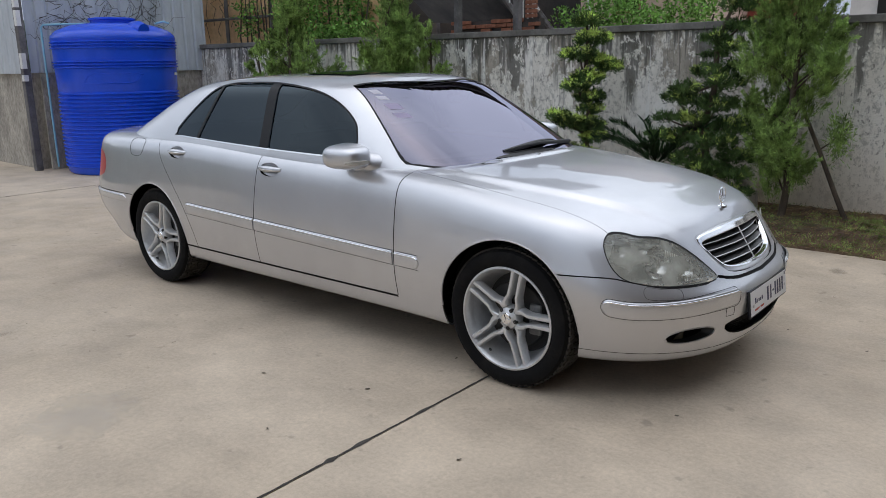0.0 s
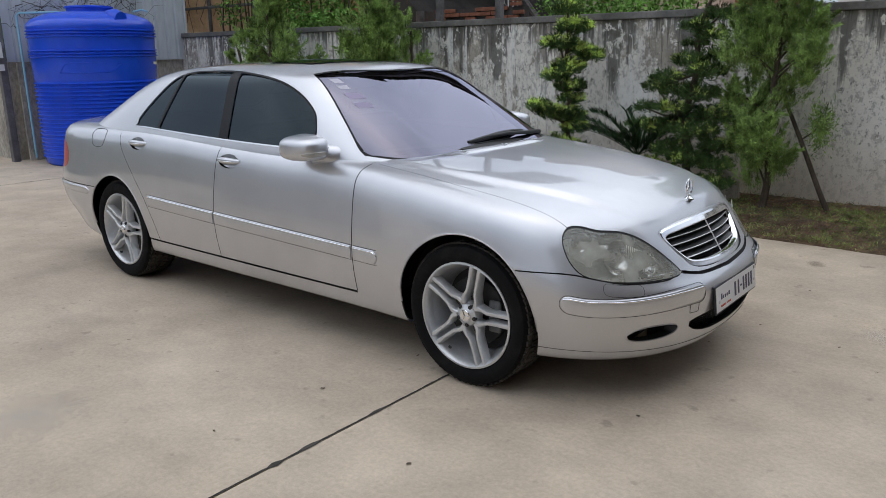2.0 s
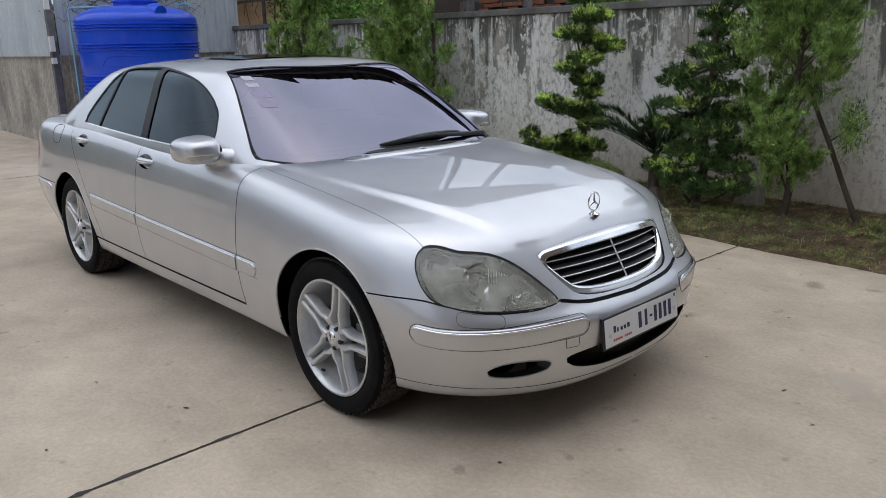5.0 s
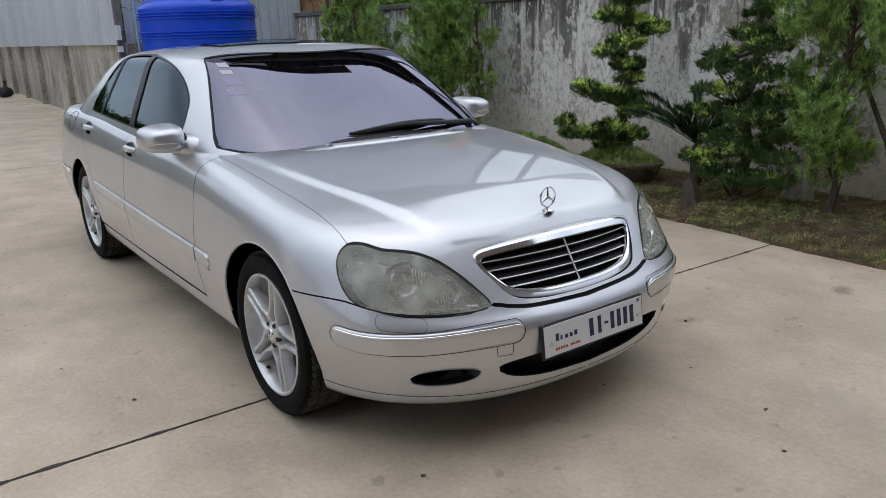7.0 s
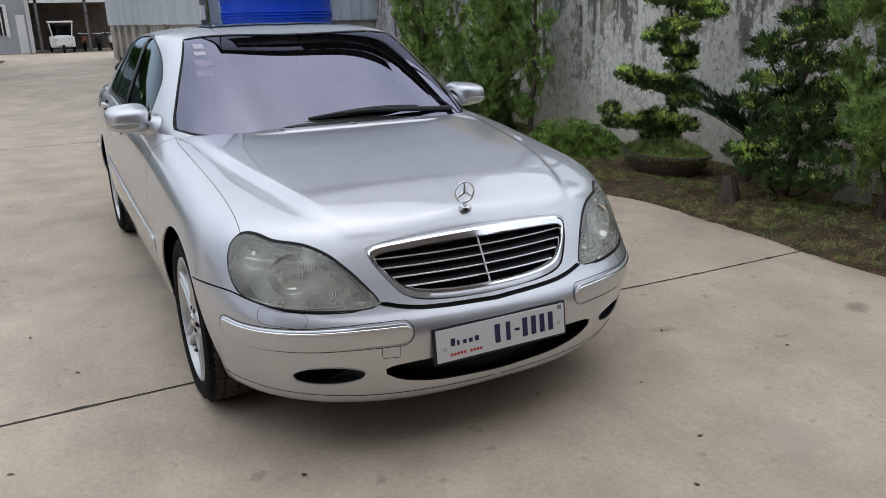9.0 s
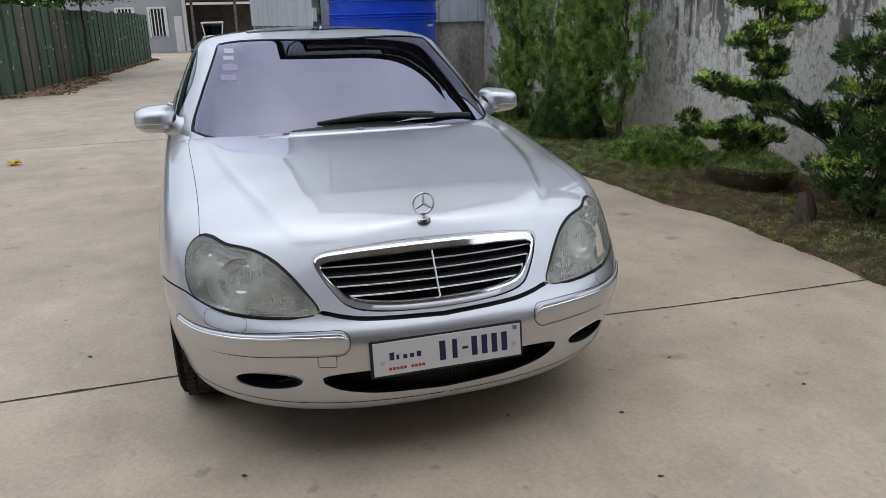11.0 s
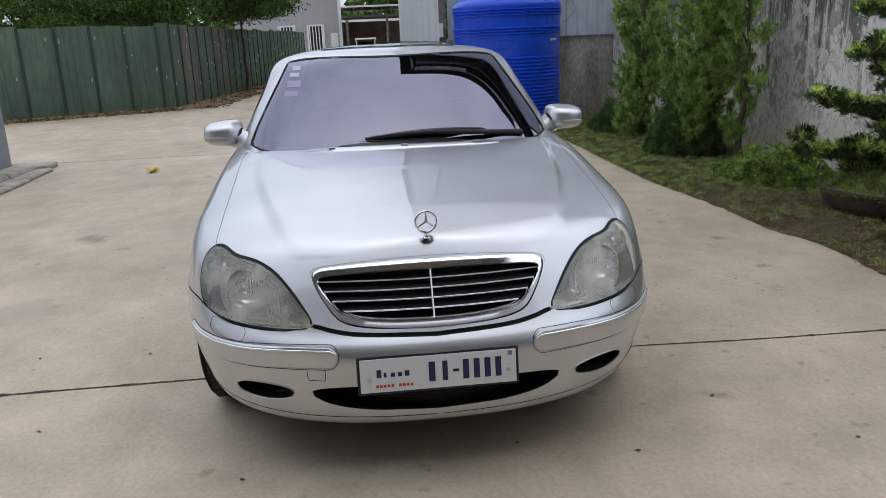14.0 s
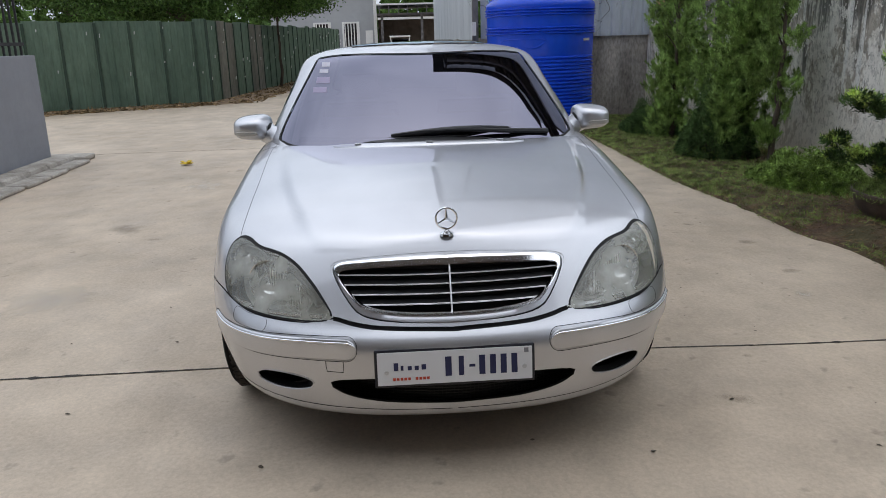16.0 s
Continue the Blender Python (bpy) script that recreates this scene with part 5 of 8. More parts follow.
def cabin(root, doors):
    c = cabin_half()
    glass_edge = outline(closed_curve([(-0.2, 0.955), (0.2, 0.955), (0.60, 0.965), (0.735, 0.985), (0.752, 1.01), (0.69, 1.15), (0.62, 1.29), (0.582, 1.368), (0.558, 1.41), (0.53, 1.46), (0.3, 1.50), (-0.2, 1.50)], 5), front_map, lambda co: co.x > -0.2)
    header = lambda co: 0.305 - 0.29 * co.y ** 2 - co.x
    screen = lambda co: max(glass_edge(co), 0.35 * header(co))
    screen_low = lambda co: screen(co) + 0.004 + 0.004 * min(1, max(0, (1.06 - co.z) / 0.05))
    rear = outline(closed_curve([(-0.2, 1.03), (0.2, 1.03), (0.58, 1.05), (0.66, 1.09), (0.60, 1.25), (0.53, 1.36), (0.40, 1.375), (0.2, 1.38), (-0.2, 1.38)], 5), front_map, lambda co: co.x < -0.9)
    light = outline(closed_curve([(0.452, 1.004), (0.458, 1.012), (0.448, 1.075), (0.425, 1.125), (0.372, 1.195), (0.21, 1.292), (0.005, 1.355), (-0.33, 1.390), (-0.64, 1.394), (-0.87, 1.380), (-1.01, 1.318), (-1.175, 1.175), (-1.258, 1.070), (-1.225, 1.050), (-0.9, 1.035), (-0.3, 1.015), (0.3, 1.004), (0.44, 1.003)], 5), side_map, lambda co: co.y > 0.45)
    post = lambda co: co.x - spline(co.z, [(0.9, -0.275), (1.1, -0.305), (1.4, -0.365)])
    quarter = lambda co: co.x - spline(co.z, [(0.95, -1.0), (1.06, -0.985), (1.35, -0.885)])
    hatch = outline(closed_curve([(0.02, 0.1), (0.02, 0.30), (0.0, 0.375), (-0.05, 0.40), (-0.35, 0.40), (-0.40, 0.375), (-0.42, 0.3), (-0.42, -0.1), (0.02, -0.1)], 5), plan_map, lambda co: co.z > 1.38)
    for f, gs in ((screen, (-0.004, 0.0015)), (screen_low, (0.0,)), (rear, (-0.012, 0.004)), (light, (-0.006, 0.002)), (post, (-0.042, 0.042)), (quarter, (-0.011, 0.011)), (hatch, (-0.004, 0.004))):
        for g in gs:
            cut(c, lambda co, f=f, g=g: f(co) - g)

    def kind(p):
        a = screen(p)
        if a < 0.0015:
            return "windscreen" if screen_low(p) < 0 else "front_seal"
        a = rear(p)
        if a < 0.004:
            return "rear_window" if a < -0.012 else "rear_seal"
        a = light(p)
        if a < -0.006:
            if abs(post(p)) < 0.042:
                return "pillar"
            if abs(quarter(p)) < 0.011:
                return "divider"
            return "front" if post(p) > 0 else ("back" if quarter(p) > 0 else "corner")
        if a < 0.002:
            return "bright" if p.z < 1.052 and -1.25 < p.x < 0.46 else "frame"
        a = hatch(p)
        if a < 0.004:
            return "hatch" if a < -0.004 else "hatch_seal"
        return "roof"

    reg = split_regions(c, kind)
    panel("roof", reg["roof"], MAT["paint"], root, (-1, 1), "silver roof with its pillars")
    panel("windscreen", reg["windscreen"], MAT["windscreen"], root, (-1, 1), "violet-tinted windscreen that mirrors the sky", lift=-0.003)
    panel("rear_window", reg["rear_window"], MAT["side_glass"], root, (-1, 1), "", lift=-0.003)
    for key in ("front_seal", "rear_seal", "hatch_seal"):
        panel("window_seal", reg[key], MAT["shell"], root, (-1, 1), "black rubber seal", lift=0.0005)
    panel("sunroof", reg["hatch"], MAT["side_glass"], root, (-1, 1), "dark glass sunroof", lift=0.006)
    for s in (-1, 1):
        panel("side_window", reg["front"], MAT["side_glass"], doors["door_f", s], (s,), "dark tinted glass", lift=-0.005)
        panel("side_window", reg["back"], MAT["side_glass"], doors["door_r", s], (s,), "dark tinted glass", lift=-0.005)
        panel("quarter_window", reg["corner"], MAT["side_glass"], doors["door_r", s], (s,), "dark tinted glass", lift=-0.005)
        panel("door_pillar", reg["pillar"], MAT["trim_black"], root, (s,), "gloss black pillar trim", lift=0.001)
        panel("window_divider", reg["divider"], MAT["trim_black"], doors["door_r", s], (s,), "", lift=0.001)
        panel("window_frame", reg["frame"], MAT["trim_black"], root, (s,), "", lift=0.001)
        panel("window_strip", reg["bright"], MAT["chrome"], root, (s,), "thin bright strip under the windows", lift=0.004)
    see = surface_caster(c)
    for k, (z, h, w) in enumerate(((1.345, 0.022, 0.046), (1.312, 0.018, 0.050), (1.268, 0.030, 0.075), (1.222, 0.026, 0.075))):
        bm = bmesh.new()
        grid = []
        for i in range(5):
            y = 0.545 + 0.30 * (1.36 - z) - w * i / 4
            col = []
            for dz in (-h / 2, h / 2):
                p, n = see((3, y, z + dz), (-1, 0, 0))
                col.append(bm.verts.new((p.x - n.x * 0.0022, -(p.y - n.y * 0.0022), p.z - n.z * 0.0022)))
            grid.append(col)
        for a, b in zip(grid, grid[1:]):
            bm.faces.new((a[0], b[0], b[1], a[1]))
        part("sticker", bm, MAT["sticker" if k < 2 else "sticker_violet"], root, "small pale sticker inside the windscreen")
    # what shows dimly through the glass
    tub = boxes(((-1.6, -0.72, 0.30), (0.95, 0.72, 0.93)), bevel=0.05)
    part("cabin_floor", tub, MAT["cabin"], root)
    for y in (-0.37, 0.37):
        seat = boxes(((-0.38, y - 0.24, 0.9), (-0.24, y + 0.24, 1.08)), ((-0.36, y - 0.12, 1.10), (-0.28, y + 0.12, 1.26)), bevel=0.03)
        part("front_seat", seat, MAT["cabin"], root)
    c.free()


def front_fittings(root, cast):
    C = MAT["chrome"]
    out = lambda y, z: cast((4, abs(y), z), (-1, 0, 0))[0]
    # ---- grille ----
    edge = closed_curve(GRILLE_EDGE + [(-y, z) for y, z in GRILLE_EDGE[-2:0:-1]], 4)
    gx = lambda y, z: 2.322 - 0.34 * y * y - 0.62 * (z - 0.56)
    def ring_band(bands):
        """A band that follows the grille's edge: per point, rows of (inward share, depth, lift) given by its height."""
        bm, rings = bmesh.new(), []
        for y, z in edge:
            top = max(0.0, min(1.0, (z - 0.66) / 0.06))
            rows = []
            for inward, depth in bands(top):
                k, kz = 1 - inward * 0.75 / 0.38, 1 - inward / 0.095
                zi = 0.651 + (z - 0.651) * kz
                rows.append(bm.verts.new((gx(y * k, zi) + depth, y * k, zi)))
            rings.append(rows)
        for r0, r1 in zip(rings, rings[1:] + rings[:1]):
            for i in range(len(r0) - 1):
                bm.faces.new((r0[i], r1[i], r1[i + 1], r0[i + 1]))
        bmesh.ops.recalc_face_normals(bm, faces=bm.faces)
        return bm

    seal, rings = bmesh.new(), []
    for y, z in edge:
        p = cast((4, abs(y) + 1e-4, z), (-1, 0, 0))[0]
        grow = 0.006
        rings.append([seal.verts.new(v) for v in ((p.x - 0.003, y * (1 + grow / 0.38), 0.651 + (z - 0.651) * (1 + grow / 0.095)), (p.x - 0.012, y, z), (gx(y, z) - 0.03, y * 0.985, 0.651 + (z - 0.651) * 0.97))])
    for r0, r1 in zip(rings, rings[1:] + rings[:1]):
        for i in range(2):
            seal.faces.new((r0[i], r1[i], r1[i + 1], r0[i + 1]))
    bmesh.ops.recalc_face_normals(seal, faces=seal.faces)
    shell_w = lambda top: 0.0190 * (1 - top)
    chrome_w = lambda top: 0.0095 + 0.0185 * top
    grille = part("grille", ring_band(lambda t: ((shell_w(t), -0.030), (shell_w(t), 0.0055 - 0.006 * t), (shell_w(t) + chrome_w(t) * 0.25, 0.0095 - 0.005 * t), (shell_w(t) + chrome_w(t) * 0.85, 0.0085 - 0.003 * t), (shell_w(t) + chrome_w(t), 0.004), (shell_w(t) + chrome_w(t), -0.016))), MAT["grille_chrome"], root, "chrome-framed black radiator grille with thin bright bars", True, 18)
    part("grille_seal", seal, MAT["shell"], grille, "black gap round the grille")
    part("grille_shell", ring_band(lambda t: ((-0.001, -0.020), (-0.001, -0.003), (0.003, 0.004 - 0.003 * t), (0.002 + shell_w(t), 0.006 - 0.005 * t), (0.003 + shell_w(t), -0.010))), MAT["paint"], grille, "silver shell round the chrome", True, 60)
    back = bmesh.new()
    back.faces.new([back.verts.new((gx(y, z) - 0.05, y, z)) for y, z in edge])
    part("grille_back", back, MAT["shell"], grille)
    for k in range(4):
        z = 0.597 + 0.0295 * k
        yw = 0.335 + (z - 0.59) * 0.50
        pts = [(gx(y, z) - 0.012, y, z + 0.012 * (1 - (y / 0.36) ** 2) * 0.25) for y in [yw * (i / 8 - 1) for i in range(17)]]
        bar = tube(bmesh.new(), pts, 0.0027, 8)
        part("grille_bar", bar, MAT["bright"], grille, "", True)
        fin = bmesh.new()
        top = [(fin.verts.new((p[0] - 0.002, p[1], p[2])), fin.verts.new((p[0] - 0.035, p[1], p[2] + 0.010))) for p in pts]
        for a, b in zip(top, top[1:]):
            fin.faces.new((a[0], b[0], b[1], a[1]))
        part("grille_fin", fin, MAT["plastic_black"], grille)
    part("grille_post", tube(bmesh.new(), [(gx(0, z) - 0.004, 0, z) for z in (0.562, 0.62, 0.68, 0.728)], 0.0034, 8), MAT["bright"], grille, "", True)
    # ---- lower intake ----
    mesh_b = bmesh.new()
    for k in range(12):
        z = 0.270 + 0.010 * k
        tube(mesh_b, [(2.33 - 0.62 * y * y, y, z) for y in [0.44 * (i / 8 - 1) for i in range(17)]], 0.0022, 4)
    for k in range(61):
        y = -0.42 + 0.014 * k
        tube(mesh_b, [(2.33 - 0.62 * y * y, y, 0.262), (2.33 - 0.62 * y * y, y, 0.382)], 0.0018, 4)
    intake = part("lower_intake", mesh_b, MAT["plastic_black"], root, "black mesh air intake")
    b = bmesh.new()
    ring = [(b.verts.new((2.29 - 0.62 * y * y, y, 0.25)), b.verts.new((2.29 - 0.62 * y * y, y, 0.392))) for y in [0.45 * (i / 10 - 1) for i in range(21)]]
    for p, q in zip(ring, ring[1:]):
        b.faces.new((p[0], q[0], q[1], p[1]))
    part("intake_back", b, MAT["shell"], intake)
    # ---- plate ----
    tilt = Matrix.Translation((2.388, 0.0, 0.415)) @ Matrix.Rotation(radians(-7), 4, "Y")
    place = lambda ob: setattr(ob, "matrix_basis", tilt)
    plate = part("number_plate", boxes(((-0.010, -0.268, -0.065), (0.002, 0.268, 0.065)), bevel=0.006), MAT["plate_frame"], root, "white number plate in a dark frame")
    place(plate)
    face = boxes(((0.002, -0.258, -0.056), (0.0045, 0.258, 0.056)), bevel=0.001)
    part("plate_face", face, MAT["plate_white"], plate)
    for y0, w, z0, z1 in ((-0.033, 0.021, -0.032, 0.034), (0.012, 0.017, -0.032, 0.034), (0.047, 0.020, -0.005, 0.004), (0.080, 0.020, -0.032, 0.034), (0.116, 0.020, -0.032, 0.034), (0.152, 0.020, -0.032, 0.034), (0.188, 0.020, -0.032, 0.034)):
        part("plate_bar", boxes(((0.0045, y0, z0), (0.0055, y0 + w, z1))), MAT["plate_navy"], plate, "dark blue bar")
    for k, (w, h) in enumerate(((0.020, 0.026), (0.012, 0.016), (0.018, 0.014), (0.018, 0.014), (0.020, 0.018))):
        part("plate_bar", boxes(((0.0045, -0.204 + 0.023 * k, -0.006), (0.0055, -0.204 + 0.023 * k + w * 0.75, -0.006 + h))), MAT["plate_navy"], plate, "short dark bar")
    for k in (0, 1, 2, 3, 4, 6, 7, 8, 9):
        part("plate_bar", boxes(((0.0045, -0.208 + 0.0125 * k, -0.040), (0.0055, -0.199 + 0.0125 * k, -0.031))), MAT["plate_red"], plate, "tiny red bar")
    for y in (-0.228, 0.232):
        part("plate_screw", lathe(bmesh.new(), [(0.001, 0.0), (0.007, 0.0), (0.008, -0.003)], 12, "z"), MAT["alloy"], plate).matrix_basis = Matrix.Translation((0.0075, y, -0.012)) @ Matrix.Rotation(math.pi / 2, 4, "Y")
    part("plate_stamp", boxes(((0.0045, 0.231, 0.036), (0.0055, 0.246, 0.051))), MAT["stamp"], plate, "small grey square")
    # ---- ornament ----
    p, n = cast((2.135, 0.001, 3), (0, 0, -1))
    orn = new("bonnet_ornament")
    orn.parent = root
    orn.matrix_basis = Matrix.Translation((2.135, 0, p.z))
    tagged(orn, "upright chrome ring with three thin spokes")
    part("base", lathe(bmesh.new(), [(0.001, 0.016), (0.008, 0.014), (0.014, 0.008), (0.024, 0.004), (0.026, -0.004)], 24), C, orn, "", True)
    part("stem", lathe(bmesh.new(), [(0.006, 0.010), (0.005, 0.018), (0.004, 0.021)], 10), C, orn, "", True)
    ring = tube(bmesh.new(), [(0, 0.037 * math.sin(k * math.tau / 40), 0.056 + 0.037 * math.cos(k * math.tau / 40)) for k in range(41)], 0.0040, 8)
    part("ring", ring, C, orn, "", True)
    for k in range(3):
        a = k * math.tau / 3
        part("spoke", tube(bmesh.new(), [(0, 0, 0.056), (0, 0.036 * math.sin(a), 0.056 + 0.036 * math.cos(a))], [0.0065, 0.0020], 6), C, orn)
    # ---- bonnet's rear: washer jets, intake lip, wipers ----
    for y in (-0.34, 0.0, 0.34):
        p, n = cast((1.085 - 0.20 * y * y, abs(y) + 1e-3, 3), (0, 0, -1))
        part("washer_jet", boxes(((p.x - 0.012, y - 0.016, p.z + 0.003), (p.x + 0.012, y + 0.016, p.z + 0.013)), bevel=0.003), MAT["paint"], root)
    # flat panel with rounded ends across the rear of the bonnet
    slab = bmesh.new()
    rows = []
    for i in range(41):
        y = -0.46 + 0.92 * i / 40
        w = 0.040 * math.sqrt(max(0.02, 1 - (abs(y) / 0.465) ** 8))
        xm = 1.085 - 0.20 * y * y
        row = []
        for dx, dz in ((-1.0, 0.000), (-0.9, 0.005), (0.9, 0.005), (1.0, 0.000)):
            p, n = cast((xm + dx * w, abs(y) + 1e-3, 3), (0, 0, -1))
            row.append(slab.verts.new((xm + dx * w, y, p.z + dz)))
        rows.append(row)
    for a, b in zip(rows, rows[1:]):
        for k in range(3):
            slab.faces.new((a[k], a[k + 1], b[k + 1], b[k]))
    bmesh.ops.recalc_face_normals(slab, faces=slab.faces)
    part("bonnet_vent", slab, MAT["paint"], root, "", True, 50)
    cowl = bmesh.new()
    rows = []
    for i in range(33):
        y = -0.64 + 1.28 * i / 32
        xb = 1.03 - 0.36 * y * y
        rows.append([cowl.verts.new((xb + dx, y, z)) for dx, z in ((-0.05, 1.006), (0.0, 0.996), (0.018, 0.990))])
    for a, b in zip(rows, rows[1:]):
        for k in range(2):
            cowl.faces.new((a[k], b[k], b[k + 1], a[k + 1]))
    bmesh.ops.recalc_face_normals(cowl, faces=cowl.faces)
    part("cowl", cowl, MAT["plastic_black"], root, "black plastic cowl under the windscreen", True)
    wip = new("wiper")
    wip.parent = root
    tagged(wip, "black wiper resting on the windscreen")
    arm = [(0.93, 0.60, 1.005), (0.985, 0.40, 1.020), (1.00, 0.16, 1.035), (0.99, -0.02, 1.030)]
    part("arm", tube(bmesh.new(), arm, [0.014, 0.012, 0.010, 0.008], 8), MAT["plastic_black"], wip, "", True)
    blade = [(0.985 - 0.34 * y * y, y, 1.012 + 0.022 * math.sin(math.pi * min(1, max(0, (0.52 - y) / 0.70)))) for y in [0.52 - 0.70 * i / 10 for i in range(11)]]
    bb = bmesh.new()
    tube(bb, blade, [0.010 + 0.006 * math.sin(math.pi * i / 10) for i in range(11)], 6)
    part("blade", bb, MAT["plastic_black"], wip)
    bb = tube(bmesh.new(), [(1.00 - 0.3 * y * y, y, 1.000) for y in (-0.52, -0.3, -0.1, 0.2)], 0.008, 6)
    part("linkage", bb, MAT["plastic_black"], wip)


def flank_fittings(root, doors, cast):
    for s in (-1, 1):
        for key, (x, z) in zip(("door_f", "door_r"), HANDLES):
            p, n = cast((x, 2, z + 0.040), (0, -1, 0))
            h = new("door_handle")
            h.parent = doors[key, s]
            h.matrix_basis = Matrix.Translation((x, s * p.y, z)) @ Matrix.Rotation(0 if s < 0 else math.pi, 4, "Z")
            cup = lathe(bmesh.new(), [(0.001, 0.0065), (0.5, 0.006), (0.8, 0.004), (0.97, 0.001), (1.03, -0.001), (1.07, 0.001)], 36, "y")
            bmesh.ops.transform(cup, matrix=Matrix.Diagonal((0.093, 1.0, 0.040, 1)), verts=cup.verts)
            part("handle_cup", cup, MAT["paint"], h, "", True, 70)
            bar = bmesh.new()
            pts = [(-0.102 + 0.204 * k / 10, -0.010 - 0.022 * math.sin(math.pi * k / 10), 0.004) for k in range(11)]
            tube(bar, pts, [0.010 + 0.009 * math.sin(math.pi * k / 10) for k in range(11)], 10)
            part("handle_bar", bar, MAT["paint"], h, "", True)
            part("handle_strip", tube(bmesh.new(), [(q[0], q[1] - 0.0165, q[2] - 0.001) for q in pts[2:9]], 0.0025, 6), MAT["chrome"], h, "thin chrome strip")
        # mirror
        mr = new("door_mirror")
        mr.parent = doors["door_f", s]
        mr.matrix_basis = pose(0.480, s * 0.925, 1.024)
        tagged(mr, "silver mirror with a clear indicator strip")
        wide = lambda t: 0.100 * t
        bm = bmesh.new()
        bmesh.ops.create_uvsphere(bm, u_segments=40, v_segments=24, radius=1.0)
        e = lambda t, k: math.copysign(abs(t) ** k, t)
        for v in bm.verts:
            x, y, z = v.co
            x2, y2, z2 = e(x, 0.80), e(y * s, 0.62) * s, e(z, 0.62)
            v.co = (0.150 * x2 if x2 > 0 else 0.095 * x2, wide(y2), 0.066 * z2 * (1 - 0.12 * y2 * s) + 0.003)
        part("mirror_cap", bm, MAT["paint"], mr, "", True, 80)
        part("mirror_foot", tube(bmesh.new(), [(0.020, -s * 0.070, -0.025), (0.05, -s * 0.098, -0.036), (0.085, -s * 0.128, -0.050), (0.11, -s * 0.165, -0.056)], [0.058, 0.051, 0.064, 0.064], 16), MAT["paint"], mr, "", True, 70)
        part("mirror_seam", tube(bmesh.new(), [(0.044 + 0.060 * math.cos(a), -s * 0.094, -0.032 + 0.054 * math.sin(a)) for a in [k * math.tau / 24 for k in range(25)]], 0.009, 6), MAT["shell"], mr)
        part("mirror_glass", boxes(((-0.0965, -0.040, -0.022), (-0.088, 0.040, 0.024)), bevel=0.002), MAT["chrome"], mr)
        strip = bmesh.new()
        rows = []
        for k in range(15):
            t = k / 14
            y = s * (-0.040 + 0.128 * t)
            xx = 0.150 * max(0.03, 1 - min(0.99, abs(y / 0.100)) ** 3.2) ** 0.40 + 0.004
            hgt = 0.012 * (1 - 0.7 * (abs(t - 0.5) * 2) ** 5)
            rows.append([strip.verts.new((xx + dx, y, -0.018 + hgt * f)) for dx, f in ((-0.004, -1), (0.002, -0.8), (0.003, 0), (0.002, 0.8), (-0.004, 1))])
        for a, b in zip(rows, rows[1:]):
            for k in range(4):
                strip.faces.new((a[k], b[k], b[k + 1], a[k + 1]))
        part("indicator", strip, MAT["indicator"], mr, "pale indicator strip in a dark slot", True)


car()

# ---- planting ----
def leaf_mesh(name, base, way, length, width, mat, seed=0, fold=0.0):
    """Many small pointed leaves: arrays of base points and directions."""
    rng = np.random.default_rng(seed)
    n = len(base)
    way = way / np.linalg.norm(way, axis=1, keepdims=True)
    side = np.cross(way, rng.normal(size=(n, 3)))
    side /= np.linalg.norm(side, axis=1, keepdims=True) + 1e-9
    ln = (length * rng.uniform(0.7, 1.25, n))[:, None]
    wd = (width * rng.uniform(0.7, 1.2, n))[:, None]
    mid = base + way * ln * 0.45
    co = np.stack([base, mid + side * wd, base + way * ln, mid - side * wd], 1).reshape(-1, 3)
    me = bpy.data.meshes.new(name)
    me.from_pydata(co.tolist(), [], np.arange(4 * n).reshape(-1, 4).tolist())
    me.materials.append(mat)
    return me


def leafy(name, base, way, length, width, mat, parent, label="", seed=0):
    ob = new(name, leaf_mesh(name, np.array(base), np.array(way), length, width, mat, seed))
    ob.parent = parent
    return tagged(ob, label)


def crooked(start, end, steps, wobble, seed):
    rng = np.random.default_rng(seed)
    a, b = np.array(start, float), np.array(end, float)
    pts = [a + (b - a) * i / steps for i in range(steps + 1)]
    return [tuple(p + rng.normal(size=3) * wobble * (0 < i < steps)) for i, p in enumerate(pts)]


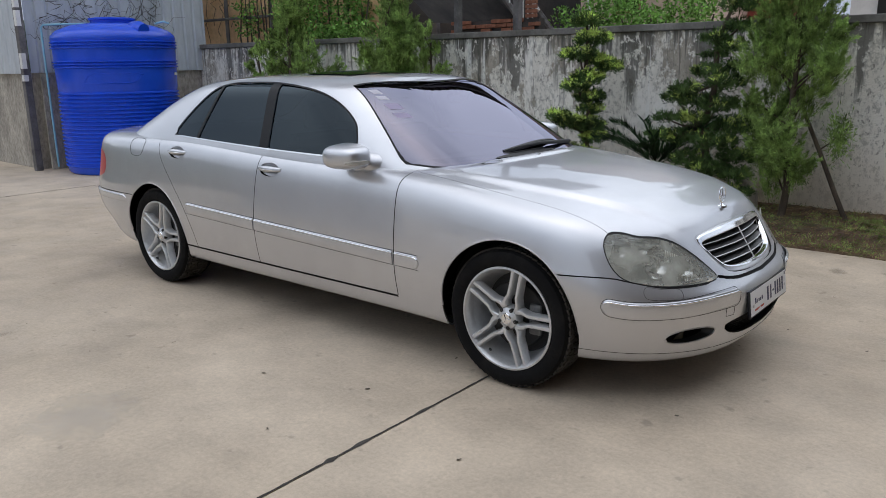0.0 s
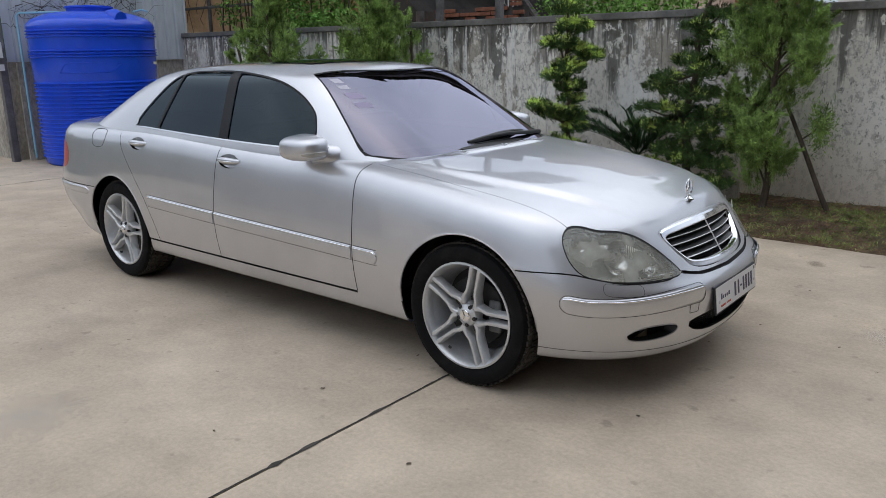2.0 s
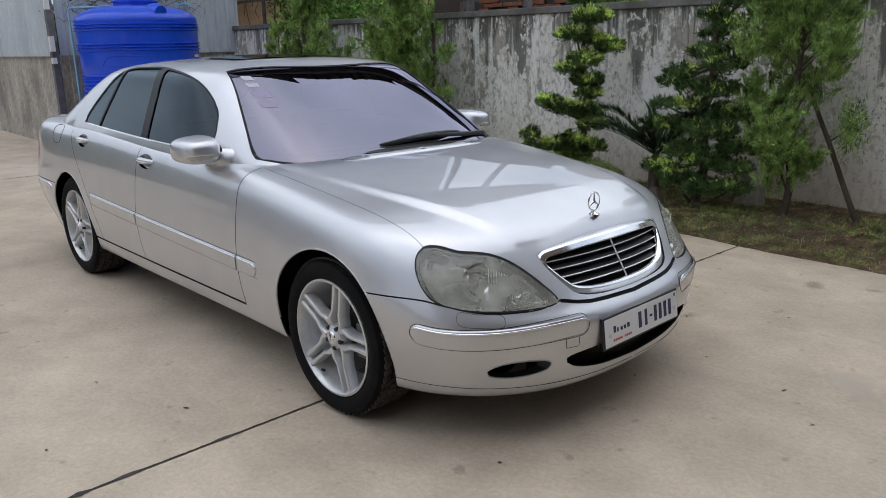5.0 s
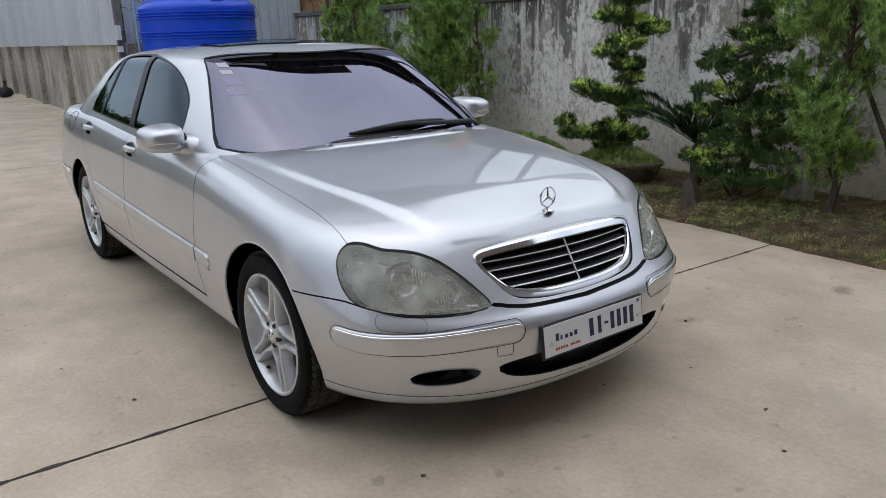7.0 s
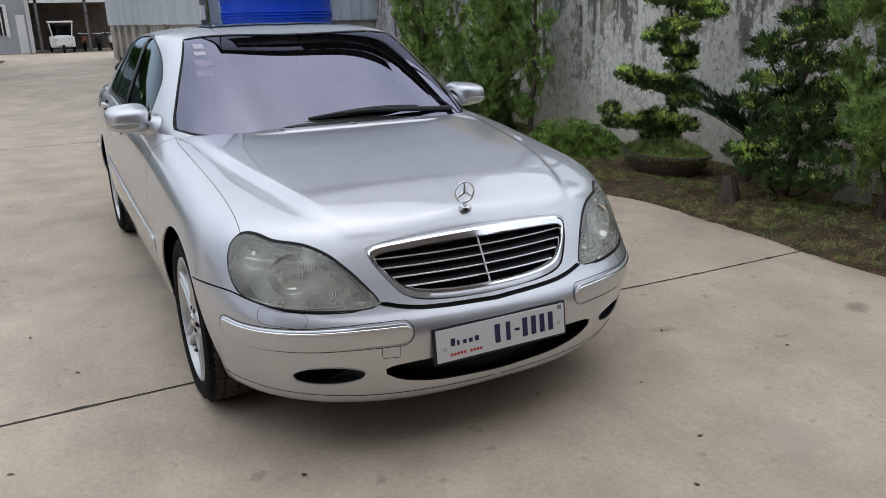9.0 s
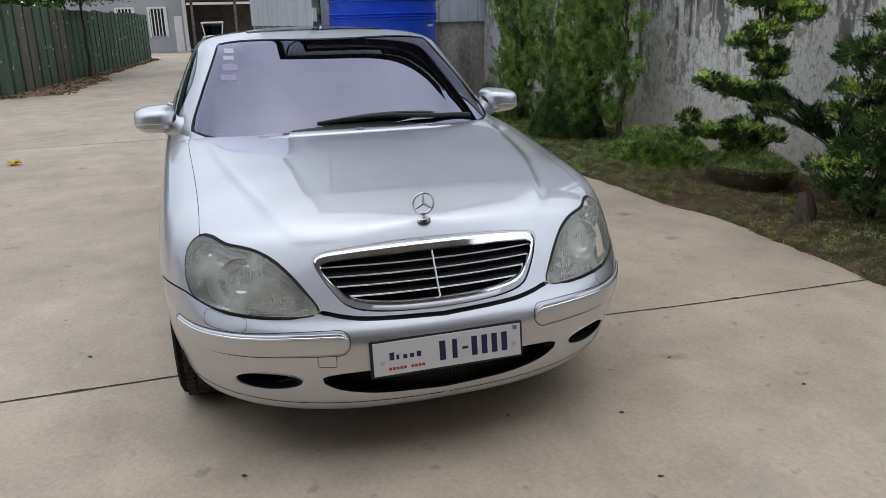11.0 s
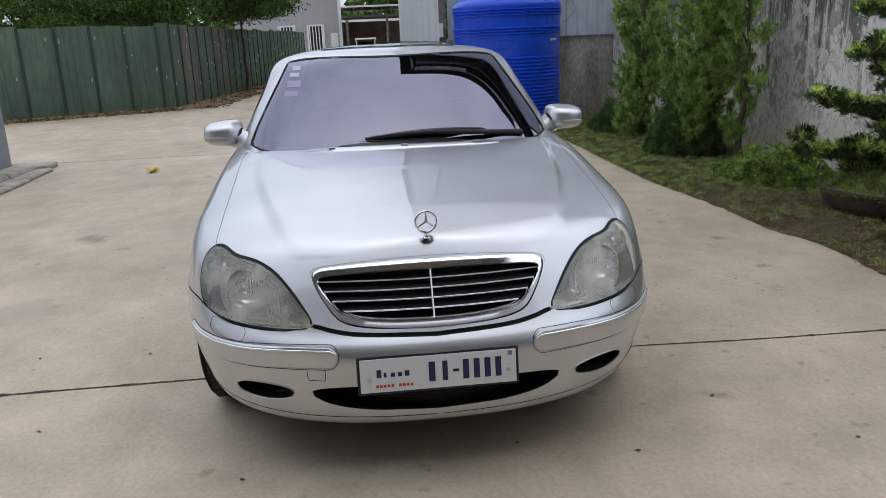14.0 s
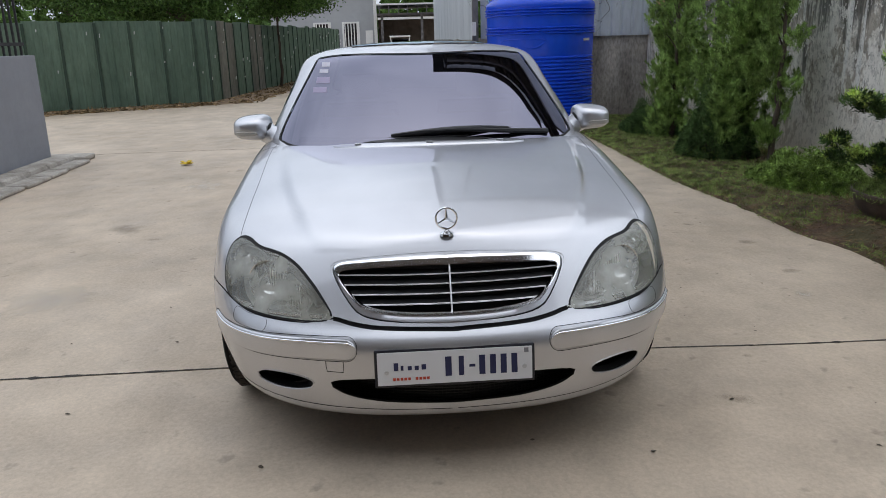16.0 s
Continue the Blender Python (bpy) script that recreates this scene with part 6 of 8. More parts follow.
def thuja(x, y, height, radius, foot, lean=0.0, seed=1, dense=5200, label="", mat="cypress", clumps=None):
    """An upright conifer: bare foot, then a crown of feathery upright sprays."""
    rng = np.random.default_rng(seed)
    root = thing("conifer", label or "feathery green conifer shrub growing in the bed", "shrub", at=pose(x, y, bed_height(x, y) - 0.03))
    tube_pts = crooked((0, 0, 0), (lean, 0, height * 0.85), 7, 0.02, seed)
    part("trunk", tube(bmesh.new(), tube_pts, [0.035 - 0.003 * i for i in range(8)], 8), MAT["bark"], root, "", True)
    if clumps is None:
        clumps = []
        for i in range(max(5, int(dense / 300))):
            t = (i + rng.uniform(0, 1)) / max(5, int(dense / 300))
            bulge = math.sin(math.pi * min(1, 0.20 + 0.74 * t)) ** 0.8
            size = rng.uniform(0.10, 0.18) * (0.65 + 0.5 * bulge) * min(1.3, radius / 0.33)
            clumps.append((rng.uniform(-1, 1) * max(0.02, radius * bulge - size * 0.6), foot + size * 0.5 + (height - foot - size) * t, size))
    base, way = [], []
    wood = bmesh.new()
    for cx, cz, size in clumps:
        cy = rng.uniform(-0.5, 0.5) * radius
        c0 = np.array([lean * cz / height + cx, cy, cz])
        tube(wood, [(lean * cz / height * 0.9, 0, max(0.05, cz - 0.22)), tuple((c0 + np.array([0, 0, cz - 0.16])) / 2 * np.array([1, 1, 1])), tuple(c0)], [0.010, 0.007, 0.003], 5)
        for _ in range(int(23 * (size / 0.18) ** 2) + 5):
            d = rng.normal(size=3)
            d /= np.linalg.norm(d)
            c = c0 + d * np.array([1, 1, 1.25]) * size * rng.uniform(0.15, 1.0) ** 0.6
            up = np.array([0.55 * d[0], 0.55 * d[1], 0.72]) + rng.normal(size=3) * 0.22
            up /= np.linalg.norm(up)
            n = 150
            s = rng.uniform(0, 1, n)
            # a plume: wide at its foot, drawn out to a point
            base.append(c + np.outer(s - 0.40, up) * size * 0.95 + rng.normal(size=(n, 3)) * (0.024 * (1.08 - s))[:, None])
            way.append(up * 0.95 + rng.normal(size=(n, 3)) * 0.36)
    part("branch_frame", wood, MAT["bark"], root)
    leafy("crown", np.concatenate(base), np.concatenate(way), 0.036, 0.0034, MAT[mat], root, "", seed)
    return root


def pads(root, spots, needles, rng, bright, dark_mat, tip_mat, length=0.046):
    base, way, tb, tw = [], [], [], []
    for (px, py, pz, r) in spots:
        nr = int(3.0 * needles * (r / 0.15) ** 2)
        for _ in range(nr // 12):
            a, q = rng.uniform(0, math.tau), r * math.sqrt(rng.uniform(0, 1))
            top = 0.55 * r * math.sqrt(max(0, 1 - (q / r) ** 2))
            c = np.array([px + q * math.cos(a), py + q * math.sin(a), pz + rng.uniform(-0.8, 1.0) * top])
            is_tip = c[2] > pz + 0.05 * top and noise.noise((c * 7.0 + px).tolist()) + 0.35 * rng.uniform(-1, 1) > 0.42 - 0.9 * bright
            d = np.array([math.cos(a) * q / r * 0.9, math.sin(a) * q / r * 0.9, 0.75]) + rng.normal(size=(12, 3)) * 0.55
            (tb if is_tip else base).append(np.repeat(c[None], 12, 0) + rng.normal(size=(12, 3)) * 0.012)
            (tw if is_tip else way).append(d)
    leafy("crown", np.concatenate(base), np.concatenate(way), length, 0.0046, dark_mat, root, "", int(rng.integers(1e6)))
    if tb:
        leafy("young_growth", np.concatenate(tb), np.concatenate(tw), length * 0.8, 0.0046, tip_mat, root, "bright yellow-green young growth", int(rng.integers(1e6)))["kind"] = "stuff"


def cloud_tree(x, y, height, label, spots, trunk, seed, needles=520, bright=0.3, mat="podocarp"):
    rng = np.random.default_rng(seed)
    z0 = bed_height(x, y) - 0.03
    root = thing("bonsai_tree", label, "shrub", at=pose(x, y, z0))
    part("trunk", tube(bmesh.new(), trunk, [0.045 - 0.035 * i / (len(trunk) - 1) for i in range(len(trunk))], 10), MAT["bark"], root, "", True)
    for (px, py, pz, r) in spots:
        near = min(trunk, key=lambda p: abs(p[2] - (pz - 0.08)))
        part("limb", tube(bmesh.new(), [near, ((near[0] + px) / 2, (near[1] + py) / 2, (near[2] + pz) / 2 - 0.03), (px, py, pz)], [0.016, 0.011, 0.006], 6), MAT["bark"], root, "", True)
    pads(root, spots, needles, rng, bright, MAT[mat], MAT["podocarp_tip"])
    return root


def cycad(x, y, z, seed, fronds=16, reach=0.55):
    rng = np.random.default_rng(seed)
    root = thing("cycad", "dark cycad with stiff arching fronds in the bed", "shrub", at=pose(x, y, bed_height(x, y) - 0.02))
    part("trunk", lathe(bmesh.new(), [(0.05, 0.0), (0.055, z * 0.4), (0.05, z), (0.01, z + 0.04)], 12), MAT["bark"], root, "", True)
    for k in range(fronds):
        a = k * 2.4 + rng.uniform(-0.2, 0.2)
        lift = rng.uniform(0.30, 0.75)
        span = reach * (0.62 + 0.38 * abs(math.cos(a)))
        spine = []
        for i in range(9):
            t = i / 8
            r = span * t
            spine.append(np.array([r * math.cos(a), r * math.sin(a), z + 0.02 + lift * math.sin(t * 1.6) * 0.6]))
        fr = part("frond", tube(bmesh.new(), [tuple(p) for p in spine], [0.006 - 0.0005 * i for i in range(9)], 5), MAT["cycad"], root)
        base, way = [], []
        for i in range(60):
            t = 0.10 + 0.9 * i / 60
            j = min(7, int(t * 8))
            p = spine[j] + (spine[j + 1] - spine[j]) * (t * 8 - j)
            d = spine[j + 1] - spine[j]
            d /= np.linalg.norm(d)
            s = np.cross(d, (0, 0, 1))
            for sg in (-1, 1):
                base.append(p)
                way.append(s * sg * 0.55 + d * 0.55 + np.array([0, 0, 0.65]))
        leafy("leaflet", base, way, 0.115, 0.0050, MAT["cycad"], fr, "", k)
    return root


def ground_bush(x, y, rx, ry, h, n, mat, label, seed, length=0.05, width=0.0042):
    rng = np.random.default_rng(seed)
    root = thing("low_bush", label, "shrub", at=pose(x, y, bed_height(x, y)))
    n = int(n * 5.0)
    a, q = rng.uniform(0, math.tau, n), np.sqrt(rng.uniform(0, 1, n))
    hump = h * (1 - q ** 2.4) * (0.75 + 0.25 * np.sin(a * 3 + q * 7))
    z = hump * rng.uniform(0.25, 1.0, n)
    base = np.stack([rx * q * np.cos(a), ry * q * np.sin(a), z], 1)
    way = np.stack([np.cos(a) * q, np.sin(a) * q, np.full(n, 0.5)], 1) + rng.normal(size=(n, 3)) * 0.6
    stems = bmesh.new()
    for _ in range(26):
        b, w = rng.uniform(0, math.tau), rng.uniform(0.2, 0.9)
        tube(stems, [(rx * w * 0.4 * math.cos(b), ry * w * 0.4 * math.sin(b), -0.02), (rx * w * math.cos(b), ry * w * math.sin(b), h * 0.6 * (1 - w * 0.6))], [0.005, 0.002], 5)
    part("stem_tangle", stems, MAT["bark"], root)["kind"] = "stuff"
    leafy("foliage", base, way, length * 0.75, width, mat, root, "", seed)
    return root


def weeds():
    rng = np.random.default_rng(5)

    def strip(name, mat, n, length, width, keep, label, flat, edge=0.02):
        x = rng.uniform(-8.6, 5.0, n)
        y = rng.uniform(2.64 - edge, WALL_Y, n)
        inside = y > np.interp(x, BED_XS, BED_LINE) - edge
        x, y, n = x[inside], y[inside], int(inside.sum())
        dens = np.array([keep(a, b - bed_edge(a) + BED_Y) * (b > bed_edge(a) - edge) + (0.55 * noise.noise((a * 1.6, b * 2.0, 7)) + 0.25 * noise.noise((a * 7, b * 7, 2))) * (b > bed_edge(a)) for a, b in zip(x, y)])
        ok = rng.uniform(0, 1, n) < dens
        x, y = x[ok], y[ok]
        z = np.array([bed_height(a, b) if b > bed_edge(a) else 0.002 for a, b in zip(x, y)]) + rng.uniform(0, 0.012, len(x))
        base = np.stack([x, y, z], 1)
        way = rng.normal(size=(len(x), 3)) * (0.7, 0.7, 0.3) + (0, 0, flat)
        ob = new(name, leaf_mesh(name, base, way, length, width, mat, 9))
        tagged(ob, label, "ground cover", kind="stuff")

    strip("weeds", MAT["grass"], 260000, 0.034, 0.0024, lambda a, b: 0.44 - 0.26 * max(0, min(1, (a + 2.6) / 1.2)) - 0.1 * (b > 3.9), "short green weeds and grass in the bed", 0.7)
    strip("leaf_litter", MAT["dry_grass"], 80000, 0.055, 0.0021, lambda a, b: 0.42 + 0.25 * max(0, min(1, (a + 2.5) / 1.5)) if b > BED_Y else 0.0, "dry brown litter scattered over the soil and the slab edge", 0.05, 0.35)


weeds()
# from the tank towards the nose of the car
ground_bush(-6.3, 3.65, 0.75, 0.45, 0.55, 3200, MAT["podocarp"], "dark shaggy bush by the wall", 31, 0.08)
thuja(-5.45, 3.62, 2.45, 0.47, 0.15, -0.02, 11, 7200)
thuja(-4.62, 3.72, 1.48, 0.28, 0.15, -0.10, 12, 3300)
thuja(-6.40, 3.80, 1.82, 0.18, 0.7, 0.0, 13, 2600, "small young conifer beside the wall")
thuja(-3.58, 3.70, 2.45, 0.47, 0.22, 0.02, 14, 9000)
thuja(-2.98, 3.76, 2.0, 0.25, 0.22, 0.08, 15, 3600)
ground_bush(-3.85, 3.55, 0.55, 0.42, 0.95, 5200, MAT["podocarp"], "dense dark rounded bush under the conifers", 32, 0.06)
ground_bush(-2.15, 3.72, 0.74, 0.48, 0.32, 5200, MAT["creeper"], "low spreading green bush in the bed", 33, 0.042, 0.0075)
cloud_tree(-0.75, 3.74, 1.9, "bonsai conifer with flat bright-tipped pads, in a low pot",
           [(0.03, 0.0, 1.86, 0.15), (0.08, 0.05, 1.68, 0.18), (-0.02, -0.05, 1.52, 0.18), (0.10, 0.15, 1.45, 0.14), (0.16, 0.28, 1.41, 0.13), (0.22, 0.20, 1.38, 0.11), (0.05, 0.0, 1.28, 0.17), (0.0, -0.15, 1.20, 0.14), (0.08, 0.02, 1.08, 0.15),
            (0.08, 0.05, 0.95, 0.13), (-0.02, -0.46, 0.91, 0.11), (0.0, -0.34, 0.86, 0.13), (0.03, -0.20, 0.80, 0.15), (0.09, -0.02, 0.79, 0.17), (0.12, 0.06, 0.65, 0.15),
            (-0.22, -0.50, 0.58, 0.10), (-0.16, -0.42, 0.47, 0.14), (-0.05, -0.30, 0.46, 0.15), (0.05, -0.15, 0.50, 0.17), (0.14, 0.0, 0.43, 0.16), (0.02, -0.10, 0.36, 0.17)],
           [(0.04, -0.05, 0.12), (0.08, 0.0, 0.4), (0.05, 0, 0.7), (0.08, 0.02, 1.0), (0.02, 0, 1.3), (0.05, 0, 1.6), (0.03, 0, 1.84)], 21, 620, 0.62)
cycad(0.08, 3.84, 0.36, 41, 17, 0.72)
cloud_tree(0.62, 3.62, 2.2, "tall dark-needled bonsai conifer with layered pads",
           [(0.24, 0.04, 2.10, 0.13), (0.27, 0.0, 1.90, 0.15), (0.28, 0.06, 1.72, 0.14), (0.09, -0.02, 1.62, 0.13), (0.26, -0.05, 1.54, 0.13), (0.06, 0.05, 1.47, 0.11), (0.04, -0.04, 1.32, 0.14), (0.22, 0.06, 1.36, 0.13), (0.21, -0.04, 1.22, 0.17),
            (-0.28, 0.0, 1.08, 0.12), (-0.15, -0.06, 1.16, 0.14), (-0.08, 0.05, 1.03, 0.14), (0.14, 0.0, 1.02, 0.18), (-0.07, -0.08, 0.88, 0.15), (0.28, 0.05, 0.82, 0.18), (-0.40, 0.06, 0.87, 0.10), (-0.41, -0.05, 0.71, 0.12), (-0.21, 0.0, 0.70, 0.17),
            (0.15, -0.06, 0.68, 0.20), (0.33, 0.03, 0.53, 0.16), (-0.05, -0.08, 0.50, 0.18), (0.37, -0.05, 0.38, 0.14), (0.13, -0.1, 0.42, 0.18), (-0.28, -0.10, 0.34, 0.15), (-0.08, -0.16, 0.26, 0.17), (0.18, -0.16, 0.22, 0.17), (0.40, -0.1, 0.22, 0.14)],
           [(0.0, 0, 0.0), (0.08, 0.02, 0.4), (0.02, 0, 0.8), (0.10, 0.02, 1.2), (0.10, 0, 1.6), (0.22, 0, 1.9), (0.27, 0, 2.08)], 22, 430, 0.14)
thuja(1.42, 3.60, 2.45, 0.36, 0.25, 0.02, 16, 9200, "tall feathery green conifer with clumped sprays, close to the wall", "cypress",
      [(-0.13, 0.49, 0.23), (-0.02, 0.62, 0.20), (-0.24, 0.68, 0.18), (0.09, 0.47, 0.16), (-0.23, 0.97, 0.20), (-0.28, 0.77, 0.16), (-0.34, 1.06, 0.14), (-0.06, 0.80, 0.18), (0.10, 1.07, 0.14), (0.14, 1.22, 0.16), (-0.20, 1.35, 0.20), (-0.30, 1.44, 0.18),
       (-0.06, 1.50, 0.22), (0.30, 1.37, 0.15), (0.35, 1.42, 0.10), (0.20, 1.52, 0.20), (-0.20, 1.68, 0.22), (0.04, 1.74, 0.20), (0.25, 1.64, 0.13), (-0.24, 1.87, 0.18), (-0.04, 1.95, 0.22), (0.15, 1.86, 0.16), (-0.10, 2.16, 0.20), (0.10, 2.20, 0.18), (0.0, 2.40, 0.14)])


def pot(x, y):
    root = thing("plant_pot", "wide shallow dark brown clay pot standing in the bed", "pot", at=pose(x, y, bed_height(x, y) - 0.02))
    bm = lathe(bmesh.new(), [(0.02, 0.0), (0.27, 0.0), (0.33, 0.05), (0.375, 0.12), (0.40, 0.18), (0.415, 0.19), (0.415, 0.21), (0.395, 0.215), (0.375, 0.18), (0.02, 0.17)], 36)
    bmesh.ops.transform(bm, matrix=Matrix.Diagonal((1.12, 0.74, 1, 1)), verts=bm.verts)
    part("pot_body", bm, MAT["terracotta"], root, "", True, 40)
    soil = lathe(bmesh.new(), [(0.375, 0.19), (0.2, 0.22), (0.01, 0.24)], 24)
    bmesh.ops.transform(soil, matrix=Matrix.Diagonal((1.08, 0.72, 1, 1)), verts=soil.verts)
    part("soil", soil, MAT["soil"], root)
    rng = np.random.default_rng(44)
    a, q = rng.uniform(0, math.tau, 5200), np.sqrt(rng.uniform(0, 1, 5200))
    base = np.stack([0.47 * q * np.cos(a), 0.32 * q * np.sin(a), 0.17 + 0.17 * (1 - q * q) * rng.uniform(0.2, 1.0, 5200)], 1)
    leafy("pot_weed", base, rng.normal(size=(5200, 3)) * 0.5 + (0, 0, 0.6), 0.055, 0.0022, MAT["grass"], root, "tangle of low green weeds", 45)["kind"] = "stuff"


pot(-0.62, 3.61)
stake = thing("leaning_stake", "thin bare leaning trunk beside the conifer", "stake", at=pose(1.94, 3.80, 0.03))
part("pole", tube(bmesh.new(), [(0, 0, 0), (-0.13, 0, 0.28), (-0.30, 0.01, 0.66), (-0.44, -0.02, 0.98), (-0.5, -0.05, 1.2)], [0.026, 0.023, 0.02, 0.017, 0.012], 8), MAT["bark"], stake, "", True)
part("twig", tube(bmesh.new(), [(-0.30, 0.01, 0.66), (-0.20, 0.02, 0.74), (-0.14, 0.02, 0.86)], [0.008, 0.006, 0.003], 6), MAT["bark"], stake)
rng_twig = np.random.default_rng(8)
leafy("sprig", np.array((-0.15, 0.02, 0.78)) + rng_twig.normal(size=(900, 3)) * (0.055, 0.05, 0.10), rng_twig.normal(size=(900, 3)) * 0.5 + (0, 0, 0.6), 0.05, 0.006, MAT["cypress"], stake, "small feathery green sprig", 8)
stump = thing("stump", "small dark rotten stump in the bed", "stump", at=pose(0.46, 3.22, 0.02))
part("wood", tube(bmesh.new(), [(0, 0, 0), (0.02, 0.01, 0.12), (-0.02, 0.02, 0.24)], [0.08, 0.07, 0.045], 9), MAT["terracotta"], stump, "", True)
part("root", tube(bmesh.new(), [(0.02, -0.02, 0.14), (0.08, -0.03, 0.06), (0.14, -0.05, 0.0)], [0.03, 0.022, 0.012], 7), MAT["terracotta"], stump)
big = thing("dead_tree", "pale forked foot of an old dead tree at the wall", "dead tree", at=pose(0.95, 3.98, 0.02))
part("bole", tube(bmesh.new(), [(0, 0, 0), (0.03, 0, 0.2), (-0.06, 0.02, 0.42)], [0.15, 0.10, 0.07], 12), MAT["plinth"], big, "", True)

# ---- fittings of the shed corner ----
def shed_corner():
    post = thing("corner_post", "rusty steel post with torn paper stickers at the shed corner", "post", at=pose(SHED_X + 0.12, SHED_Y - 0.10, 0))
    part("shaft", boxes(((-0.05, -0.05, 0), (0.05, 0.05, 5.0)), bevel=0.006), MAT["post"], post)
    for z, h in ((2.36, 0.10), (2.10, 0.22), (1.50, 0.22), (1.32, 0.09)):
        part("sticker", boxes(((-0.02, -0.055, z), (0.052, -0.051, z + h)), ((0.051, -0.05, z), (0.055, 0.01, z + h))), MAT["white_paint"], post, "torn white sticker")
    pipe = thing("water_pipe", "thin pale blue pipe that runs over the tank", "pipe", at=pose(0, 0, 0))
    part("run", tube(bmesh.new(), [(-8.45, 1.52, 0.05), (-8.45, 1.52, 2.08), (-8.43, 1.55, 2.12), (-8.0, 2.0, 2.13), (-7.9, 2.1, 2.14)], 0.016, 8), MAT["blue_pipe"], pipe, "", True)
    part("tap", tube(bmesh.new(), [(-7.45, 2.75, 2.13), (-7.36, 2.84, 2.16), (-7.30, 2.9, 2.13)], 0.014, 8), MAT["blue_pipe"], pipe)
    vine = thing("dry_vine", "bare dry vine creeping over the metal cladding", "vine", at=pose(SHED_X + 0.10, 0, 0))
    rng = np.random.default_rng(8)
    for k in range(60):
        y, z = rng.uniform(1.5, 3.6), rng.uniform(1.9, 2.7)
        pts = [(0, y, z)]
        for _ in range(7):
            y += rng.normal() * 0.10
            z += rng.normal() * 0.09 + 0.01
            pts.append((rng.uniform(-0.01, 0.02), y, z))
        part("stem", tube(bmesh.new(), pts, [0.005 - 0.0005 * i for i in range(8)], 5), MAT["vine"], vine)
    panel_b = thing("loose_sheet", "grey board leaning on the shed behind the tank", "board", at=pose(SHED_X + 0.16, SHED_Y + 0.18, 0))
    part("board", boxes(((-0.02, -0.10, 0), (0.02, 0.32, 1.42)), bevel=0.004), MAT["plinth"], panel_b)
    bag = thing("rubbish_bag", "small knotted black plastic bag on the concrete", "bag", at=pose(-21.9, 1.25, 0))
    bm = bmesh.new()
    bmesh.ops.create_icosphere(bm, subdivisions=3, radius=0.2)
    for v in bm.verts:
        v.co *= 1 + 0.25 * noise.noise(v.co * 9)
        v.co.z = max(v.co.z * 0.85 + 0.16, 0.0)
    part("sack", bm, MAT["plastic_black"], bag, "", True)
    part("knot", tube(bmesh.new(), [(0, 0, 0.30), (0.02, 0.01, 0.38), (-0.02, 0.03, 0.45)], [0.04, 0.03, 0.06], 8), MAT["plastic_black"], bag)


shed_corner()


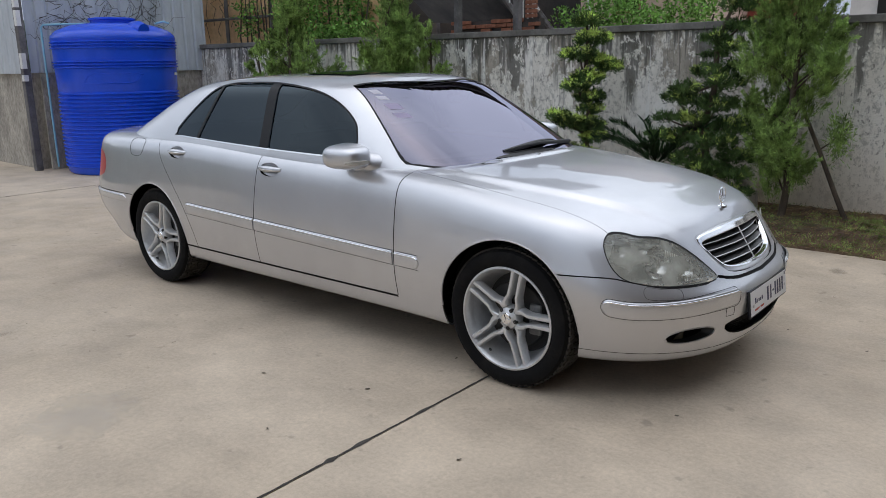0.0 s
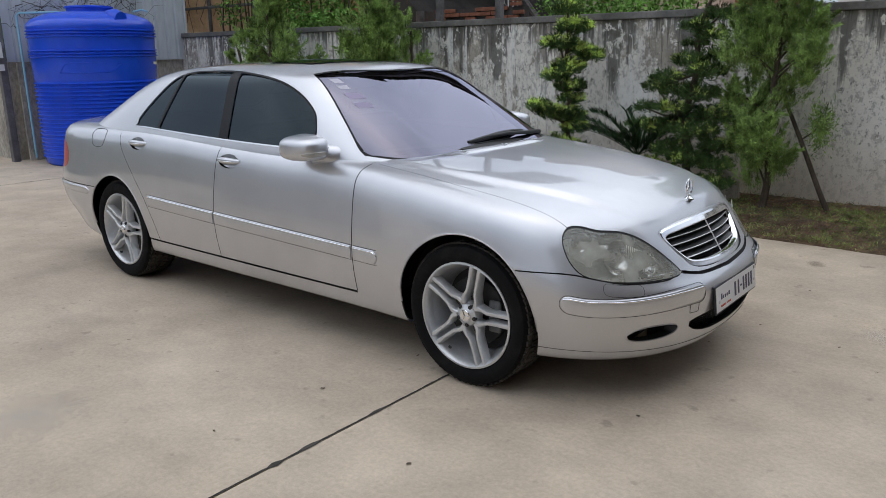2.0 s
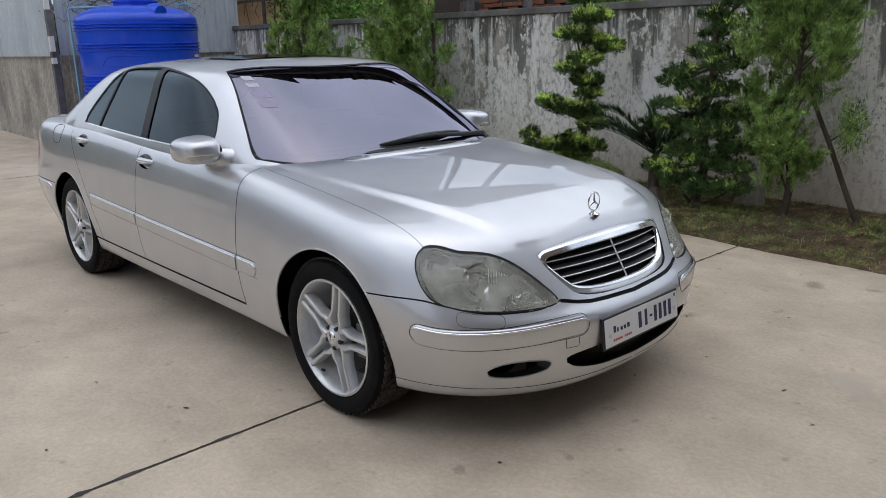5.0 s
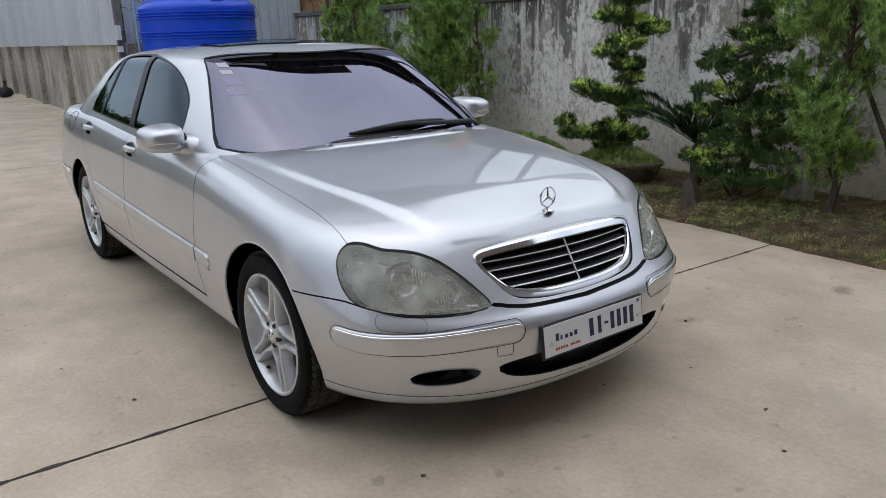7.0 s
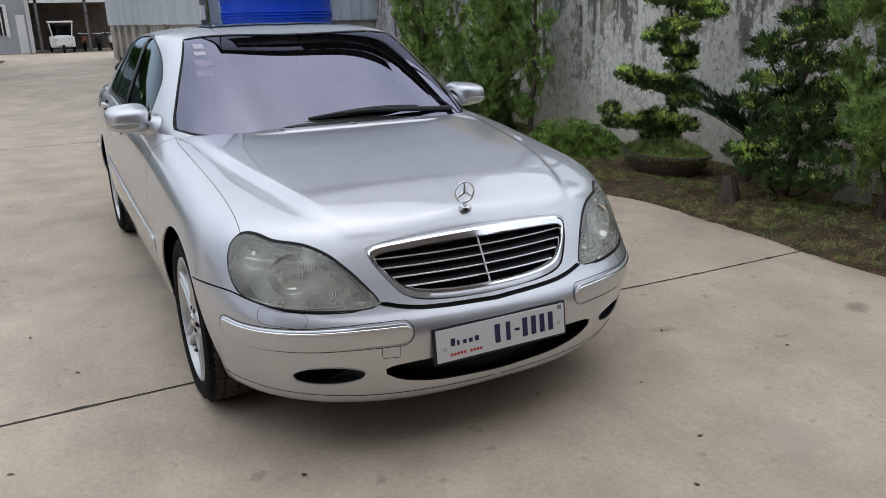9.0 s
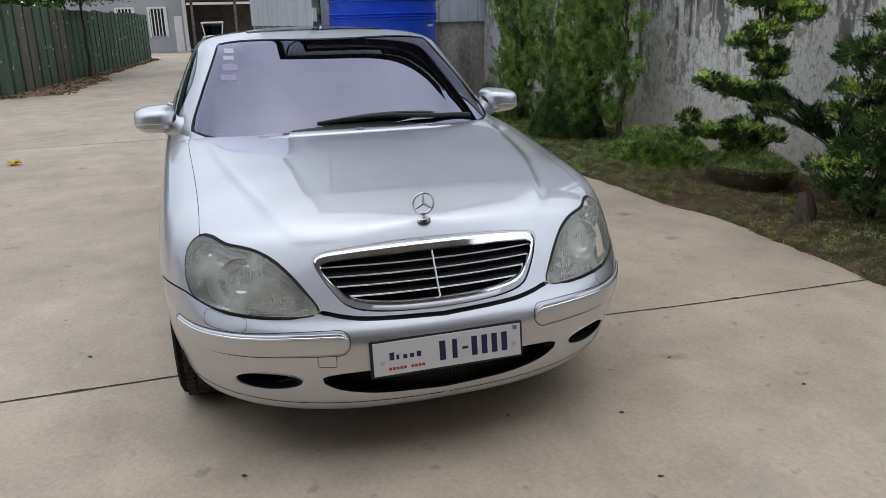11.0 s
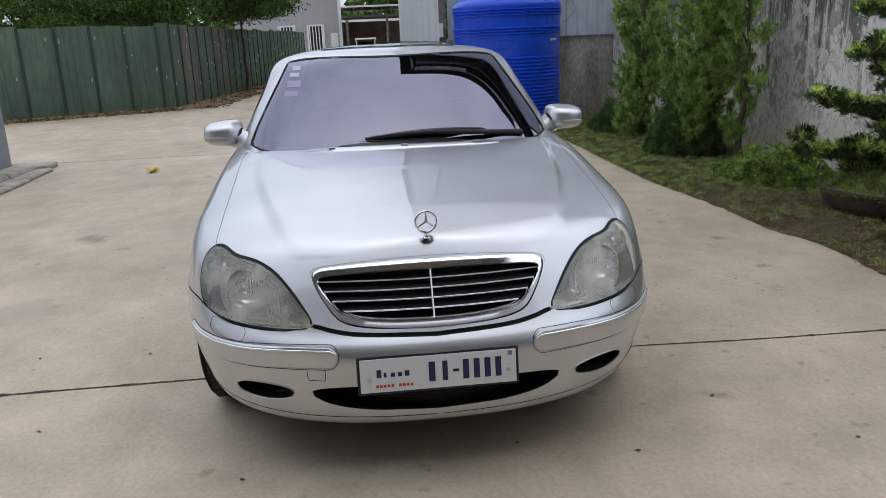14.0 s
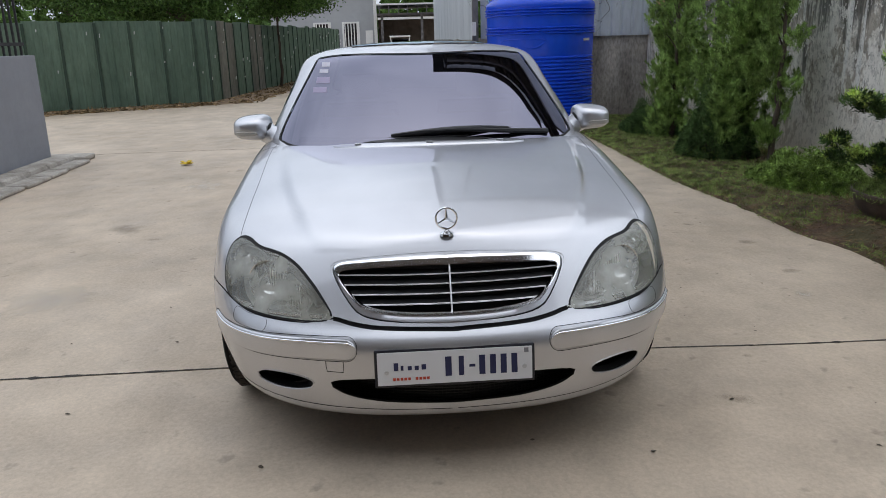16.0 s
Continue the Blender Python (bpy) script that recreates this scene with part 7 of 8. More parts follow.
# ---- neighbours behind the wall ----
def neighbours():
    y = 6.4
    bm = boxes(((-13.5, 5.3, 0), (-4.9, 5.5, 3.4)))
    annex = thing("annex_wall", "ochre annex wall behind the boundary wall, overgrown with ivy", "house", at=pose(0, 0, 0))
    part("wall", bm, MAT["ochre"], annex)
    for x in (-11.6, -10.35, -9.1, -7.8):
        part("pole", tube(bmesh.new(), [(x, 5.2, 0), (x, 5.2, 3.4)], 0.035, 8), MAT["post"], annex)
    for k in range(22):
        x, z = -11.6 + 0.17 * k, 1.9 + 0.05 * (k * 7 % 11)
        part("twig", tube(bmesh.new(), crooked((x, 5.24, z), (x + 0.25 * math.sin(k * 2.1), 5.24, z + 0.75), 6, 0.035, 300 + k), [0.005] * 7, 4), MAT["vine"], annex)
    part("rail", tube(bmesh.new(), [(-12, 5.18, 2.35), (-7.6, 5.18, 2.35)], 0.025, 6), MAT["post"], annex)

    def hedge(x0, x1, yc, depth, z0, z1, n, mat, label, seed, gaps=-1.0):
        rng = np.random.default_rng(seed)
        root = thing("climber", label, "hedge", at=pose((x0 + x1) / 2, yc, 0))
        w = (x1 - x0) / 2
        px = rng.uniform(-w, w, n)
        top = np.array([z1 + 0.28 * noise.noise((a * 1.6, seed, 0)) + 0.10 * noise.noise((a * 6, seed, 2)) for a in px])
        pz = z0 + (top - z0) * rng.uniform(0, 1, n) ** 0.8
        # the growth hangs in strands with bare gaps between them
        full = np.array([noise.noise((a * 2.3, b * 1.1, seed)) for a, b in zip(px, pz)]) > gaps
        px, pz, n = px[full], pz[full], int(full.sum())
        base = np.stack([px, rng.uniform(-depth, depth, n), pz], 1)
        way = rng.normal(size=(n, 3)) + (0, -0.6, 0.2)
        stems = bmesh.new()
        for k in range(10):
            xx = -w * 0.9 + 1.8 * w * k / 9
            tube(stems, crooked((xx, 0, 0), (xx + 0.1, 0, z1 * 0.9), 4, 0.04, k), [0.03, 0.025, 0.02, 0.015, 0.01], 5)
        part("stem_tangle", stems, MAT["bark"], root)["kind"] = "stuff"
        leafy("foliage", base, way, 0.062, 0.019, mat, root, "", seed)

    hedge(-8.7, -7.6, 5.15, 0.12, 2.0, 2.95, 1100, MAT["ivy"], "thin ivy climbing the ochre wall", 55, 0.08)
    hedge(-7.7, -5.2, 5.1, 0.22, 1.9, 3.0, 6800, MAT["ivy"], "green ivy and climbers tumbling over the annex wall", 51, -0.12)
    hedge(-7.0, -5.0, 4.9, 0.25, 1.3, 2.12, 4200, MAT["ivy"], "leafy climber hanging on the top of the wall", 52, -0.3)
    hedge(-2.4, -0.3, 6.2, 0.5, 1.2, 2.28, 8500, MAT["ivy"], "green hedge showing over the wall", 53)
    hedge(0.5, 2.6, 7.5, 0.4, 1.2, 2.05, 2600, MAT["tree_leaf"], "dark hedge behind the wall", 54)
    lean = thing("lean_to_roof", "dark rusty sheet lean-to behind the wall", "roof", at=pose(0, 0, 0))
    bm = bmesh.new()
    v = [bm.verts.new(p) for p in ((-6.3, 6.3, 3.3), (-5.0, 6.3, 2.15), (-5.0, 9.0, 2.15), (-6.3, 9.0, 3.3))]
    bm.faces.new(v)
    bmesh.ops.solidify(bm, geom=bm.faces[:], thickness=0.05)
    part("sheet", bm, MAT["dark_roof"], lean)
    part("post", boxes(((-5.05, 6.32, 0), (-4.95, 6.42, 2.15))), MAT["post"], lean)
    part("post", boxes(((-6.3, 6.35, 0), (-6.2, 6.45, 3.2))), MAT["post"], lean)
    part("back_wall", boxes(((-9.2, 9.0, 0), (-4.4, 9.1, 4.4))), MAT["dark_roof"], lean)
    stair = thing("stair", "white-railed outside stair of the neighbour's house", "stair", at=pose(0, 0, 0))
    for s in (0, 1):
        part("stringer", tube(bmesh.new(), [(-4.95 + 0.0, 7.2 + s * 0.8, 3.4), (-3.75, 7.2 + s * 0.8, 2.0)], 0.05, 6), MAT["post"], stair)
    part("rail", tube(bmesh.new(), [(-4.75, 7.15, 3.7), (-3.5, 7.15, 2.3)], 0.025, 6), MAT["white_paint"], stair)
    for k in range(13):
        x = -4.7 + 0.09 * k
        part("baluster", tube(bmesh.new(), [(x, 7.15, 3.15 - 1.12 * (x + 4.7)), (x, 7.15, 3.65 - 1.12 * (x + 4.7))], 0.013, 5), MAT["white_paint"], stair)
    house = thing("house", "peach-painted house with a brick parapet behind the wall", "house", at=pose(0, 0, 0))
    part("wall", boxes(((-3.0, 7.6, 0), (-1.0, 10, 3.6))), MAT["pink_wall"], house)
    part("dark_wall", boxes(((-4.9, 8.6, 0), (-3.05, 8.8, 3.6))), MAT["dark_roof"], house)
    win = part("window", boxes(((-2.35, 7.56, 2.25), (-2.0, 7.6, 2.75))), MAT["dim"], house)
    part("window_frame", boxes(((-2.39, 7.54, 2.22), (-2.35, 7.58, 2.78)), ((-2.0, 7.54, 2.22), (-1.96, 7.58, 2.78)), ((-2.39, 7.54, 2.20), (-1.96, 7.58, 2.25))), MAT["brick"], win)
    part("drainpipe", tube(bmesh.new(), [(-2.82, 7.55, 0.5), (-2.82, 7.55, 3.4)], 0.035, 8), MAT["white_paint"], house)
    red = thing("red_house", "red-painted wall of a house behind the hedge", "house", at=pose(-0.9, 9.5, 0))
    part("wall", boxes(((-1.0, 0, 0), (0.5, 2, 3.6))), MAT["red_wall"], red)
    part("eave", boxes(((-1.1, -0.3, 3.0), (0.6, 2, 3.1))), MAT["dark_roof"], red)
    far = thing("terrace_house", "pale house with dark slatted shutters beyond the wall", "house", at=pose(1.2, 10.5, 0))
    part("wall", boxes(((-0.9, 0, 0), (3.2, 2, 2.9))), MAT["white_paint"], far)
    for k in range(5):
        part("shutter", boxes(((-0.5 + 0.7 * k, -0.05, 1.7), (-0.05 + 0.7 * k, 0.0, 2.45))), MAT["dim"], far)
    parapet = thing("brick_parapet", "broken red brick parapet behind the boundary wall", "wall", at=pose(-4.65, 6.4, 0))
    part("core", boxes(((0.0, 0.03, 0), (1.62, 0.18, 2.14))), MAT["dark_roof"], parapet)
    brick_me = mesh_of(boxes(((0, 0, 0), (0.19, 0.05, 0.055)), bevel=0.005), "brick", MAT["brick"])
    rng = random.Random(4)
    for r in range(7):
        for c in range(8):
            if rng.random() < 0.28 and r > 3:
                continue
            ob = new("brick", brick_me)
            ob.parent = parapet
            ob.matrix_basis = Matrix.Translation((0.01 + 0.2 * c + (0.1 if r % 2 else 0) - 0.05, -0.02 + rng.uniform(-0.006, 0.006), 1.70 + 0.066 * r))
    for c in range(9):
        ob = new("brick", brick_me)
        ob.parent = parapet
        ob.matrix_basis = Matrix.Translation((1.40 + 0.0, -0.02, 2.15 + 0.066 * c))


MAT["red_wall"] = worn("brick-red paint", (0.25, 0.05, 0.035), (0.34, 0.08, 0.06), 0.85, 1)
neighbours()


# ---- the far side of the yard ----
def green_fence():
    a, b, c = Vector((-12.6, -11.2)), Vector((-15.6, -4.75)), Vector((-36.0, -2.7))
    top = 2.07
    fence = thing("site_fence", "faded green sheet-metal fence along the yard", "fence", at=pose(0, 0, 0))
    rng = random.Random(3)
    for p, q, step in ((a, b, 0.755), (b, c, 0.755)):
        d = (q - p).normalized()
        n = Vector((d.y, -d.x))
        k = 0.0
        while k < (q - p).length - 0.01:
            s = p + d * k
            e = p + d * min(k + step + 0.01, (q - p).length)
            h = top + rng.uniform(-0.05, 0.04)
            bm = corrugated(bmesh.new(), s + n * rng.uniform(0, 0.015), e + n * rng.uniform(0, 0.015), 0.06, h, 0.16, 0.012, 0.02)
            bmesh.ops.solidify(bm, geom=bm.faces[:], thickness=0.004)
            part("sheet", bm, MAT["grey_sheet" if p is b and (0.6 < k < 2.0 or rng.random() < 0.12) else "green_sheet"], fence)
            m = e - d * 0.0
            part("batten", boxes(((m.x - 0.03, m.y - 0.03, 0.05), (m.x + 0.03, m.y + 0.03, h - 0.02))), MAT["dark_green"], fence)
            for _ in range(2):
                t = s + d * rng.uniform(0.1, 0.9) + n * 0.03
                z = rng.uniform(0.5, 1.9)
                part("scuff", tube(bmesh.new(), [(t.x, t.y, z), (t.x + 0.01, t.y + 0.01, z + rng.uniform(0.03, 0.10))], 0.013, 5), MAT["white_paint"], fence, "pale scrape")
            k += step
    # litter and dry earth at the foot
    bm = bmesh.new()
    pts = []
    for p, q in ((a, b), (b, c)):
        d = (q - p).normalized()
        n = Vector((d.y, -d.x))
        n = n if n.x + n.y > 0 and p is a or n.y > 0 else -n
        for i in range(40):
            s = p + (q - p) * i / 40
            w = 0.45 + 0.25 * noise.noise((i * 0.7, 1, 2)) + (0.5 if p is b and i < 12 else 0.0)
            pts.append((s - n * 0.1, s + n * w))
    prev = None
    for u, v in pts:
        row = [bm.verts.new((u.x, u.y, 0.06)), bm.verts.new(((u.x + v.x) / 2, (u.y + v.y) / 2, 0.05)), bm.verts.new((v.x, v.y, 0.003))]
        if prev:
            for k in range(2):
                bm.faces.new((prev[k], row[k], row[k + 1], prev[k + 1]))
        prev = row
    bmesh.ops.recalc_face_normals(bm, faces=bm.faces)
    structure("verge", bm, MAT["verge"], "strip of earth and dry litter under the fence", True, 80)
    spread = np.random.default_rng(77)
    base = []
    for u, v in pts:
        run = (c - b).normalized() if u.y > b.y else (b - a).normalized()
        for _ in range(70):
            w = spread.uniform(0.15, 1.08)
            base.append((u.x + (v.x - u.x) * w + run.x * spread.uniform(-0.3, 0.3), u.y + (v.y - u.y) * w + run.y * spread.uniform(-0.3, 0.3), 0.055 * max(0.1, 1 - w) + 0.01))
    litter = new("fallen_leaves", leaf_mesh("fallen_leaves", np.array(base), spread.normal(size=(len(base), 3)) * (0.7, 0.7, 0.12) + (0, 0, 0.05), 0.10, 0.022, MAT["dry_grass"], 78))
    tagged(litter, "dry brown leaves scattered along the foot of the fence", "ground cover", kind="stuff")


MAT["grey_sheet"] = worn("weathered grey-brown sheet", (0.23, 0.225, 0.195), (0.38, 0.36, 0.31), 0.8, 1.6, 0, (1, 1, 0.15), 0.15, 0.4)
MAT["verge"] = worn("dry earth and litter", (0.16, 0.105, 0.06), (0.42, 0.30, 0.185), 0.95, 5.0, 0, (1, 1, 1), 0.8, 0.5)
MAT["dark_green"] = worn("dark green batten", (0.02, 0.045, 0.028), (0.04, 0.07, 0.045), 0.7, 3)
green_fence()


def yard_tree(x, y, height, crown_r, crown_z, n, seed, stem=0.16):
    rng = np.random.default_rng(seed)
    root = thing("tree", "broad-leaved tree with a dark spreading crown behind the fence", "tree", at=pose(x, y, 0))
    part("trunk", tube(bmesh.new(), crooked((0, 0, 0), (0.1, 0.1, crown_z), 6, 0.05, seed), [stem * (1 - 0.08 * k) for k in range(7)], 10), MAT["bark"], root, "", True)
    base, way = [], []
    for k in range(24):
        a, t = rng.uniform(0, math.tau), rng.uniform(0.15, 1)
        c = np.array([crown_r * t * math.cos(a), crown_r * t * math.sin(a), crown_z + rng.uniform(-0.35, 0.6) * crown_r * (1.1 - 0.5 * t)])
        part("limb", tube(bmesh.new(), [(0.1, 0.1, crown_z - 0.4), tuple(c * (0.5, 0.5, 0.5) + np.array([0, 0, crown_z * 0.5 - 0.1])), tuple(c)], [0.05, 0.03, 0.012], 5), MAT["bark"], root)
        m = n // 24
        base.append(c + rng.normal(size=(m, 3)) * (0.36, 0.36, 0.15))
        way.append(rng.normal(size=(m, 3)) + (0, 0, 0.1))
    leafy("crown", np.concatenate(base), np.concatenate(way), 0.11, 0.026, MAT["tree_leaf"], root, "", seed)


yard_tree(-20.0, -9.5, 4.6, 2.3, 2.75, 27000, 61)
yard_tree(-19.0, -13.0, 4.6, 2.2, 2.9, 22000, 62)
yard_tree(-21.5, -6.9, 4.6, 1.6, 2.7, 18000, 63)
yard_tree(-22.2, -3.9, 4.4, 1.45, 2.95, 20000, 64, 0.055)


def gate_wall():
    """Grey wall with iron railing and a rough kerb, beside the way in."""
    gw = thing("gate_wall", "smooth grey rendered wall topped with black iron railing", "wall", at=pose(-5.72, -4.72, 0))
    part("panel", boxes(((0, -0.22, 0), (3.2, 0, 1.40)), bevel=0.006), MAT["grey_wall"], gw)
    rail = part("railing", boxes(((0.05, -0.13, 1.52), (3.1, -0.09, 1.56)), ((0.05, -0.13, 2.55), (3.1, -0.09, 2.59))), MAT["black_iron"], gw, "black iron railing")
    for k in range(20):
        x = 0.10 + 0.152 * k
        part("bar", boxes(((x, -0.122, 1.40), (x + 0.022, -0.098, 2.75))), MAT["black_iron"], rail)
    kerb = thing("kerb", "rough cracked concrete kerb at the foot of the wall", "kerb", at=pose(-5.72, -4.72, 0))
    rng = random.Random(6)
    x = 0.0
    while x < 3.0:
        w = rng.uniform(0.5, 0.9)
        bm = boxes(((x, 0.002, 0), (x + w - 0.02, 0.30 + rng.uniform(-0.03, 0.03), 0.10 + rng.uniform(-0.01, 0.02))), bevel=0.045)
        part("kerb_block", bm, MAT["kerb"], kerb)
        bm = boxes(((x + 0.05, 0.26, 0), (x + w, 0.54 + rng.uniform(-0.04, 0.04), 0.045)), bevel=0.018)
        part("kerb_block", bm, MAT["kerb"], kerb)
        x += w
    bm = boxes(((-0.42, -0.35, 0), (-0.02, 0.42, 0.07)), bevel=0.025)
    part("kerb_block", bm, MAT["kerb"], kerb)


MAT["kerb"] = worn("rough pale concrete", (0.34, 0.31, 0.265), (0.58, 0.54, 0.475), 0.95, 5, 0, (1, 1, 1), 0.7, 0.4)
gate_wall()


def far_house():
    h = thing("far_house", "grey house with white window grilles and an open porch", "house", at=pose(-46, 0, 0))
    part("wall", boxes(((-6, -7.5, 0), (0, -1.05, 5.2))), MAT["far_wall"], h)
    for y in (-4.75, -2.95):
        win = part("window", boxes(((0.0, y, 1.0), (0.05, y + 0.85, 2.55))), MAT["dim"], h)
        for k in range(5):
            part("grille_bar", boxes(((0.05, y + 0.03 + 0.19 * k, 1.0), (0.10, y + 0.09 + 0.19 * k, 2.55))), MAT["white_paint"], win)
        part("window_frame", boxes(((0.0, y - 0.12, 0.9), (0.12, y, 2.65)), ((0.0, y + 0.85, 0.9), (0.12, y + 0.97, 2.65)), ((0.0, y, 2.55), (0.12, y + 0.85, 2.65))), MAT["white_paint"], win)
    part("corner_trim", boxes(((-0.05, -1.05, 0), (0.10, -0.85, 5.2))), MAT["white_paint"], h)
    part("porch_roof", boxes(((-6, -0.84, 2.95), (1.0, 4.4, 3.08)), bevel=0.01), MAT["dark_roof"], h)
    part("porch_beam", boxes(((0.8, -0.8, 2.70), (0.95, 4.3, 2.84))), MAT["white_paint"], h)
    for y in (-0.6, 1.9, 4.1):
        part("porch_post", boxes(((0.75, y, 0), (0.95, y + 0.15, 2.95))), MAT["post"], h)
    part("porch_back", boxes(((-6, -0.84, 0), (-5.8, 4.4, 2.95))), MAT["porch"], h)
    part("door", boxes(((-0.02, -1.6, 0), (0.06, -1.15, 2.1))), MAT["white_paint"], h)
    part("upper_terrace", boxes(((-6, -0.84, 3.6), (0.3, 4.4, 3.7))), MAT["white_paint"], h)
    for k in range(9):
        part("baluster", boxes(((0.1, -0.7 + 0.6 * k, 3.08), (0.16, -0.64 + 0.6 * k, 3.6))), MAT["post"], h)
    rk = thing("tuk_tuk", "small white three-wheeled taxi parked under the porch", "tuk tuk", at=pose(-45.2, 0.55, 0))
    part("front_panel", boxes(((0.9, -0.42, 0.35), (1.15, 0.42, 0.95)), bevel=0.10), MAT["white_paint"], rk)
    part("cabin", boxes(((-1.1, -0.62, 0.30), (0.9, 0.62, 0.90)), bevel=0.08), MAT["white_paint"], rk)
    part("windscreen", boxes(((0.85, -0.48, 0.95), (0.90, 0.48, 1.50))), MAT["side_glass"], rk)
    part("roof", boxes(((-1.15, -0.65, 1.62), (0.95, 0.65, 1.72)), bevel=0.05), MAT["white_paint"], rk)
    for y in (-0.6, 0.6):
        part("pillar", tube(bmesh.new(), [(0.95, y * 0.8, 0.9), (0.85, y, 1.65)], 0.03, 6), MAT["white_paint"], rk)
    for x, y in ((1.0, 0.0), (-0.7, -0.6), (-0.7, 0.6)):
        part("wheel", lathe(bmesh.new(), [(0.01, -0.06), (0.22, -0.06), (0.25, -0.03), (0.25, 0.03), (0.22, 0.06), (0.01, 0.06)], 20, "y", centre=(x, y, 0.25)), MAT["tyre"], rk)
    for y in (-0.28, 0.28):
        part("headlight", lathe(bmesh.new(), [(0.01, 0.03), (0.09, 0.0), (0.10, -0.02)], 14, "z"), MAT["chrome"], rk).matrix_basis = Matrix.Translation((1.16, y, 0.75)) @ Matrix.Rotation(math.pi / 2, 4, "Y")
    for k, (y, m) in enumerate(((1.75, "brick"), (2.5, "dim"), (3.2, "white_paint"))):
        cart = thing("parked_motorbike", "motorbike parked in the shade of the porch", "motorbike", "parked motorbikes", at=pose(-46.5 + 0.5 * k, y, 0))
        part("body", boxes(((-0.6, -0.15, 0.45), (0.5, 0.15, 0.85)), bevel=0.08), MAT["brick" if k == 0 else ("black_iron" if k == 1 else "white_paint")], cart)
        for x in (-0.6, 0.6):
            part("wheel", lathe(bmesh.new(), [(0.2, -0.05), (0.29, -0.05), (0.30, 0.0), (0.29, 0.05), (0.2, 0.05), (0.2, -0.05)], 20, "y", centre=(x, 0, 0.30)), MAT["tyre"], cart)
        part("handlebar", tube(bmesh.new(), [(0.45, -0.3, 1.02), (0.5, 0, 0.98), (0.45, 0.3, 1.02)], 0.02, 6), MAT["chrome"], cart)


MAT["porch"] = worn("dim brown boards", (0.09, 0.07, 0.055), (0.18, 0.14, 0.11), 0.8, 2)
MAT["far_wall"] = worn("pale grey house paint", (0.33, 0.345, 0.36), (0.40, 0.415, 0.43), 0.85, 0.3, 0, (1, 1, 1), 0.05, 0.06)
far_house()


def backdrop():
    """Far trees that close the view beyond the porch and fence."""
    rng = np.random.default_rng(71)
    n = 9000
    x = rng.uniform(-75, -62, n)
    y = rng.uniform(-40, 40, n)
    z = rng.uniform(0, 1, n) * (5.4 + 0.9 * np.sin(y * 0.45) + 0.6 * np.sin(y * 1.3))
    me = leaf_mesh("far_trees", np.stack([x, y, z], 1), rng.normal(size=(n, 3)), 1.1, 0.35, MAT["tree_leaf"], 3)
    tagged(new("far_trees", me), "dark belt of far trees", "trees", kind="stuff")


backdrop()


def opposite_side():
    """House front across the yard, behind the camera; the side windows mirror it."""
    h = thing("opposite_house", "long low grey house across the yard", "house", at=pose(0, -24, 0))
    part("wall", boxes(((-16, -4, 0), (14, 0, 2.8))), MAT["far_wall"], h)
    part("roof", boxes(((-16.6, -4.6, 2.8), (14.6, 0.9, 3.0)), bevel=0.02), MAT["dark_roof"], h)
    for x in (-11, -6, -1, 4, 9):
        win = part("window", boxes(((x, 0.0, 1.0), (x + 1.5, 0.03, 2.3))), MAT["dim"], h)
        part("window_frame", boxes(((x - 0.1, 0.0, 0.9), (x, 0.06, 2.4)), ((x + 1.5, 0.0, 0.9), (x + 1.6, 0.06, 2.4)), ((x, 0.0, 2.3), (x + 1.5, 0.06, 2.4)), ((x, 0.0, 0.9), (x + 1.5, 0.06, 1.0))), MAT["white_paint"], win)


opposite_side()


def sky_screen_house():
    """Unseen porch front, added behind the camera to close the yard and block sky."""
    h = thing("sky_screen_house", "unseen tall brown house front, added to keep sky off the car's nose", "house", at=pose(7.0, 0, 0))
    part("wall", boxes(((0, -15, 2.6), (4, 4.2, 7.4))), MAT["porch"], h)
    part("back_wall", boxes(((2.2, -15, 0), (2.4, 4.2, 2.6))), MAT["porch"], h)
    part("roof", boxes(((-0.5, -15.5, 7.4), (4.5, 4.6, 7.6)), bevel=0.02), MAT["dark_roof"], h)
    for y in (-13, -9.7, -6.4, -3.1, 0.2, 3.9):
        part("pier", boxes(((0.0, y, 0), (0.3, y + 0.3, 2.6)), bevel=0.01), MAT["porch"], h)


MAT["porch"] = worn("dim brown boards", (0.09, 0.07, 0.055), (0.18, 0.14, 0.11), 0.8, 2)
sky_screen_house()


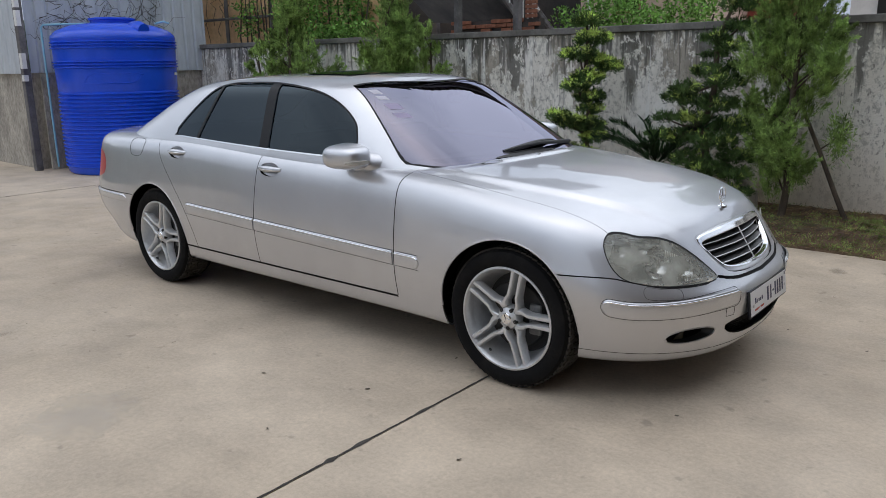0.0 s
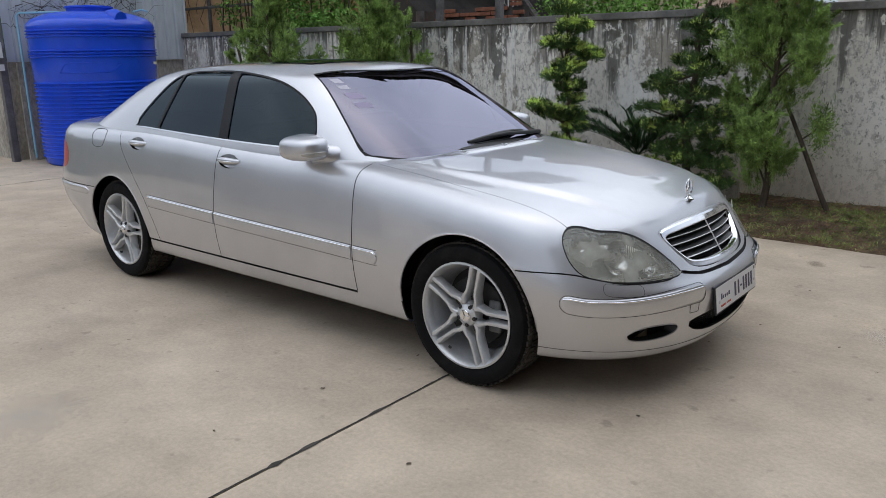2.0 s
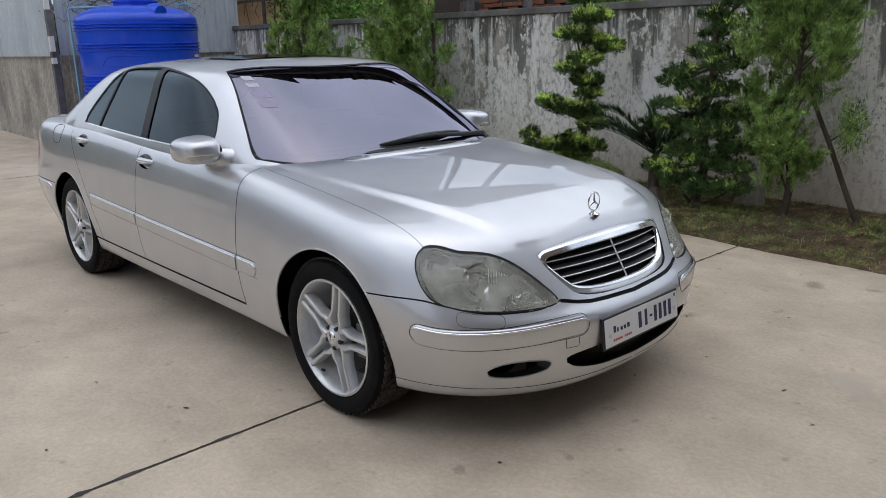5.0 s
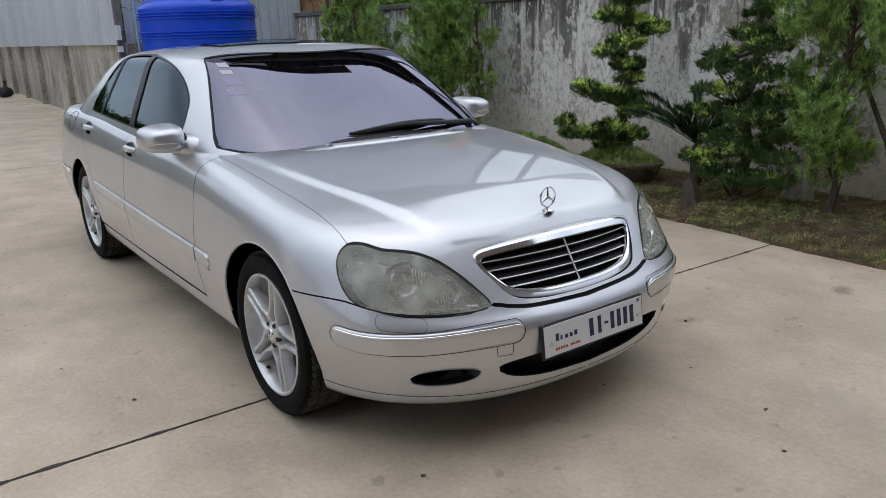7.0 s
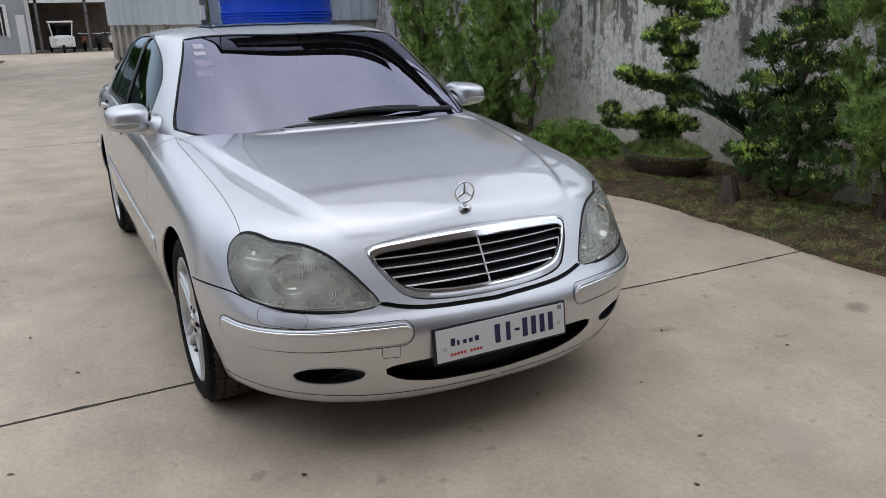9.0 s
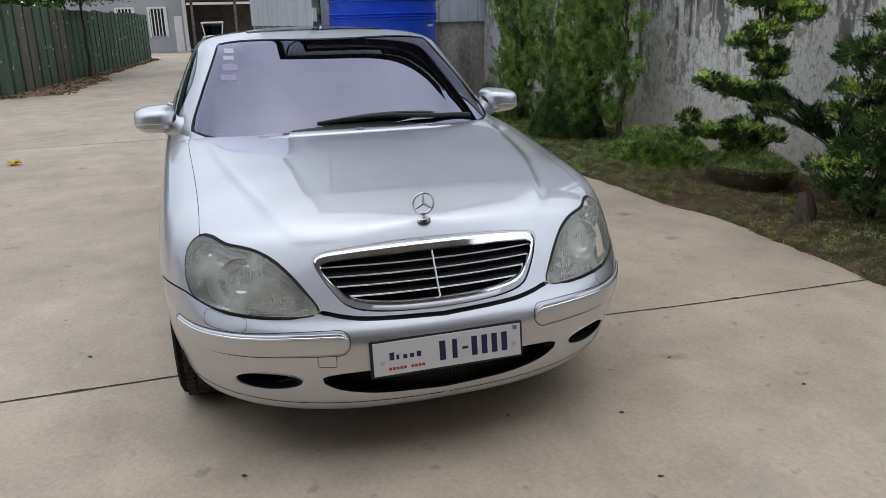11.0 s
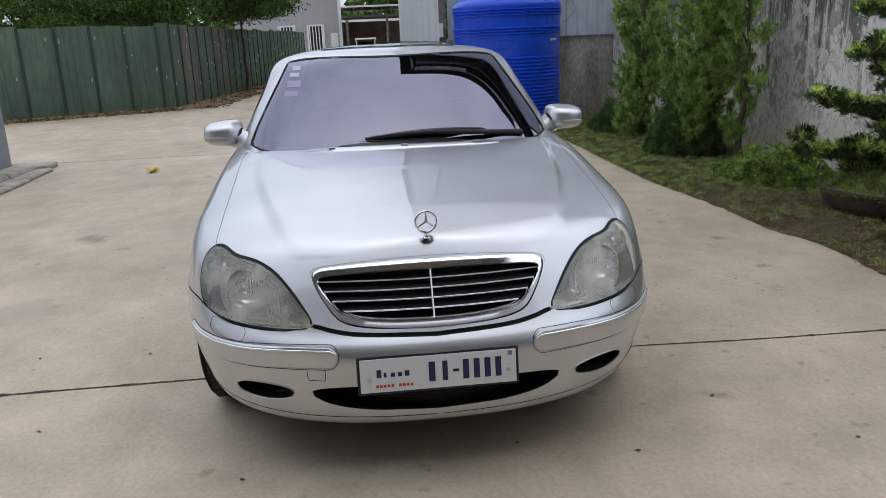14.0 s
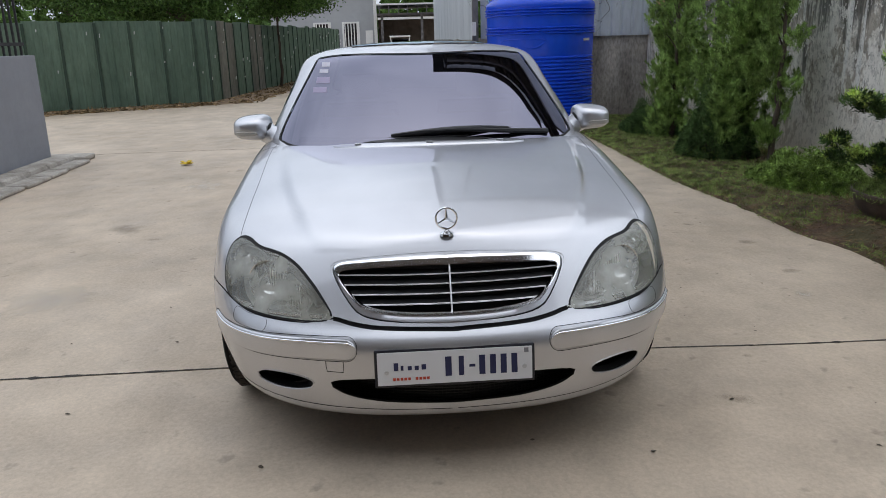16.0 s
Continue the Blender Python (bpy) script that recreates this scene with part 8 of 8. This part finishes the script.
def scraps():
    """Dead leaves, chips and a yellow flower on the concrete."""
    rng = random.Random(12)
    flower = thing("yellow_flower", "crumpled yellow blossom on the concrete", "flower", at=pose(-5.1, -2.8, 0.0))
    for k in range(7):
        a = k * 0.9
        part("petal", boxes(((0.0, -0.028, 0.0), (0.085, 0.028, 0.010)), bevel=0.004), MAT["yellow"], flower).matrix_basis = Matrix.Rotation(a, 4, "Z") @ Matrix.Rotation(-0.15 - 0.3 * (k % 2), 4, "Y") @ Matrix.Translation((0.0, 0, 0.012))
    spots = [(2.255, -0.697), (-0.30, -1.54), (0.45, -1.50), (1.09, -0.76), (1.56, -0.49), (2.73, 0.62), (2.31, 0.72), (1.95, 1.17), (2.94, 0.39), (1.0, -1.32), (1.75, -1.57), (2.18, 0.30), (0.30, 1.81)]
    spots += [(rng.uniform(-6, 4.2), rng.choice((rng.uniform(-4.5, -1.2), rng.uniform(1.2, 2.7)))) for _ in range(60)]
    for i, (x, y) in enumerate(spots):
        size = 0.010 if i < 13 else rng.uniform(0.003, 0.008)
        leaf = bmesh.new()
        n = 7
        ring = [leaf.verts.new((size * (1 + 0.4 * rng.random()) * math.cos(k * math.tau / n), 0.5 * size * (1 + 0.5 * rng.random()) * math.sin(k * math.tau / n), 0.001 + 0.012 * rng.random() * (size / 0.03))) for k in range(n)]
        mid = leaf.verts.new((0, 0, 0.003))
        for k in range(n):
            leaf.faces.new((mid, ring[k], ring[(k + 1) % n]))
        bmesh.ops.solidify(leaf, geom=leaf.faces[:], thickness=0.0015)
        ob = part("dead_leaf", leaf, MAT["litter"], None)
        ob.matrix_basis = pose(x, y, 0.0015, 0, 0, rng.uniform(0, 360))
        tagged(ob, "small dark dead leaf on the concrete", "leaf", "dead leaves on the concrete")


def stain_mat(dark):
    """Old oil and water marks with soft ragged edges."""
    m = material("concrete stain", dark, 0.7)
    t = m.node_tree
    co = t.nodes.new("ShaderNodeTexCoord")
    dist = node(m, "ShaderNodeVectorMath")
    dist.operation = "LENGTH"
    link(m, co.outputs["Object"], dist.inputs[0])
    fade = node(m, "ShaderNodeMapRange", From_Min=0.1, From_Max=1.0, To_Min=0.34, To_Max=-0.30)
    link(m, dist.outputs["Value"], fade.inputs["Value"])
    geo = t.nodes.new("ShaderNodeNewGeometry")
    n = node(m, "ShaderNodeTexNoise", Scale=7.0, Detail=7.0, Roughness=0.68)
    link(m, geo.outputs["Position"], n.inputs["Vector"])
    add = node(m, "ShaderNodeMath")
    link(m, n.outputs["Fac"], add.inputs[0])
    link(m, fade.outputs["Result"], add.inputs[1])
    clear = t.nodes.new("ShaderNodeBsdfTransparent")
    mx = t.nodes.new("ShaderNodeMixShader")
    link(m, ramp(m, add.outputs["Value"], (0.50, 0.0), (0.85, 0.30)), mx.inputs["Fac"])
    link(m, clear.outputs["BSDF"], mx.inputs[1])
    link(m, principled(m).outputs["BSDF"], mx.inputs[2])
    link(m, mx.outputs["Shader"], t.nodes["Material Output"].inputs["Surface"])
    return m


def stains():
    dark, pale = stain_mat((0.16, 0.125, 0.09)), stain_mat((0.66, 0.61, 0.53))
    rng = random.Random(31)
    spots = [(0.30, 2.27, 0.13, dark), (1.95, 1.20, 0.15, dark), (2.9, 0.9, 0.3, pale), (0.2, -2.3, 0.5, pale), (-1.6, -2.4, 0.4, dark), (-3.5, -2.2, 0.6, pale)]
    spots += [(rng.uniform(-7, 3.8), rng.choice((rng.uniform(-4, -1.3), rng.uniform(1.2, 2.5))), rng.uniform(0.04, 0.18), rng.choice((dark, pale))) for _ in range(26)]
    for i, (x, y, r, m) in enumerate(spots):
        bm = bmesh.new()
        bmesh.ops.create_circle(bm, cap_ends=True, segments=20, radius=1.0)
        ob = part("stain", bm, m)
        ob.matrix_basis = Matrix.LocRotScale((x, y, 0.0012 + 0.0001 * (i % 9)), Euler((0, 0, rng.uniform(0, 6))), (r, r * rng.uniform(0.5, 1.0), 1))
        tagged(ob, "old mark soaked into the concrete", "stain", kind="structure")


stains()
MAT["litter"] = worn("dead leaf", (0.12, 0.10, 0.075), (0.24, 0.195, 0.15), 0.9, 20)
scraps()
